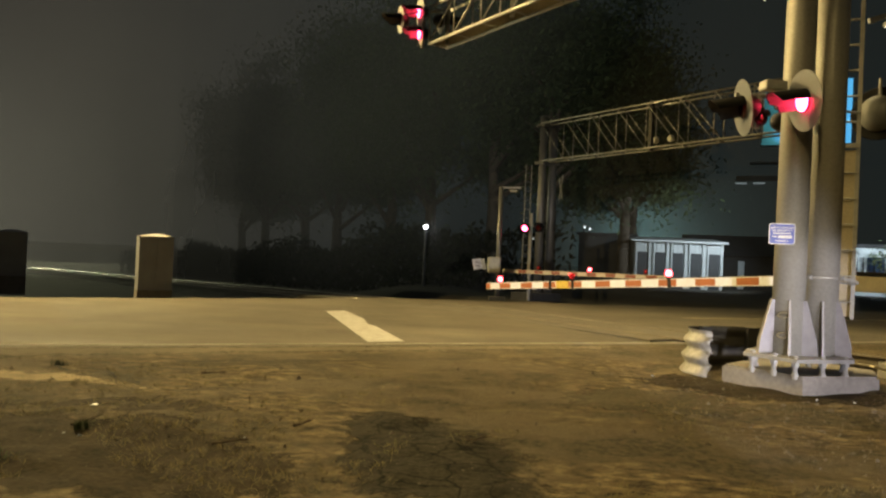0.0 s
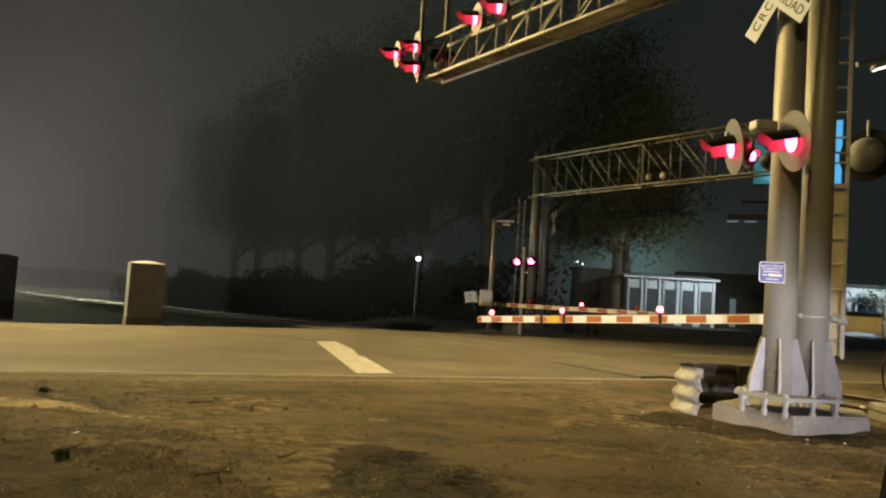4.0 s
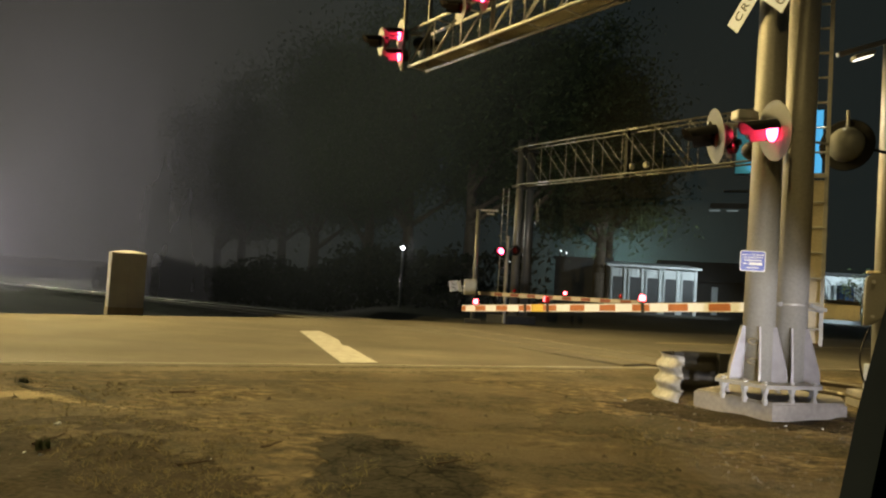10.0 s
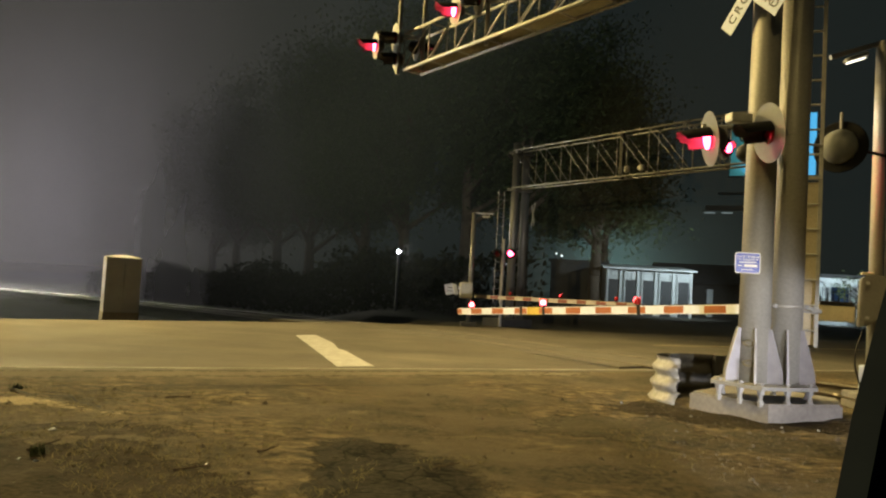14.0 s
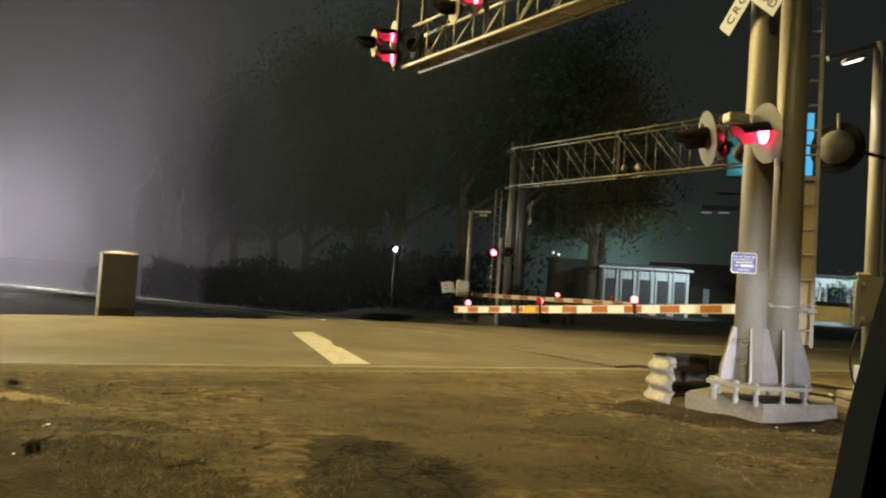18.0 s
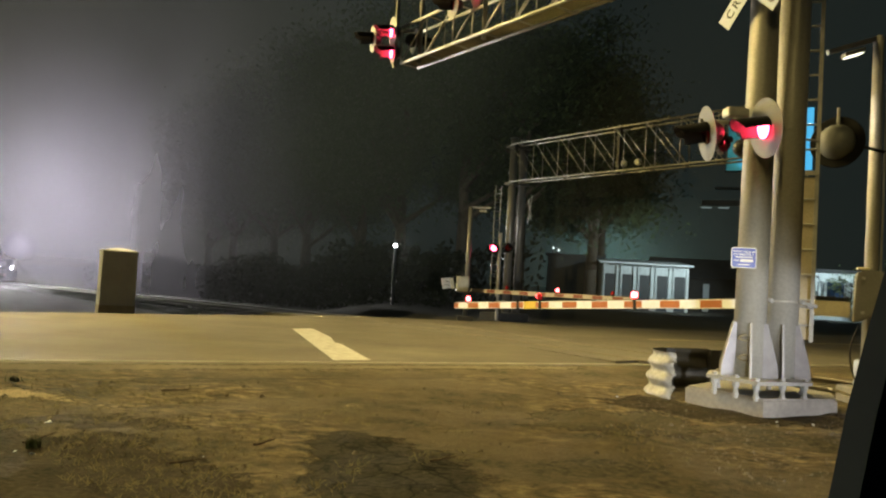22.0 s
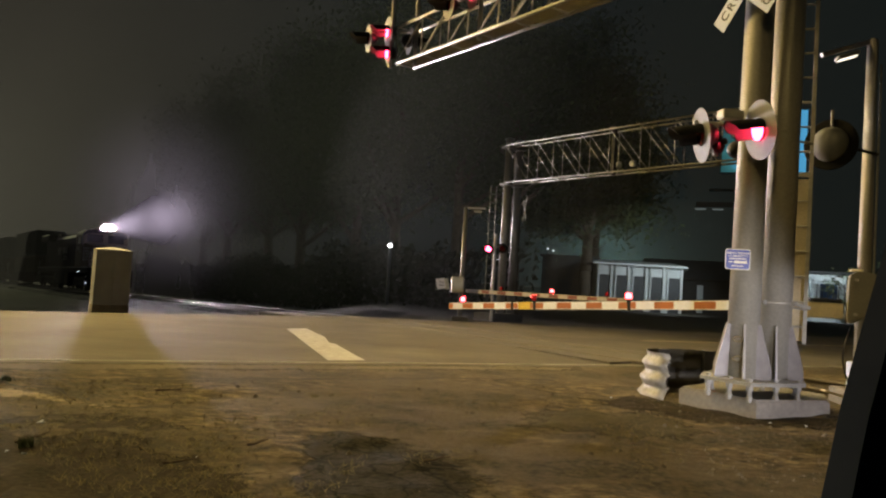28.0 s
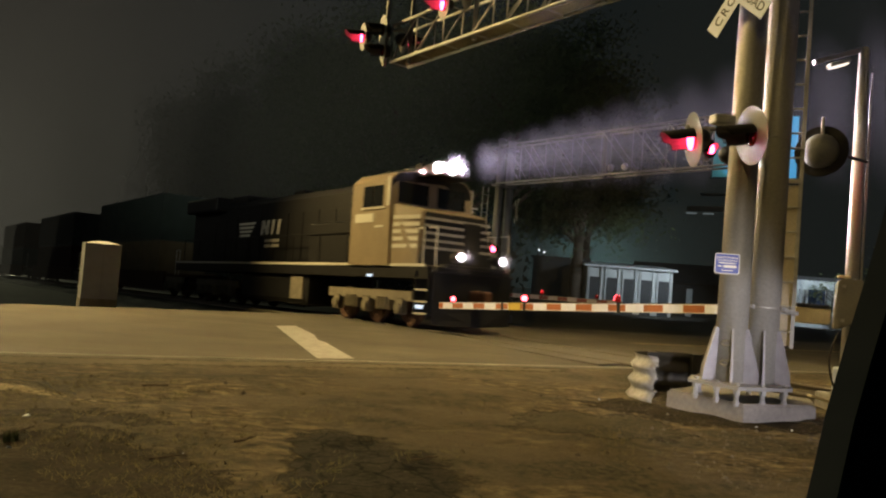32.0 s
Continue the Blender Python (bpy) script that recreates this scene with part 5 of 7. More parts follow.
def locomotive():
    c = thing("locomotive", pose(*tk(0, 0, 0.05)), "black diesel freight locomotive with white nose stripes and bright headlights", "locomotive")
    P = lambda name, bm, m, label="", par=c, smooth=False: part(name, bm, m, par, label, smooth)
    bm = B()
    box(bm, (-7.9, 0, 1.52), (19.6, 2.95, 0.34), None, 0.02)
    P("underframe", bm, M_LBLK)
    for y in (-1.49, 1.49):
        bm = B()
        box(bm, (-7.9, y, 1.72), (19.4, 0.03, 0.075))
        P("sill_stripe", bm, M_LWHT, "pale yellow sill stripe")
    # long hood
    bm = B()
    prof = [(-0.96, 1.7), (0.96, 1.7), (0.96, 4.1), (0.72, 4.35), (-0.72, 4.35), (-0.96, 4.1)]
    lo = [bm.verts.new((-17.0, y, z)) for y, z in prof]
    hi = [bm.verts.new((-2.0, y, z)) for y, z in prof]
    bm.faces.new(lo)
    bm.faces.new(hi[::-1])
    for i in range(6):
        bm.faces.new((lo[i], hi[i], hi[(i + 1) % 6], lo[(i + 1) % 6]))
    hood = P("long_hood", bm, M_LBLK, "long black engine hood")
    for i in range(11):
        for y in (-0.975, 0.975):
            bm = B()
            box(bm, (-3.3 - 1.15 * i, y, 2.75), (1.06, 0.03, 1.75), None, 0.006)
            d = P("hood_door", bm, M_LBLK, par=hood)
    bm = B()
    box(bm, (-15.0, 0, 4.25), (3.6, 3.0, 0.62), None, 0.08)
    P("radiator_wing", bm, M_LBLK, "wide black radiator housing")
    bm = B()
    box(bm, (-12.2, 0, 4.45), (1.6, 1.7, 0.3), None, 0.04)
    P("dynamic_brake_hatch", bm, M_LBLK)
    bm = B()
    box(bm, (-8.0, 0, 4.48), (0.9, 0.6, 0.26), None, 0.03)
    P("exhaust_stack", bm, M_LBLK)
    bm = B()
    box(bm, (-3.6, -1.15, 2.4), (2.6, 0.5, 1.35), None, 0.03)
    P("equipment_box", bm, M_LBLK)
    # maker's mark as plain bars and blocks
    for k in range(4):
        bm = B()
        z = 3.30 - 0.16 * k
        slab(bm, [(-11.75 + 0.05 * k, -1.0, z), (-10.2 - 0.16 * k, -1.0, z), (-10.12 - 0.16 * k, -1.0, z + 0.09), (-11.75 + 0.05 * k, -1.0, z + 0.09)], 0.01)
        P("mark_bar", bm, M_LWHT, par=hood)
    for x in (-9.6, -9.15, -8.7, -8.2):
        bm = B()
        slab(bm, [(x - 0.05, -1.0, 2.86), (x + 0.17, -1.0, 2.86), (x + 0.27, -1.0, 3.42), (x + 0.05, -1.0, 3.42)], 0.01)
        P("mark_block", bm, M_LWHT, par=hood)
    bm = B()
    slab(bm, [(-9.2, -1.0, 2.95), (-8.9, -1.0, 2.9), (-9.35, -1.0, 3.4), (-9.6, -1.0, 3.4)], 0.012)
    P("mark_block", bm, M_LWHT, par=hood)
    for z in (2.62, 2.42):
        bm = B()
        box(bm, (-8.6, -0.995, z), (1.25, 0.01, 0.11))
        P("text_bar", bm, M_LWHT, par=hood)
    # cab
    bm = B()
    prof = [(-1.55, 1.7), (1.55, 1.7), (1.55, 4.18), (1.28, 4.44), (0.6, 4.56), (-0.6, 4.56), (-1.28, 4.44), (-1.55, 4.18)]
    lo = [bm.verts.new((-2.0, y, z)) for y, z in prof]
    hi = [bm.verts.new((0.0 if z > 3.4 else 0.12, y, z)) for y, z in prof]
    bm.faces.new(lo)
    bm.faces.new(hi[::-1])
    n = len(prof)
    for i in range(n):
        bm.faces.new((lo[i], hi[i], hi[(i + 1) % n], lo[(i + 1) % n]))
    cab = P("cab", bm, M_LCAB, "crew cab, lamplight on its black sides coloured in as tan")
    for y in (-1.56, 1.56):
        for x0, x1 in ((-1.36, -0.86), (-0.82, -0.32)):
            bm = B()
            box(bm, ((x0 + x1) / 2, y, 3.74), (x1 - x0, 0.02, 0.62), None, 0.005)
            P("side_window", bm, M_GLASS, "dark side window", cab)
        bm = B()
        box(bm, (-0.84, y * 1.004, 3.38), (1.2, 0.05, 0.05))
        P("armrest", bm, M_LWHT, par=cab)
        bm = B()
        box(bm, (-0.03, y, 3.85), (0.13, 0.025, 0.85))
        P("corner_post", bm, M_LWHT, "pale cab corner post", cab)
        bm = B()
        box(bm, (-1.25, y, 3.10), (1.0, 0.012, 0.26))
        P("number_bar", bm, M_LWHT, "pale block where the number is", cab)
        bm = B()
        box(bm, (-0.45, y, 2.83), (0.42, 0.012, 0.06))
        P("text_bar", bm, M_LWHT, par=cab)
    # Black plate, so the front lacks the tan of the lit sides.
    bm = B()
    slab(bm, [(0.012, -1.50, 3.42), (0.012, 1.50, 3.42), (0.012, 1.50, 4.16), (0.012, 1.25, 4.41), (0.012, 0.6, 4.53), (0.012, -0.6, 4.53), (0.012, -1.25, 4.41), (0.012, -1.50, 4.16)], 0.01)
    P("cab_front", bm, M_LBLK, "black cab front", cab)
    for y in (-0.72, 0.72):
        bm = B()
        box(bm, (0.03, y, 3.86), (0.04, 1.1, 0.62), None, 0.01)
        P("windscreen", bm, M_GLASS, "dark windscreen", cab)
    bm = B()
    box(bm, (-1.0, 0, 4.60), (1.9, 1.3, 0.12), None, 0.04)
    P("roof", bm, M_LBLK, par=cab)
    # headlight pair above the windscreen, deep in barrels lengthened to narrow the light
    bm = B()
    box(bm, (-0.16, 0, 4.62), (0.30, 0.98, 0.42), None, 0.05)
    hb = P("headlight_housing", bm, M_LBLK)
    for y in (-0.24, 0.24):
        m = Matrix.Translation((0.0, y, 4.62)) @ Matrix.Rotation(radians(83), 4, "Y")
        bm = B()
        lathe(bm, [(0.165, 0.0), (0.19, 0.0), (0.19, 0.58), (0.165, 0.58), (0.165, 0.0)], m, 24)
        P("headlight_barrel", bm, M_LBLK, par=hb)
        bm = B()
        lathe(bm, [(0.0, 0.05), (0.09, 0.042), (0.13, 0.022), (0.0, 0.018)], m, 24)
        P("headlight", bm, M_HEAD, "glaring white headlight", hb)
    # Added plate, no part of the engine; it blocks the downward spill.
    bm = B()
    box(bm, (0.50, 0, 4.385), (1.0, 1.3, 0.03), None, 0.01)
    P("spill_baffle", bm, M_LBLK, "black plate added under the headlights to keep light off the road", hb)
    # nose
    bm = B()
    a = [(0.1, -1.5, 1.7), (0.1, 1.5, 1.7), (0.1, 1.5, 3.5), (0.1, -1.5, 3.5)]
    f = [(1.32, -1.42, 1.7), (1.32, 1.42, 1.7), (1.18, 1.18, 3.30), (1.18, -1.18, 3.30)]
    va, vf = [bm.verts.new(p) for p in a], [bm.verts.new(p) for p in f]
    bm.faces.new(va)
    bm.faces.new(vf[::-1])
    for i in range(4):
        bm.faces.new((va[i], vf[i], vf[(i + 1) % 4], va[(i + 1) % 4]))
    bmesh.ops.bevel(bm, geom=list(bm.edges), offset=0.05, segments=2, affect="EDGES")
    nose = P("nose", bm, M_LCAB, "short sloped nose, coloured tan as if lit")
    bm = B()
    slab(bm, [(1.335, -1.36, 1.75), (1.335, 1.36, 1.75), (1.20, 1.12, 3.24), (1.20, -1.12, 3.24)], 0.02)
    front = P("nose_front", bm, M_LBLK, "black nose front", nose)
    for k in range(5):
        z = 2.20 + 0.205 * k
        for y in (-1, 1):
            bm = B()
            t = (z - 1.7) / 1.8
            y0, y1 = 1.515, 1.44 - 0.20 * t
            slab(bm, [(0.22, -y0, z), (1.26 - 0.09 * t, -y1 - 0.012, z), (1.26 - 0.09 * t, -y1 - 0.012, z + 0.11), (0.22, -y0, z + 0.11)], 0.012)
            if y > 0:
                for v in bm.verts:
                    v.co.y = -v.co.y
                bmesh.ops.reverse_faces(bm, faces=bm.faces)
            P("nose_stripe", bm, M_LWHT, "pale reflective stripe", nose)
        bm = B()
        x = 1.345 - 0.088 * t
        w = 1.30 - 0.15 * t
        slab(bm, [(x, -w, z), (x, w, z), (x, w, z + 0.075), (x, -w, z + 0.075)], 0.01)
        P("front_stripe", bm, M_LDIM, "grey front stripe", nose)
    bm = B()
    box(bm, (1.30, 0.55, 2.4), (0.06, 0.62, 1.3), None, 0.01)
    P("nose_door", bm, M_LBLK, par=nose)
    # platform, steps, pilot
    bm = B()
    box(bm, (1.72, 0, 1.62), (0.85, 2.7, 0.16), None, 0.02)
    P("front_platform", bm, M_LBLK)
    bm = B()
    box(bm, (2.05, 0, 1.0), (0.14, 2.9, 1.2), None, 0.03)
    pil = P("pilot", bm, M_LBLK, "black pilot plate")
    bm = B()
    slab(bm, [(2.10, -1.4, 0.15), (2.45, 0, 0.12), (2.30, 0, 0.62), (2.10, -1.4, 0.62)], 0.04)
    slab(bm, [(2.45, 0, 0.12), (2.10, 1.4, 0.15), (2.10, 1.4, 0.62), (2.30, 0, 0.62)], 0.04)
    P("plough", bm, M_LBLK)
    bm = B()
    box(bm, (2.4, 0, 0.95), (0.7, 0.3, 0.32), None, 0.06)
    P("coupler", bm, M_RUST)
    bm = B()
    box(bm, (2.05, 0, 1.72), (0.4, 2.2, 0.1), None, 0.02)
    P("anticlimber", bm, M_LBLK)
    for y in (-1.32, 1.32):
        for k in range(4):
            bm = B()
            box(bm, (1.72, y, 0.42 + 0.32 * k), (0.55, 0.42, 0.045))
            P("step", bm, M_LWHT if k < 3 else M_LBLK)
        for x in (1.44, 2.0):
            bm = B()
            box(bm, (x, y, 0.98), (0.03, 0.42, 1.2))
            P("step_side", bm, M_LBLK)
        bm = B()
        box(bm, (1.62, y * 1.12, 0.60), (0.28, 0.04, 0.09))
        P("step_light", bm, M_STEPL)
        for x in (1.45, 2.02):
            bm = B()
            tube(bm, (x, y, 1.7), (x, y, 2.75), 0.02, n=8)
            tube(bm, (x, y, 2.75), (x - 0.35, y, 2.75), 0.02, n=8)
            P("handrail", bm, M_LWHT)
        bm = B()
        tube(bm, (-2.1, y * 1.1, 2.72), (-16.8, y * 1.1, 2.72), 0.018, n=6)
        for i in range(9):
            tube(bm, (-2.3 - 1.8 * i, y * 1.1, 1.72), (-2.3 - 1.8 * i, y * 1.1, 2.72), 0.018, n=6)
        P("side_handrail", bm, M_LBLK)
    for y in (-0.72, 0.80):
        bm = B()
        lathe(bm, [(0.0, -0.14), (0.13, -0.1), (0.15, 0.05), (0.15, 0.26), (0.125, 0.26), (0.115, 0.0), (0.0, 0.0)], Matrix.Translation((2.12, y, 1.98)) @ Matrix.Rotation(radians(90), 4, "Y"), 16)
        h = P("ditch_light_housing", bm, M_LBLK)
        bm = B()
        lathe(bm, [(0.0, 0.06), (0.07, 0.05), (0.105, 0.02), (0.0, 0.01)], Matrix.Translation((2.12, y, 1.98)) @ Matrix.Rotation(radians(90), 4, "Y"), 16)
        P("ditch_light", bm, M_DITCH, "glaring white ditch light", h)
    for y in (-1.5, 1.5):
        bm = B()
        box(bm, (-0.85, y, 1.40), (0.22, 0.05, 0.07), None, 0.01)
        P("ground_light", bm, M_STEPL, "small lit ground light")
    # tank, trucks
    bm = B()
    box(bm, (-7.6, 0, 0.85), (5.6, 2.7, 1.1), None, 0.2)
    P("fuel_tank", bm, M_LBLK)
    for y in (-1.36, 1.36):
        bm = B()
        box(bm, (-5.6, y, 0.9), (0.9, 0.05, 0.8), None, 0.02)
        P("tank_panel", bm, M_TRUCK)
    bogie(c, 0.35, 3, 1.72)
    bogie(c, -11.6, 3, 1.72)
    bm = B()
    for k in range(3):
        lathe(bm, [(0.05, 0), (0.06, 0.3), (0.11, 0.42)], Matrix.Translation((-1.3, -0.2 + 0.2 * k, 4.75)) @ Matrix.Rotation(radians(90), 4, "Y"), 10)
    P("horn", bm, M_TRUCK)
    return c


M_LDIM = mat("grey_stripe", (0.24, 0.23, 0.22), 0.5, 0, 0.4, 3, 30, 0.03)
LOCO = locomotive()


def corrugated(bm, x0, x1, y, z0, z1, pitch=0.28, depth=0.035):
    k = max(2, int((x1 - x0) / pitch))
    for i in range(k):
        x = x0 + (i + 0.5) * (x1 - x0) / k
        box(bm, (x, y, (z0 + z1) / 2), (pitch * 0.5, depth, z1 - z0))


def container(parent, x0, x1, z0, h, material, label):
    bm = B()
    box(bm, ((x0 + x1) / 2, 0, z0 + h / 2), (x1 - x0, 2.36, h))
    b = part("container", bm, material, parent, label)
    for y in (-1.195, 1.195):
        bm = B()
        corrugated(bm, x0 + 0.15, x1 - 0.15, y, z0 + 0.16, z0 + h - 0.12)
        part("corrugation", bm, material, b)
        for z in (z0 + 0.07, z0 + h - 0.06):
            bm = B()
            box(bm, ((x0 + x1) / 2, y, z), (x1 - x0, 0.06, 0.12))
            part("side_beam", bm, material, b)
        for x in (x0 + 0.06, x1 - 0.06):
            bm = B()
            box(bm, (x, y * 1.004, z0 + h / 2), (0.12, 0.07, h))
            part("corner_post", bm, material, b)
    return b


def well_car(m, upper, lower):
    c = thing("container_wagon", m, "double-stack well wagon carrying two corrugated shipping containers", "freight wagon", "container wagons")
    # local x = 0 is its front coupler
    bm = B()
    for y in (-1.28, 1.28):
        beam(bm, (-2.2, y, 0.75), (-17.2, y, 0.75), 0.12, 0.9)
        beam(bm, (-2.2, y, 1.22), (-17.2, y, 1.22), 0.22, 0.08)
    box(bm, (-9.7, 0, 0.36), (14.4, 2.5, 0.08))
    part("well_frame", bm, M_RUST, c)
    for x in (-1.2, -18.2):
        bm = B()
        box(bm, (x, 0, 1.08), (2.4, 2.4, 0.16))
        box(bm, (x, 0, 0.95), (2.8, 0.4, 0.3))
        part("end_platform", bm, M_RUST, c)
    for y in (-1.25, 1.25):
        bm = B()
        for x in (-0.3, -0.75):
            tube(bm, (x, y, 1.1), (x, y, 2.3), 0.02, n=6)
        tube(bm, (-0.3, y, 2.3), (-0.75, y, 2.3), 0.02, n=6)
        part("handrail", bm, M_LWHT, c)
    bogie(c, -0.5, 2, 1.75, 0.46)
    bogie(c, -17.2, 2, 1.75, 0.46)
    container(c, -15.9, -3.5, 0.41, 2.45, lower[0], lower[1])
    container(c, -15.9, -3.5, 2.88, 2.45, upper[0], upper[1])
    return c


M_CTEAL = mat("faded_teal_steel", (0.05, 0.075, 0.068), 0.6, 0.1, 0.4, 1.5, 20, 0.05)
M_CTAN = mat("tan_steel", (0.20, 0.155, 0.09), 0.6, 0.1, 0.35, 1.5, 20, 0.05)
M_CRED = mat("oxide_red_steel", (0.08, 0.032, 0.025), 0.65, 0.1, 0.4, 1.5, 20, 0.05)
M_CGRY = mat("grey_steel", (0.10, 0.105, 0.11), 0.6, 0.1, 0.3, 1.5, 20, 0.05)
CARS = []
for i, (u, l) in enumerate((((M_CTEAL, "faded teal container"), (M_CTAN, "tan container")), ((M_CGRY, "grey container"), (M_CRED, "oxide red container")),
                            ((M_CRED, "oxide red container"), (M_CTEAL, "teal container")))):
    p = tk(-17.6 - 20.0 * i, 0, 0.05)
    CARS.append((well_car(pose(p.x, p.y, p.z, 0, 0, math.degrees(TA) - 90), u, l), -17.6 - 20.0 * i))

# ---- trees ----
M_BARK = mat("bark", (0.09, 0.07, 0.05), 0.95, 0, 0.4, 4, 40, 0.6)
M_LEAF = mat("dark_leaves", (0.060, 0.085, 0.030), 0.7, 0, 0.5, 0.8, 20, 0.0)


def tree(x, y, h, spread, leaves, seed, label="tall leafy tree, dark against the night sky", size=0.26):
    rng = random.Random(seed)
    c = thing("tree", pose(x, y, vh(x, y) - 0.06), label, "tree", "trees")
    bm = B()
    top = h * 0.62
    pts = [Vector((0, 0, 0))]
    for i in range(1, 6):
        pts.append(Vector((rng.uniform(-0.2, 0.2) * i * 0.4, rng.uniform(-0.2, 0.2) * i * 0.4, top * i / 5)))
    r0 = 0.022 * h
    for i in range(5):
        tube(bm, pts[i], pts[i + 1], r0 * (1 - 0.15 * i), r0 * (1 - 0.15 * (i + 1)), n=10)
    part("trunk", bm, M_BARK, c, smooth=True)
    tips = []
    for i in range(11):
        bm = B()
        f = rng.uniform(0.3, 1.0)
        o = pts[0].lerp(pts[-1], f)
        a = rng.uniform(0, 6.283)
        ln = spread * rng.uniform(0.55, 1.0) * (1.15 - 0.45 * f)
        e = o + Vector((math.cos(a) * ln, math.sin(a) * ln, rng.uniform(0.25, 0.6) * ln + h * 0.12))
        mid = o.lerp(e, 0.5) + Vector((0, 0, -0.08 * ln))
        tube(bm, o, mid, r0 * 0.42, r0 * 0.26, n=7)
        tube(bm, mid, e, r0 * 0.26, r0 * 0.08, n=6)
        tips += [e, mid.lerp(e, 0.5)]
        for k in range(2):
            b2 = a + rng.uniform(-1.1, 1.1)
            e2 = mid + Vector((math.cos(b2), math.sin(b2), rng.uniform(0.2, 0.8))) * ln * 0.5
            tube(bm, mid, e2, r0 * 0.16, r0 * 0.05, n=5)
            tips.append(e2)
        part("limb", bm, M_BARK, c)
    tips.append(pts[-1] + Z * h * 0.3)
    tips.append(pts[-1] + Z * h * 0.18)
    if leaves:
        vs, fs = [], []
        for i in range(leaves):
            o = rng.choice(tips)
            g = Vector((rng.gauss(0, 1), rng.gauss(0, 1), rng.gauss(0, 0.75))) * (0.075 * h * rng.uniform(0.4, 1.1))
            p = o + g
            u = Vector((rng.gauss(0, 1), rng.gauss(0, 1), rng.gauss(0, 1))).normalized()
            w = u.orthogonal().normalized()
            s = size * rng.uniform(0.6, 1.4)
            k = len(vs)
            vs += [p - u * s, p + w * s * 0.5, p + u * s, p - w * s * 0.5]
            fs.append((k, k + 1, k + 2, k + 3))
        me = bpy.data.meshes.new("crown")
        me.from_pydata(vs, [], fs)
        me.materials.append(M_LEAF)
        ob = new("crown", me)
        ob.parent = c
    return c


for k, (q, n, h, sp) in enumerate(((-92, 19, 34, 9.5), (-80, 18, 33, 9.0), (-69, 19, 33, 9.0), (-58, 18, 32, 8.5), (-48, 19, 32, 8.5), (-39, 18, 30, 8.5),
                                   (-30, 18, 28, 8.0), (-22, 17, 26, 7.0), (-21, 24, 24, 6.0), (-25, 30, 21, 5.0))):
    p = tk(q, n + 7)
    tree(p.x, p.y, h, sp, 36000, 40 + k, size=0.19)
tree(38.5, 58.0, 7.5, 3.0, 3000, 60, "leafy tree beside the white building", 0.16)
tree(14.2, 66.0, 7.6, 2.2, 0, 77, "small bare tree behind the low building")
tree(32.6, 57.0, 4.6, 1.8, 500, 78, "thin half-bare tree before the white building", 0.12)


M_BRUSH = mat("dark_scrub_leaves", (0.030, 0.036, 0.018), 0.8, 0, 0.5, 0.8, 20, 0.0, spec=0.1)


def brush():
    """Low scrub beyond the far side of the track."""
    rng = random.Random(5)
    vs, fs = [], []
    for i in range(24000):
        s = rng.uniform(-95, 0)
        n = rng.uniform(9, 16)
        o = tk(s, n)
        if o.y > 110 or (o.x > 0.5 and o.y < 40):
            continue
        hh = 3.2 + 2.0 * noise.noise(Vector((s * 0.15, n * 0.3, 0)))
        p = Vector((o.x, o.y, vh(o.x, o.y) + rng.uniform(0.0, 1.0) ** 0.8 * hh))
        u = Vector((rng.gauss(0, 1), rng.gauss(0, 1), rng.gauss(0, 1))).normalized()
        w = u.orthogonal().normalized()
        z = rng.uniform(0.12, 0.3)
        k = len(vs)
        vs += [p - u * z, p + w * z * 0.5, p + u * z, p - w * z * 0.5]
        fs.append((k, k + 1, k + 2, k + 3))
    me = bpy.data.meshes.new("brush")
    me.from_pydata(vs, [], fs)
    me.materials.append(M_BRUSH)
    tagged(new("brush", me), "low dark scrub beyond the track", "bushes", kind="stuff")


brush()

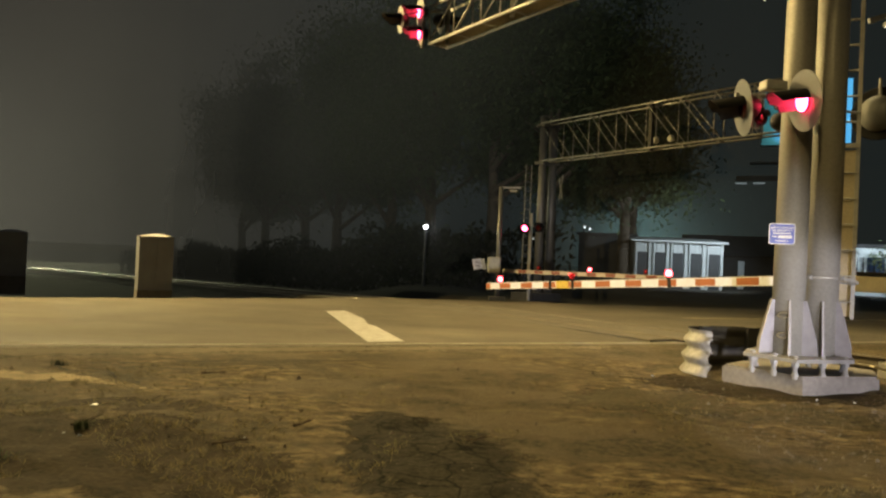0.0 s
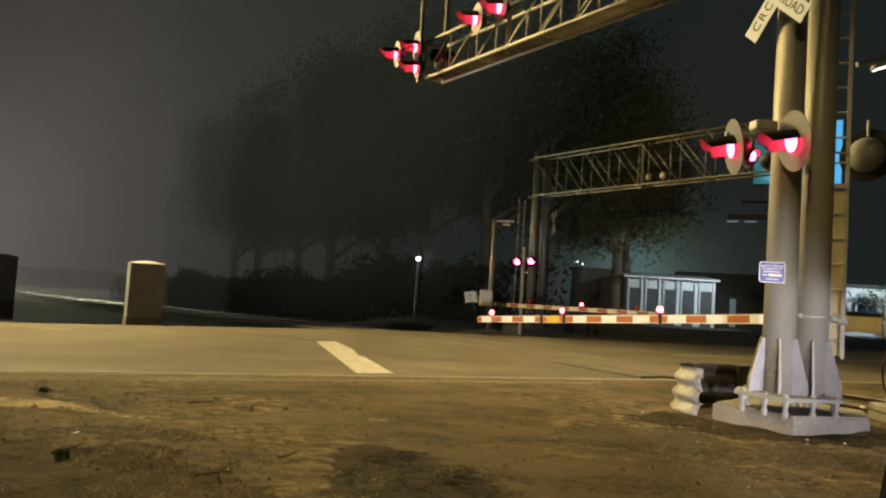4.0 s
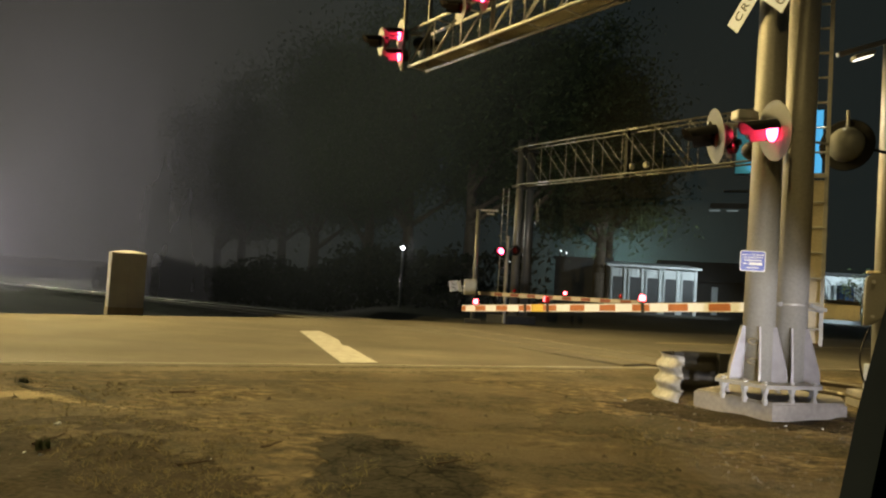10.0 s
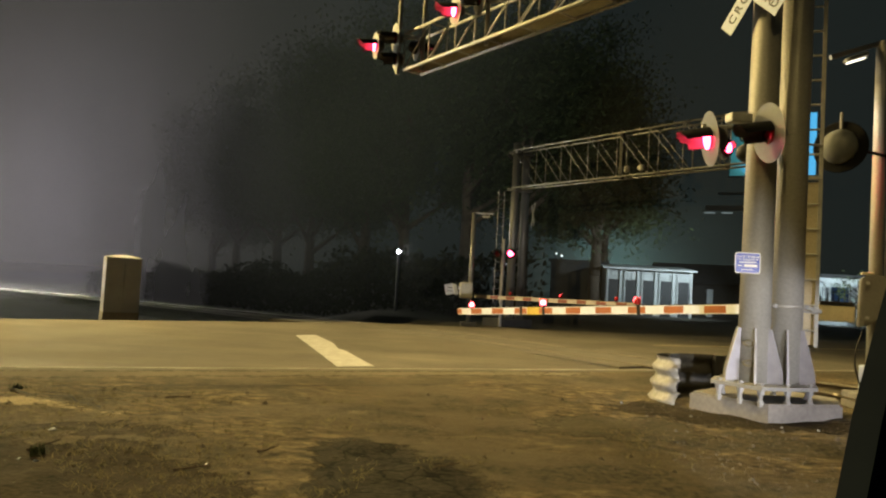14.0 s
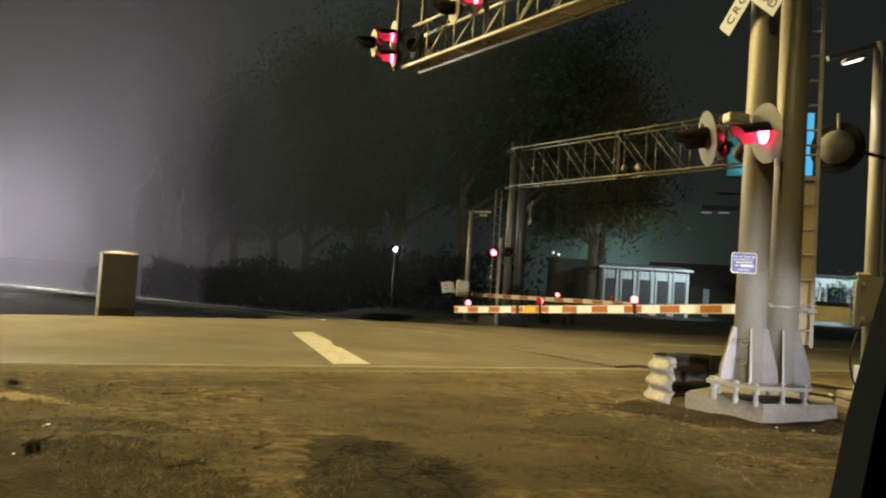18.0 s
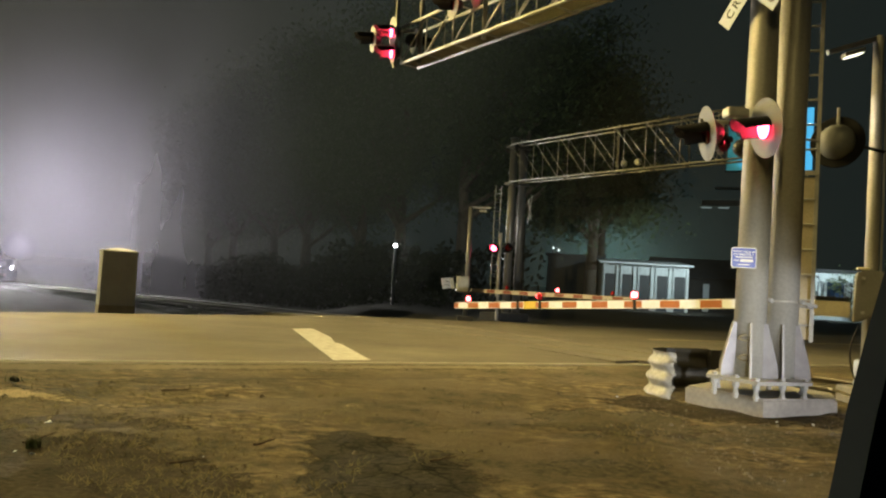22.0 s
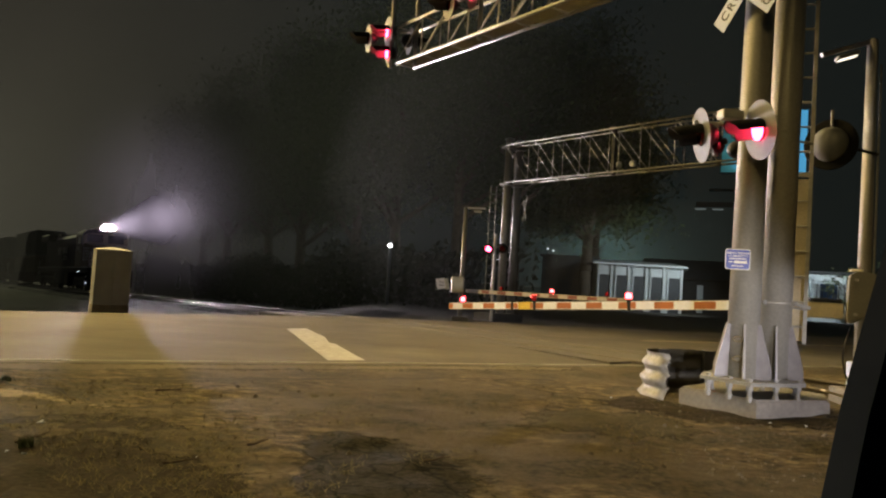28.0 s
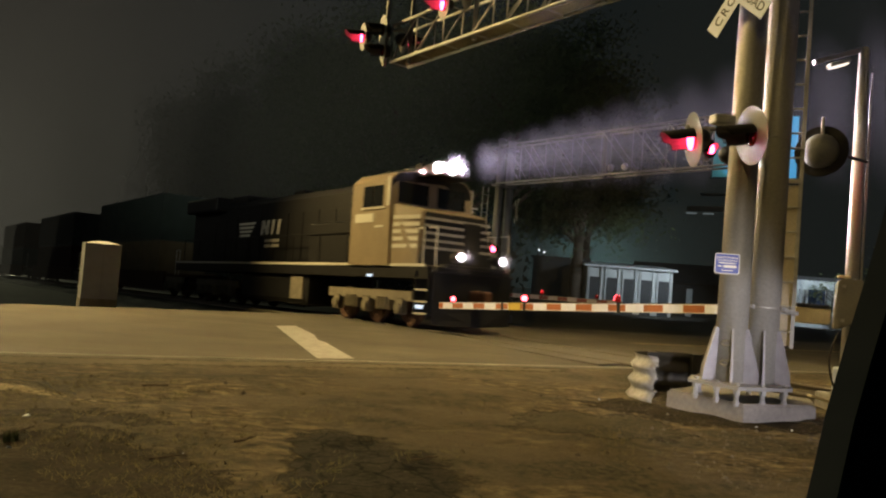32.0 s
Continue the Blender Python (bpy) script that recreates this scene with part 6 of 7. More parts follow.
# ---- mist ----
def mist_material(name, color, most, height, scale, axis, centre, half):
    """Thin droplets: nearly clear, a little of the light is scattered, less with height and towards its ends, in drifts."""
    m = bpy.data.materials.new(name)
    m.use_nodes = True
    n, l = m.node_tree.nodes, m.node_tree.links
    n.remove(n["Principled BSDF"])
    d, t, tr, mx, m2 = (n.new("ShaderNodeBsdfDiffuse"), n.new("ShaderNodeBsdfTranslucent"), n.new("ShaderNodeBsdfTransparent"),
                        n.new("ShaderNodeMixShader"), n.new("ShaderNodeMixShader"))
    d.inputs["Color"].default_value = t.inputs["Color"].default_value = (*color, 1)
    co, sep, mr, nz, mul = (n.new("ShaderNodeTexCoord"), n.new("ShaderNodeSeparateXYZ"), n.new("ShaderNodeMapRange"),
                            n.new("ShaderNodeTexNoise"), n.new("ShaderNodeMath"))
    l.new(co.outputs["Object"], sep.inputs[0])
    l.new(sep.outputs["Z"], mr.inputs["Value"])
    mr.interpolation_type = "SMOOTHSTEP"
    mr.inputs["From Min"].default_value, mr.inputs["From Max"].default_value = 0.0, height
    mr.inputs["To Min"].default_value, mr.inputs["To Max"].default_value = most, 0.0
    nz.inputs["Scale"].default_value, nz.inputs["Detail"].default_value = scale, 3
    l.new(co.outputs["Object"], nz.inputs["Vector"])
    r2 = n.new("ShaderNodeMapRange")
    r2.inputs["From Min"].default_value, r2.inputs["From Max"].default_value = 0.2, 0.7
    r2.inputs["To Min"].default_value, r2.inputs["To Max"].default_value = 0.65, 1.15
    l.new(nz.outputs["Fac"], r2.inputs["Value"])
    mul.operation = "MULTIPLY"
    along, off, size, thin, mul2 = (n.new("ShaderNodeVectorMath"), n.new("ShaderNodeMath"), n.new("ShaderNodeMath"),
                                    n.new("ShaderNodeMapRange"), n.new("ShaderNodeMath"))
    along.operation, off.operation, size.operation, mul2.operation = "DOT_PRODUCT", "SUBTRACT", "ABSOLUTE", "MULTIPLY"
    along.inputs[1].default_value = axis
    off.inputs[1].default_value = TO.dot(axis) * (0.0 if axis is X else 1.0) + centre
    l.new(co.outputs["Object"], along.inputs[0])
    l.new(along.outputs["Value"], off.inputs[0])
    l.new(off.outputs[0], size.inputs[0])
    thin.interpolation_type = "SMOOTHSTEP"
    thin.inputs["From Min"].default_value, thin.inputs["From Max"].default_value = 0.0, half
    thin.inputs["To Min"].default_value, thin.inputs["To Max"].default_value = 1.0, 0.0
    l.new(size.outputs[0], thin.inputs["Value"])
    l.new(mr.outputs["Result"], mul.inputs[0])
    l.new(r2.outputs["Result"], mul.inputs[1])
    l.new(d.outputs[0], m2.inputs[1])
    l.new(t.outputs[0], m2.inputs[2])
    l.new(mul.outputs[0], mul2.inputs[0])
    l.new(thin.outputs["Result"], mul2.inputs[1])
    l.new(mul2.outputs[0], mx.inputs["Fac"])
    l.new(tr.outputs[0], mx.inputs[1])
    l.new(m2.outputs[0], mx.inputs[2])
    l.new(mx.outputs[0], n["Material Output"].inputs["Surface"])
    return m


M_MISTF = mist_material("far_track_mist", (0.86, 0.83, 0.96), 0.27, 60.0, 0.05, TN, 2.0, 28.0)
M_MISTX = mist_material("distant_track_mist", (0.84, 0.80, 0.97), 0.27, 60.0, 0.03, TN, -17.0, 43.0)
M_MISTS = mist_material("side_mist", (0.86, 0.84, 0.80), 0.32, 60.0, 0.06, TU, -62.0, 74.0)
M_MISTN = mist_material("near_track_mist", (0.86, 0.83, 0.96), 0.08, 60.0, 0.05, TN, 2.0, 26.0)
M_SMOKE = mist_material("yard_mist", (0.8, 0.9, 0.9), 0.27, 17.0, 0.16, X, 19.5, 21.0)


def mist_bank(name, pts, h, material, label):
    """A thin upright drift of mist over a line on the ground, gently bent."""
    bm = B()
    lo = [bm.verts.new((p[0], p[1], -6.0)) for p in pts]
    hi = [bm.verts.new((p[0], p[1], h)) for p in pts]
    for i in range(len(pts) - 1):
        bm.faces.new((lo[i], lo[i + 1], hi[i + 1], hi[i]))
    ob = tagged(part(name, bm, material), label, "mist", kind="stuff")
    ob.visible_shadow = False
    return ob


for s in (-290.0, -170.0):
    mist_bank("mist", [tk(s + 0.4 * math.sin(n * 0.3), n) for n in np.linspace(-60, 60, 26)], 60.0, M_MISTX, "thin night mist far down the track")
for s in (-100.0, -66.0):
    mist_bank("mist", [tk(s + 0.4 * math.sin(n * 0.3), n) for n in np.linspace(-25, 30, 26)], 60.0, M_MISTF, "thin night mist across the track")
mist_bank("mist", [tk(-46.0 + 0.4 * math.sin(n * 0.3), n) for n in np.linspace(-23, 27, 26)], 60.0, M_MISTN, "thin night mist across the track")
mist_bank("mist", [tk(q, 8.5) for q in np.linspace(-136, 12, 52)], 60.0, M_MISTS, "thin night mist drifting beside the track")
mist_bank("mist", [(x, 79 + 0.8 * math.sin(x * 0.3), 0) for x in np.linspace(4, 42, 20)], 17.0, M_SMOKE, "thin mist lit teal behind the sheds")

def beam_glow_discs():
    """Soft discs carried with the train that imitate headlight glare and lit haze, thinning towards their rims."""
    m = bpy.data.materials.new("beam_glow_discs")
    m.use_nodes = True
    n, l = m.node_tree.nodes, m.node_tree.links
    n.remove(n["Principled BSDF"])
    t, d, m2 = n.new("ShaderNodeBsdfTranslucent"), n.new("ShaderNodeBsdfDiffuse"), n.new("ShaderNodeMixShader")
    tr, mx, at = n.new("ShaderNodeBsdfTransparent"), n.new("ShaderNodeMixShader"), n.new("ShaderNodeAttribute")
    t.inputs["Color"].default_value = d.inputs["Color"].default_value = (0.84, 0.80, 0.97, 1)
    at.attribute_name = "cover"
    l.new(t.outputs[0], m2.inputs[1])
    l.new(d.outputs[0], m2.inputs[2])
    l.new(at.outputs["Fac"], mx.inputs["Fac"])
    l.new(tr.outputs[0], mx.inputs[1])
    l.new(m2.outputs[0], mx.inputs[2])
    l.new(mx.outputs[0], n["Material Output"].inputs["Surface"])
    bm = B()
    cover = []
    # soft round discs imitating glare at each lamp's mouth and haze along the beam
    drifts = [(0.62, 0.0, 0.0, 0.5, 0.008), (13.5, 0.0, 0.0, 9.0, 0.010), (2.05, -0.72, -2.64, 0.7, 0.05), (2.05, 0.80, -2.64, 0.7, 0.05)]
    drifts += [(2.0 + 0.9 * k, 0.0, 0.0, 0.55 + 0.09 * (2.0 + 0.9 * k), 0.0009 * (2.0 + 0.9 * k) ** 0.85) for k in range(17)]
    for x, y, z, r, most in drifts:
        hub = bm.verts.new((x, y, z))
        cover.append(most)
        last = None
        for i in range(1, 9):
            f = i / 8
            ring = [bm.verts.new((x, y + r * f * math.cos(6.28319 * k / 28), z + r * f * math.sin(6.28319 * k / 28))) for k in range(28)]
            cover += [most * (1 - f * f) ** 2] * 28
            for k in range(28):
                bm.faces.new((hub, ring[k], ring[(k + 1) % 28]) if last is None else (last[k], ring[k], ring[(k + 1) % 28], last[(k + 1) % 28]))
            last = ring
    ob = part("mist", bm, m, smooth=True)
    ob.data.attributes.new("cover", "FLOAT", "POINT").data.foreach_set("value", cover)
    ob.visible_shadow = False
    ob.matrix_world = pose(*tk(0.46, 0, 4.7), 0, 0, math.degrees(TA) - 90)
    return tagged(ob, "soft translucent discs carried with the train as headlight glow and beam haze", "mist", kind="stuff")


BEAM = beam_glow_discs()

# ---- the lot's small things ----
M_PATCHL = mat("pale_old_concrete", (0.40, 0.335, 0.225), 0.95, 0, 0.4, 2.5, 25, 0.4, (0.16, 0.135, 0.09))
M_APRON = mat("dusty_apron", (0.155, 0.135, 0.098), 0.95, 0, 0.5, 0.9, 25, 0.5, (0.09, 0.08, 0.06))
M_PATCHD = crazed("old_dark_asphalt", (0.046, 0.042, 0.033), (0.013, 0.012, 0.010), 2.6)
M_SOIL = mat("dark_soil", (0.055, 0.044, 0.029), 1.0, 0, 0.6, 4.0, 22, 1.0, (0.013, 0.011, 0.008))
M_PATCHM = mat("dusty_asphalt", (0.10, 0.088, 0.06), 0.95, 0, 0.5, 1.6, 18, 0.7, (0.04, 0.036, 0.027))
M_CRACK = mat("crack_soil", (0.012, 0.010, 0.008), 1.0, 0, 0.3, 6, 40, 0.2)


def worn_edge(m, soft=0.35):
    """The surface breaks up into the dirt towards its edge."""
    n, l = m.node_tree.nodes, m.node_tree.links
    n["Principled BSDF"].inputs["Specular IOR Level"].default_value = 0.08
    at, co, nz, add, r = (n.new("ShaderNodeAttribute"), n.new("ShaderNodeTexCoord"), n.new("ShaderNodeTexNoise"), n.new("ShaderNodeMath"), n.new("ShaderNodeMapRange"))
    at.attribute_name = "cover"
    nz.inputs["Scale"].default_value, nz.inputs["Detail"].default_value, nz.inputs["Roughness"].default_value = 7.0, 6, 0.7
    l.new(co.outputs["Object"], nz.inputs["Vector"])
    add.operation = "MULTIPLY_ADD"
    add.inputs[1].default_value = 1.6
    l.new(nz.outputs["Fac"], add.inputs[0])
    l.new(at.outputs["Fac"], add.inputs[2])
    r.inputs["From Min"].default_value, r.inputs["From Max"].default_value = 1.15, 1.15 + soft
    l.new(add.outputs[0], r.inputs["Value"])
    tr, mx = n.new("ShaderNodeBsdfTransparent"), n.new("ShaderNodeMixShader")
    l.new(r.outputs["Result"], mx.inputs["Fac"])
    l.new(tr.outputs[0], mx.inputs[1])
    l.new(n["Principled BSDF"].outputs[0], mx.inputs[2])
    l.new(mx.outputs[0], n["Material Output"].inputs["Surface"])
    return m


for m in (M_PATCHL, M_PATCHD, M_PATCHM, M_SOIL, M_APRON):
    worn_edge(m)


def ragged(name, pts, rise, material, label, category, seed, amp=0.06, step=0.05):
    """A worn patch that lies on the uneven ground and runs out thin at its ragged edge."""
    pts = [Vector((p[0], p[1], 0)) for p in pts]

    def inside(q):
        """Metres inside the outline, less than zero outside."""
        best, odd = 9.0, False
        for a, b in zip(pts, pts[1:] + pts[:1]):
            ab = b - a
            t = max(0.0, min(1.0, (q - a).dot(ab) / ab.length_squared))
            best = min(best, (q - a - ab * t).length)
            if (a.y > q.y) != (b.y > q.y) and q.x < a.x + (q.y - a.y) * ab.x / ab.y:
                odd = not odd
        return (best if odd else -best) + amp * (noise.noise(q * 2.2 + Vector((0, 0, seed))) + 0.6 * noise.noise(q * 8 + Vector((0, 0, seed))))

    x0, x1 = min(p.x for p in pts) - 0.3, max(p.x for p in pts) + 0.3
    y0, y1 = min(p.y for p in pts) - 0.3, max(p.y for p in pts) + 0.3
    nx, ny = int((x1 - x0) / step), int((y1 - y0) / step)
    bm = B()
    vs, cover = {}, []
    for i in range(nx + 1):
        for j in range(ny + 1):
            q = Vector((x0 + i * step, y0 + j * step, 0))
            d = inside(q)
            if d > -0.16:
                vs[i, j] = bm.verts.new((q.x, q.y, gh(q.x, q.y) + rise * 0.7))
                cover.append(max(0.0, min(1.0, (d + 0.16) / 0.5)))
    for i, j in list(vs):
        k = ((i, j), (i + 1, j), (i + 1, j + 1), (i, j + 1))
        if all(c in vs for c in k):
            bm.faces.new([vs[c] for c in k])
    ob = part(name, bm, material, smooth=True)
    ob.data.attributes.new("cover", "FLOAT", "POINT").data.foreach_set("value", cover)
    ob.visible_shadow = False
    tagged(ob, label, category, kind="structure")


ragged("concrete_patch", [(-4.5, 7.48), (-4.17, 7.6), (-3.78, 7.55), (-3.29, 7.27), (-3.03, 7.5), (-3.41, 7.6), (-3.87, 7.9), (-4.39, 8.15), (-6.5, 8.4), (-7.0, 7.3)], 0.008, M_PATCHL, "pale worn concrete patch", "pavement patch", 3)
ragged("asphalt_patch", [(-1.02, 5.35), (-0.8, 4.5), (0.5, 4.3), (0.55, 5.6), (0.2, 6.4), (-0.4, 6.84), (-0.83, 7.2), (-1.13, 6.78), (-1.18, 6.13)], 0.008, M_PATCHD, "old cracked dark asphalt patch", "pavement patch", 4, 0.16)
ragged("asphalt_patch", [(0.9, 7.6), (2.4, 7.4), (3.3, 8.2), (2.9, 9.2), (1.4, 9.0)], 0.006, M_PATCHM, "old dark asphalt patch beside the footing", "pavement patch", 6, 0.22)
ragged("concrete_patch", [(-1.15, 8.28), (-0.95, 8.42), (-0.70, 8.40), (-0.80, 8.24), (-1.0, 8.18)], 0.008, M_PATCHL, "small pale chip of concrete in the dirt", "pavement patch", 5, 0.02, 0.02)
ragged("soil_patch", [(-4.8, 4.1), (-0.9, 4.1), (-1.1, 5.2), (-1.7, 5.9), (-2.8, 6.1), (-4.4, 6.4), (-5.6, 6.2)], 0.006, M_SOIL, "dark soil with dry grass", "soil patch", 15, 0.42)
ragged("soil_patch", [(-4.3, 6.5), (-2.9, 6.3), (-2.0, 6.6), (-2.4, 7.0), (-3.4, 7.1)], 0.005, M_SOIL, "dark soil with dry grass", "soil patch", 16, 0.34)
ragged("soil_patch", [(2.1, 9.9), (2.7, 9.0), (3.8, 8.6), (5.2, 8.7), (5.6, 9.3), (3.5, 9.9), (3.0, 10.5), (2.6, 10.5)], 0.006, M_SOIL, "dark soil and gravel round the footing", "soil patch", 17, 0.22)
ragged("asphalt_apron", [tuple(p)[:2] for p in (rd(-6.5, -0.3), rd(-6.5, -1.0), rd(-1, -1.15), rd(4, -1.0), rd(9.2, -0.9), rd(9.6, -0.3))], 0.004, M_APRON, "dusty worn asphalt shoulder beside the road", "pavement patch", 8, 0.10, 0.1)


def crack(pts, w, seed):
    rng = random.Random(seed)
    bm = B()
    fine = []
    for a, b in zip(pts, pts[1:]):
        a, b = Vector((*a, 0)), Vector((*b, 0))
        for j in range(8):
            fine.append(a.lerp(b, j / 8) + Vector((rng.uniform(-0.02, 0.02), rng.uniform(-0.03, 0.03), 0)))
    l, r = [], []
    for i, p in enumerate(fine):
        ww = w * rng.uniform(0.4, 1.3)
        l.append(bm.verts.new((p.x, p.y - ww, gh(p.x, p.y) + 0.017)))
        r.append(bm.verts.new((p.x, p.y + ww, gh(p.x, p.y) + 0.017)))
    for i in range(len(fine) - 1):
        bm.faces.new((l[i], l[i + 1], r[i + 1], r[i]))
    tagged(part("crack", bm, M_CRACK), "dark soil-filled crack along the shoulder", "crack", kind="structure")


crack([(-5.0, 8.56), (-4.77, 8.73), (-4.3, 8.98), (-3.59, 9.24), (-2.77, 9.58), (-1.99, 9.99), (-1.13, 10.38), (-0.25, 10.71), (0.9, 11.2), (2.2, 11.8)], 0.03, 1)
crack([(-5.0, 8.56), (-4.69, 8.26), (-4.21, 8.2), (-3.88, 7.91), (-3.49, 7.69)], 0.03, 2)
crack([(0.0, 6.4), (0.13, 6.0), (0.23, 5.92), (0.38, 5.67), (0.47, 5.22)], 0.010, 3)
crack([(-0.9, 6.6), (-0.6, 6.45), (-0.5, 6.1), (-0.2, 6.0), (-0.1, 5.6)], 0.009, 4)
crack([(-0.95, 6.0), (-0.62, 5.85), (-0.45, 5.5), (-0.5, 5.2)], 0.009, 5)


def scatter_stones():
    rng = random.Random(11)
    vs, fs = [], []
    for i in range(3200):
        if i % 3:
            x, y = rng.uniform(1.5, 7.5), rng.uniform(6.0, 10.8)
            if (x - 4.4) ** 2 + (y - 10) ** 2 < 0.8:
                continue
        else:
            x, y = rng.uniform(-6, 5), rng.uniform(4.4, 10.0)
        if (Vector((x, y, 0)) - RO).dot(RP) > -0.5:
            continue
        s = rng.uniform(0.006, 0.02) if rng.random() < 0.97 else rng.uniform(0.025, 0.045)
        k = len(vs)
        a = rng.uniform(0, 6.28)
        for j in range(4):
            vs.append((x + s * math.cos(a + 1.571 * j) * rng.uniform(0.7, 1.3), y + s * math.sin(a + 1.571 * j) * rng.uniform(0.7, 1.3), gh(x, y) - 0.004))
        vs.append((x, y, gh(x, y) + s * rng.uniform(0.5, 1.0)))
        fs += [(k, k + 1, k + 4), (k + 1, k + 2, k + 4), (k + 2, k + 3, k + 4), (k + 3, k, k + 4)]
    me = bpy.data.meshes.new("gravel")
    me.from_pydata(vs, [], fs)
    me.materials.append(mat("gravel_stone", (0.12, 0.108, 0.088), 0.9, 0, 0.6, 9, 60, 0.2, (0.07, 0.06, 0.05)))
    tagged(new("gravel", me), "loose gravel scattered over the dirt", "gravel", kind="stuff")


scatter_stones()


def dry_grass():
    rng = random.Random(12)
    vs, fs = [], []
    for i in range(5200):
        x, y = rng.uniform(-6.5, 5.5), rng.uniform(4.2, 9.2) if i % 3 else rng.uniform(4.2, 6.4)
        if noise.noise(Vector((x * 0.7, y * 0.9, 7))) < 0.02 + (0.2 if x > -0.5 else -0.1) or (Vector((x, y, 0)) - RO).dot(RP) > -1.2:
            continue
        for j in range(6):
            a = rng.uniform(0, 6.28)
            ln = rng.uniform(0.03, 0.10)
            b = Vector((x + rng.uniform(-0.05, 0.05), y + rng.uniform(-0.05, 0.05), gh(x, y)))
            t = b + Vector((math.cos(a) * ln * 0.9, math.sin(a) * ln * 0.9, ln * rng.uniform(0.2, 0.7)))
            w = Vector((-math.sin(a), math.cos(a), 0)) * 0.004
            k = len(vs)
            vs += [b - w, b + w, t]
            fs.append((k, k + 1, k + 2))
    me = bpy.data.meshes.new("dry_grass")
    me.from_pydata(vs, [], fs)
    me.materials.append(mat("dry_grass_blade", (0.20, 0.16, 0.08), 0.9, 0, 0.5, 5, 40, 0.0, (0.08, 0.075, 0.03)))
    tagged(new("dry_grass", me), "short dry grass tufts in the dirt", "grass", kind="stuff")


dry_grass()


def scrap(x, y, s, seed):
    rng = random.Random(seed)
    bm = B()
    v = [bm.verts.new((rng.uniform(-1, 1) * s, rng.uniform(-1, 1) * s, rng.uniform(0.1, 0.9) * s)) for i in range(9)]
    bmesh.ops.convex_hull(bm, input=v)
    o = part("litter", bm, M_SIGNW)
    o.matrix_world = pose(x, y, gh(x, y))
    tagged(o, "crumpled scrap of white litter on the dirt", "litter", "litter scraps")


for i, (x, y, s) in enumerate(((-3.40, 6.47, 0.035), (-3.36, 6.44, 0.025), (-3.01, 5.54, 0.022), (-3.14, 5.54, 0.015), (-1.78, 5.76, 0.012), (2.6, 10.3, 0.03), (4.2, 8.9, 0.02), (4.6, 8.8, 0.02))):
    scrap(x, y, s, 60 + i)


def twig(x, y, ln, a, seed):
    rng = random.Random(seed)
    bm = B()
    p = Vector((0, 0, 0.02))
    for i in range(5):
        q = p + Vector((math.cos(a) * ln / 5, math.sin(a) * ln / 5, 0)) + Vector((rng.uniform(-0.02, 0.02), rng.uniform(-0.02, 0.02), rng.uniform(0, 0.012)))
        tube(bm, p, q, 0.012 * (1 - i * 0.13), 0.012 * (1 - (i + 1) * 0.13), n=6)
        if i in (1, 2, 3):
            b = a + rng.choice((-0.8, 0.8))
            tube(bm, q, q + Vector((math.cos(b), math.sin(b), 0.35)) * ln * 0.25, 0.006, 0.002, n=5)
        p = q
    o = part("twig", bm, M_BARK)
    o.matrix_world = pose(x, y, gh(x, y))
    tagged(o, "broken dead twig lying on the dirt", "twig", "twigs")


for i, (x, y, ln, a) in enumerate(((0.0, 5.95, 0.22, 0.2), (-3.15, 8.45, 0.3, 0.1), (-1.95, 5.5, 0.3, 0.15), (-1.5, 6.2, 0.2, 0.4), (-3.2, 5.75, 0.25, 1.0))):
    twig(x, y, ln, a, 80 + i)


def weed(x, y, s, seed):
    rng = random.Random(seed)
    vs, fs = [], []
    for i in range(70):
        a, e = rng.uniform(0, 6.28), rng.uniform(0.3, 1.4)
        d = Vector((math.cos(a) * math.cos(e), math.sin(a) * math.cos(e), math.sin(e)))
        o = Vector((rng.gauss(0, 0.3), rng.gauss(0, 0.3), 0)) * s
        w = Vector((-math.sin(a), math.cos(a), 0)) * 0.09 * s
        k = len(vs)
        vs += [o - w, o + w, o + d * s * rng.uniform(0.5, 1.1)]
        fs.append((k, k + 1, k + 2))
    me = bpy.data.meshes.new("weed")
    me.from_pydata(vs, [], fs)
    me.materials.append(M_LEAF)
    o = new("weed", me)
    o.matrix_world = pose(x, y, gh(x, y))
    tagged(o, "small dark weed growing in the dirt", "weed", "weeds")


for i, (x, y, s) in enumerate(((-3.1, 5.72, 0.10), (-4.95, 8.6, 0.09), (-3.6, 4.95, 0.13), (-3.2, 4.8, 0.12), (-4.1, 5.0, 0.13))):
    weed(x, y, s, 90 + i)


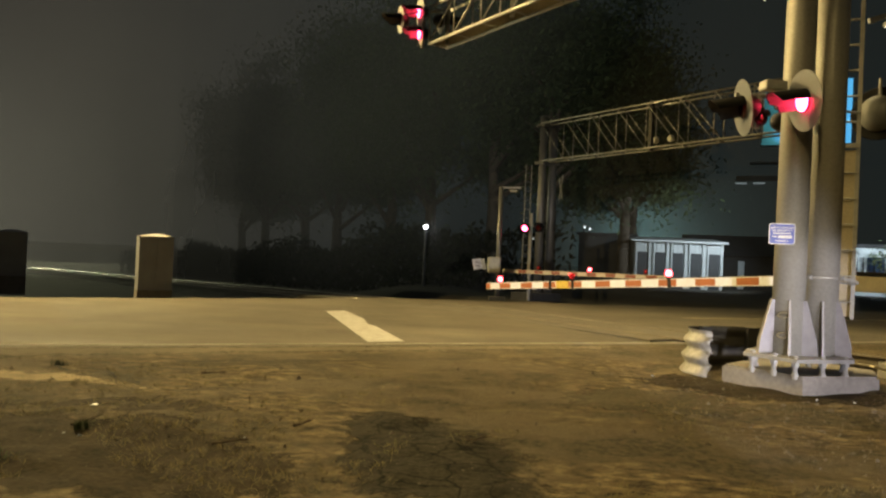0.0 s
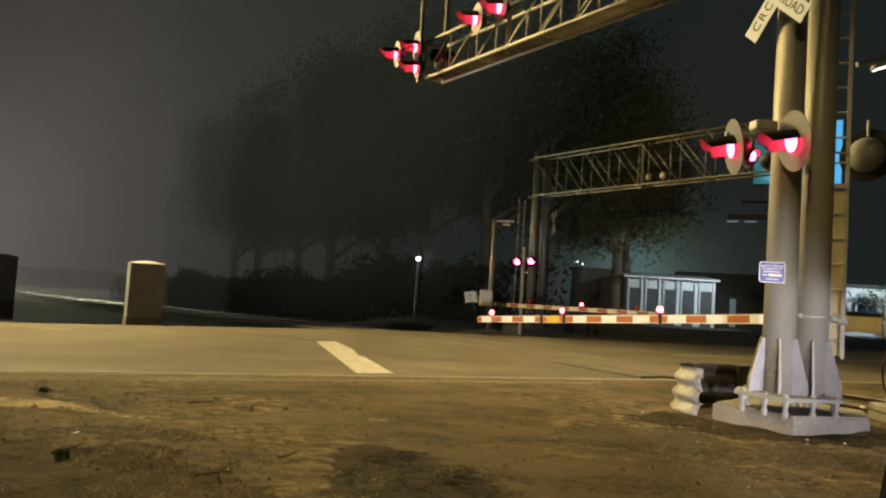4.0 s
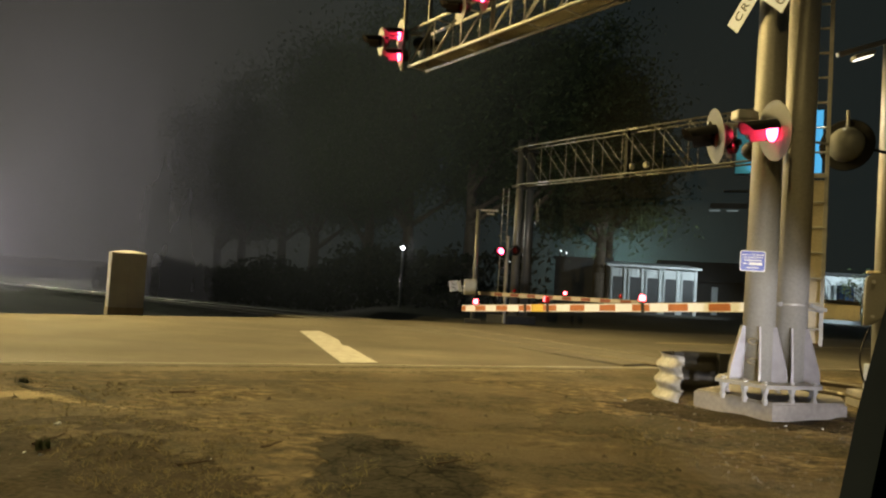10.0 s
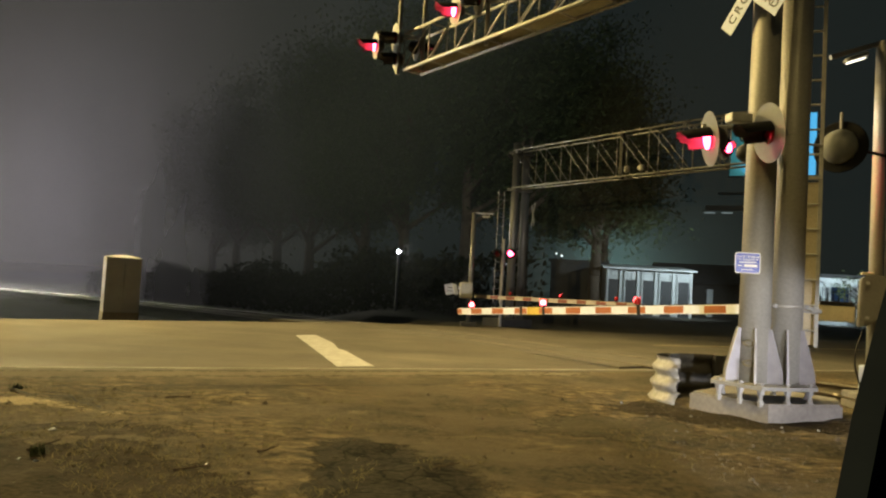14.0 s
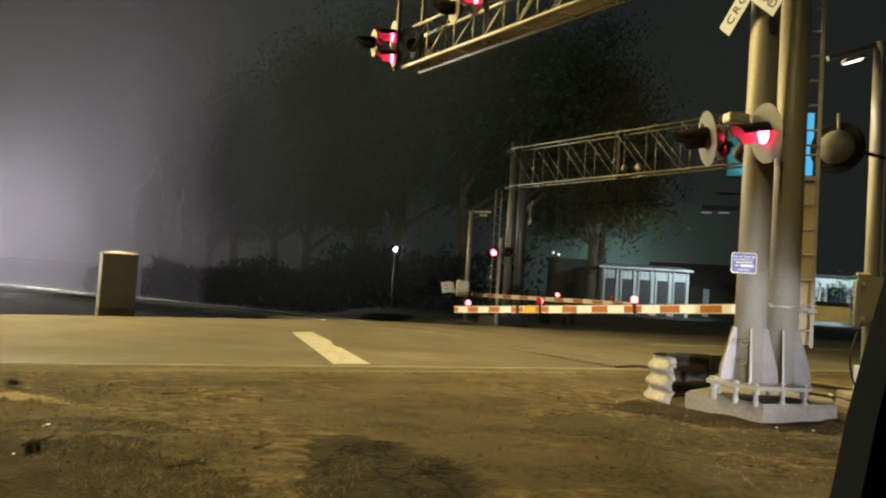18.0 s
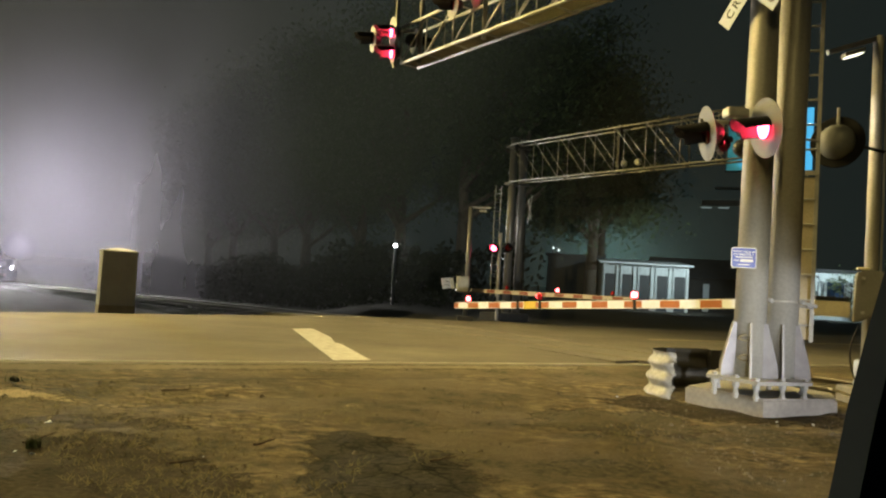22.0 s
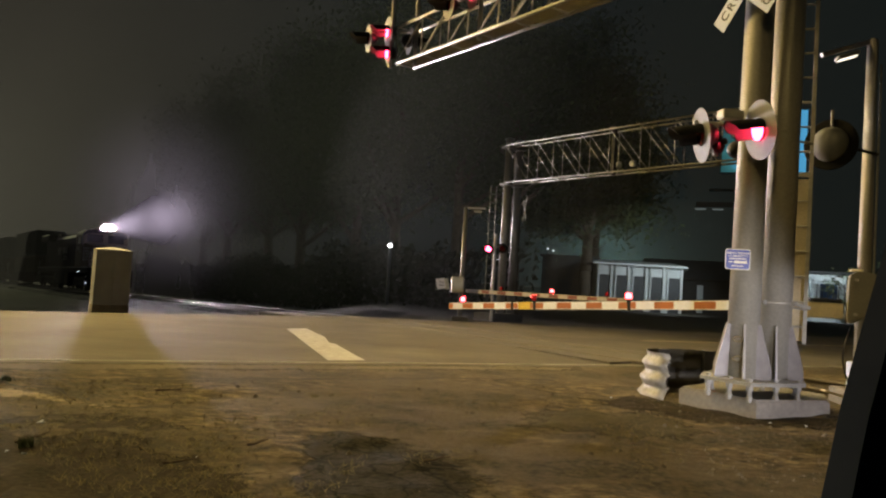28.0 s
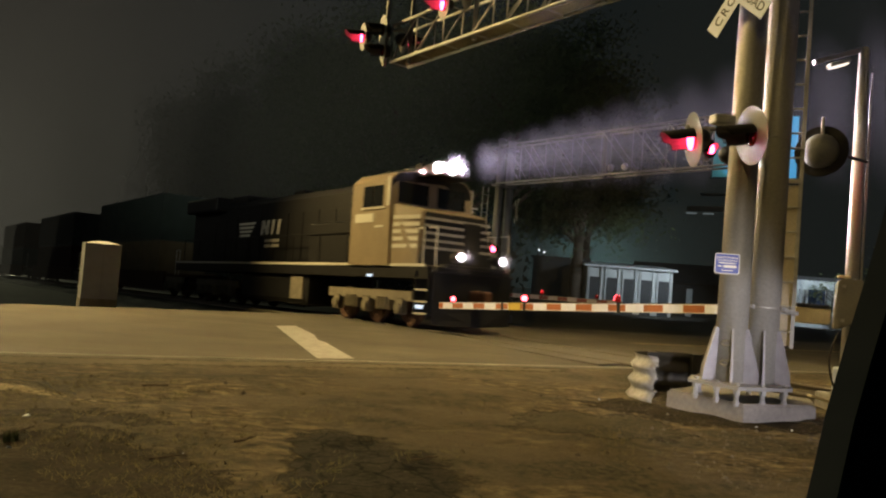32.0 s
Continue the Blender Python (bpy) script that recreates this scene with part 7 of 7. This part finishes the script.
# ---- verge and ballast beyond the road ----
def ballast_bed():
    rng = random.Random(21)
    bm = B()
    rings = []
    qs = [-330, -250, -180, -130, -100] + [-84 + 0.5 * i for i in range(0, 151)]
    for q in qs:
        row = []
        for n, d in ((-3.4, -0.55), (-2.4, -0.2), (-1.7, -0.15), (-1.0, -0.16), (0.0, -0.17), (1.0, -0.16), (1.7, -0.15), (2.6, -0.2), (3.8, -0.55)):
            row.append(bm.verts.new(tk(q, n + rng.uniform(-0.1, 0.1), grade(q) + d + rng.uniform(-0.03, 0.02))))
        rings.append(row)
    for r0, r1 in zip(rings, rings[1:]):
        for i in range(8):
            bm.faces.new((r0[i], r0[i + 1], r1[i + 1], r1[i]))
    bmesh.ops.recalc_face_normals(bm, faces=bm.faces)
    tagged(part("ballast", bm, M_BALL), "dark stone ballast bank under the track", "ballast", kind="structure")
    # loose stones that catch the headlights
    vs, fs = [], []
    for i in range(7000):
        q, n = rng.uniform(-46, -8), rng.uniform(-3.2, 1.6)
        z = grade(q) - 0.17 - max(0.0, -2.2 - n) * 0.33
        r, k, a = rng.uniform(0.02, 0.055), len(vs), rng.uniform(0, 6.28)
        for j in range(4):
            vs.append(tk(q + r * math.cos(a + 1.571 * j), n + r * math.sin(a + 1.571 * j), z - 0.01))
        vs.append(tk(q, n, z + r * rng.uniform(0.5, 1.1)))
        fs += [(k, k + 1, k + 4), (k + 1, k + 2, k + 4), (k + 2, k + 3, k + 4), (k + 3, k, k + 4)]
    me = bpy.data.meshes.new("ballast_stones")
    me.from_pydata(vs, [], fs)
    me.materials.append(M_BALL)
    tagged(new("ballast_stones", me), "loose ballast stones beside the rails", "ballast", kind="stuff")
    # the land beyond the road
    bm = B()
    xs = [-400, -250, -160, -110, -80, -64, -54, -46, -40] + [-36 + 1.0 * i for i in range(0, 41)] + [8, 14, 22, 34, 50, 80, 160, 400]
    ts = [0, 0.4, 1, 2, 3, 4, 5, 6, 7, 8, 9, 10, 12, 14, 16, 18, 20, 24, 28, 32, 36, 40, 46, 52, 60, 70, 80, 100, 130, 170, 240, 400]
    rows = []
    for d in ts:
        row = []
        for x in xs:
            y = 10.05 + (x + 6.0) * 0.417 / 0.909 + (8.75 + d) / 0.909
            q = Vector((x, y, 0)) - TO
            w = abs(q.dot(TN) - 0.1)
            z = vh(x, y) + 0.05 * noise.noise(Vector((x * 0.6, y * 0.6, 2)))
            if w < 3.6 and q.dot(TU) < 16:
                z = min(z, grade(q.dot(TU)) - 0.30)
            row.append(bm.verts.new((x, y, z)))
        rows.append(row)
    for r0, r1 in zip(rows, rows[1:]):
        for i in range(len(xs) - 1):
            bm.faces.new((r0[i], r0[i + 1], r1[i + 1], r1[i]))
    tagged(part("verge", bm, mat("dark_rough_verge", (0.045, 0.042, 0.030), 0.95, 0, 0.5, 0.6, 14, 0.8), smooth=True), "dark rough grass and dirt falling away beyond the road", "verge", kind="structure")


ballast_bed()


# ---- the car that the camera sits in ----
def window_post():
    """The sloping front post of a car door, close to the eye."""
    c = thing("car", pose(0, 0, 0), "dark parked car, its black sloping window post close by", "car")
    L = [(0.245, 0.464, 1.334), (0.257, 0.47, 1.375), (0.27, 0.475, 1.433), (0.279, 0.473, 1.478), (0.289, 0.467, 1.533), (0.292, 0.463, 1.556), (0.295, 0.452, 1.606)]
    a0, b0 = Vector(L[0]), Vector(L[1])
    L = [tuple(a0 + (a0 - b0) * 8)] + L + [(0.300, 0.44, 1.72)]
    bm = B()
    rings = []
    for p in L:
        p = Vector(p)
        rings.append([bm.verts.new(p + Vector(o)) for o in ((0, 0, 0), (0.006, -0.022, 0), (0.03, -0.03, 0), (0.16, 0.01, 0), (0.16, 0.06, 0), (0.02, 0.03, 0))])
    for r0, r1 in zip(rings, rings[1:]):
        for i in range(6):
            bm.faces.new((r0[i], r0[(i + 1) % 6], r1[(i + 1) % 6], r1[i]))
    bm.faces.new(rings[0][::-1])
    bm.faces.new(rings[-1])
    bmesh.ops.recalc_face_normals(bm, faces=bm.faces)
    part("post", bm, M_TRIM, c, smooth=False)
    bm = B()
    for p, q in zip(L, L[1:]):
        tube(bm, Vector(p) + Vector((0.052, -0.028, 0)), Vector(q) + Vector((0.052, -0.028, 0)), 0.006, n=8)
    part("weather_strip", bm, M_RUBBER, c)
    # Unseen roof, carried out past the door to keep lamplight off the post.
    bm = B()
    box(bm, (0.1, -0.25, 1.97), (2.8, 2.2, 0.05), None, 0.02)
    part("roof", bm, M_TRIM, c)
    bm = B()
    box(bm, (0.1, 0.60, 0.72), (2.6, 0.08, 0.90), None, 0.03)
    part("door", bm, M_TRIM, c)
    bm = B()
    box(bm, (0.1, -0.4, 0.26), (2.6, 1.9, 0.1), None, 0.02)
    part("floor_pan", bm, M_TRIM, c)
    for y in (0.45, -1.15):
        bm = B()
        tube(bm, (1.9, y - 0.1, 0.32), (1.9, y + 0.12, 0.32), 0.33, n=24)
        part("tyre", bm, M_RUBBER, c)

window_post()


SPEED = 9.98
PERIOD = 1.2108


def motions():
    def train(t, ahead=0.0):
        q = (t - 32.0) * SPEED + ahead
        p = tk(q, 0, grade(q))
        return pose(p.x, p.y, p.z, 0, -math.degrees(math.atan2(grade(q) - grade(q - 15), 15)), math.degrees(TA) - 90)
    walk(LOCO, [(t, train(t)) for t in range(0, 33)])
    # The glow discs ride along with the locomotive.
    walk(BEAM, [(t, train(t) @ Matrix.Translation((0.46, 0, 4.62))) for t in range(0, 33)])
    for car, back in CARS:
        walk(car, [(t, train(t, back)) for t in range(0, 33)])
    for wheel, x, r in WHEELS:
        turn = math.degrees(SPEED / r)
        walk(wheel, [(i / 15, pose(x, 0, r, 0, turn * i / 15, 0)) for i in range(0, 481)])
    # left lamps light at 1.57 s and every 1.211 s after, the right ones between; each glows on a little while the other lights
    def lit(t, side):
        ph = (t - 1.57 + (0.0 if side == "L" else PERIOD / 2)) % PERIOD
        return ph < PERIOD / 2 + 0.07 or ph > PERIOD - 0.02

    for bulb, side, back, front in FLASH:
        rows, on = [], None
        for i in range(0, 961):
            now = lit(i / 30, side)
            if now != on:
                if rows:
                    rows.append(((i - 1) / 30, pose(0, 0, front if on else back)))
                rows.append((i / 30, pose(0, 0, front if now else back)))
                on = now
        rows.append((32.0, pose(0, 0, front if on else back)))
        walk(bulb, rows)
    for bulb, side in FLASH2:
        rows, on = [], None
        for i in range(0, 961):
            now = lit(i / 30, side)
            if now != on:
                if rows:
                    a = 0 if on else 180
                    rows += [((i - 2 + k) / 30, pose(0, 0, 0, 0, 0, a + 60 * k)) for k in range(3)]
                rows.append(((i + 1) / 30 if rows else 0.0, pose(0, 0, 0, 0, 0, 0 if now else 180)))
                on = now
        if rows[-1][0] < 32.0:
            rows.append((32.0, pose(0, 0, 0, 0, 0, 0 if on else 180)))
        walk(bulb, rows)


motions()
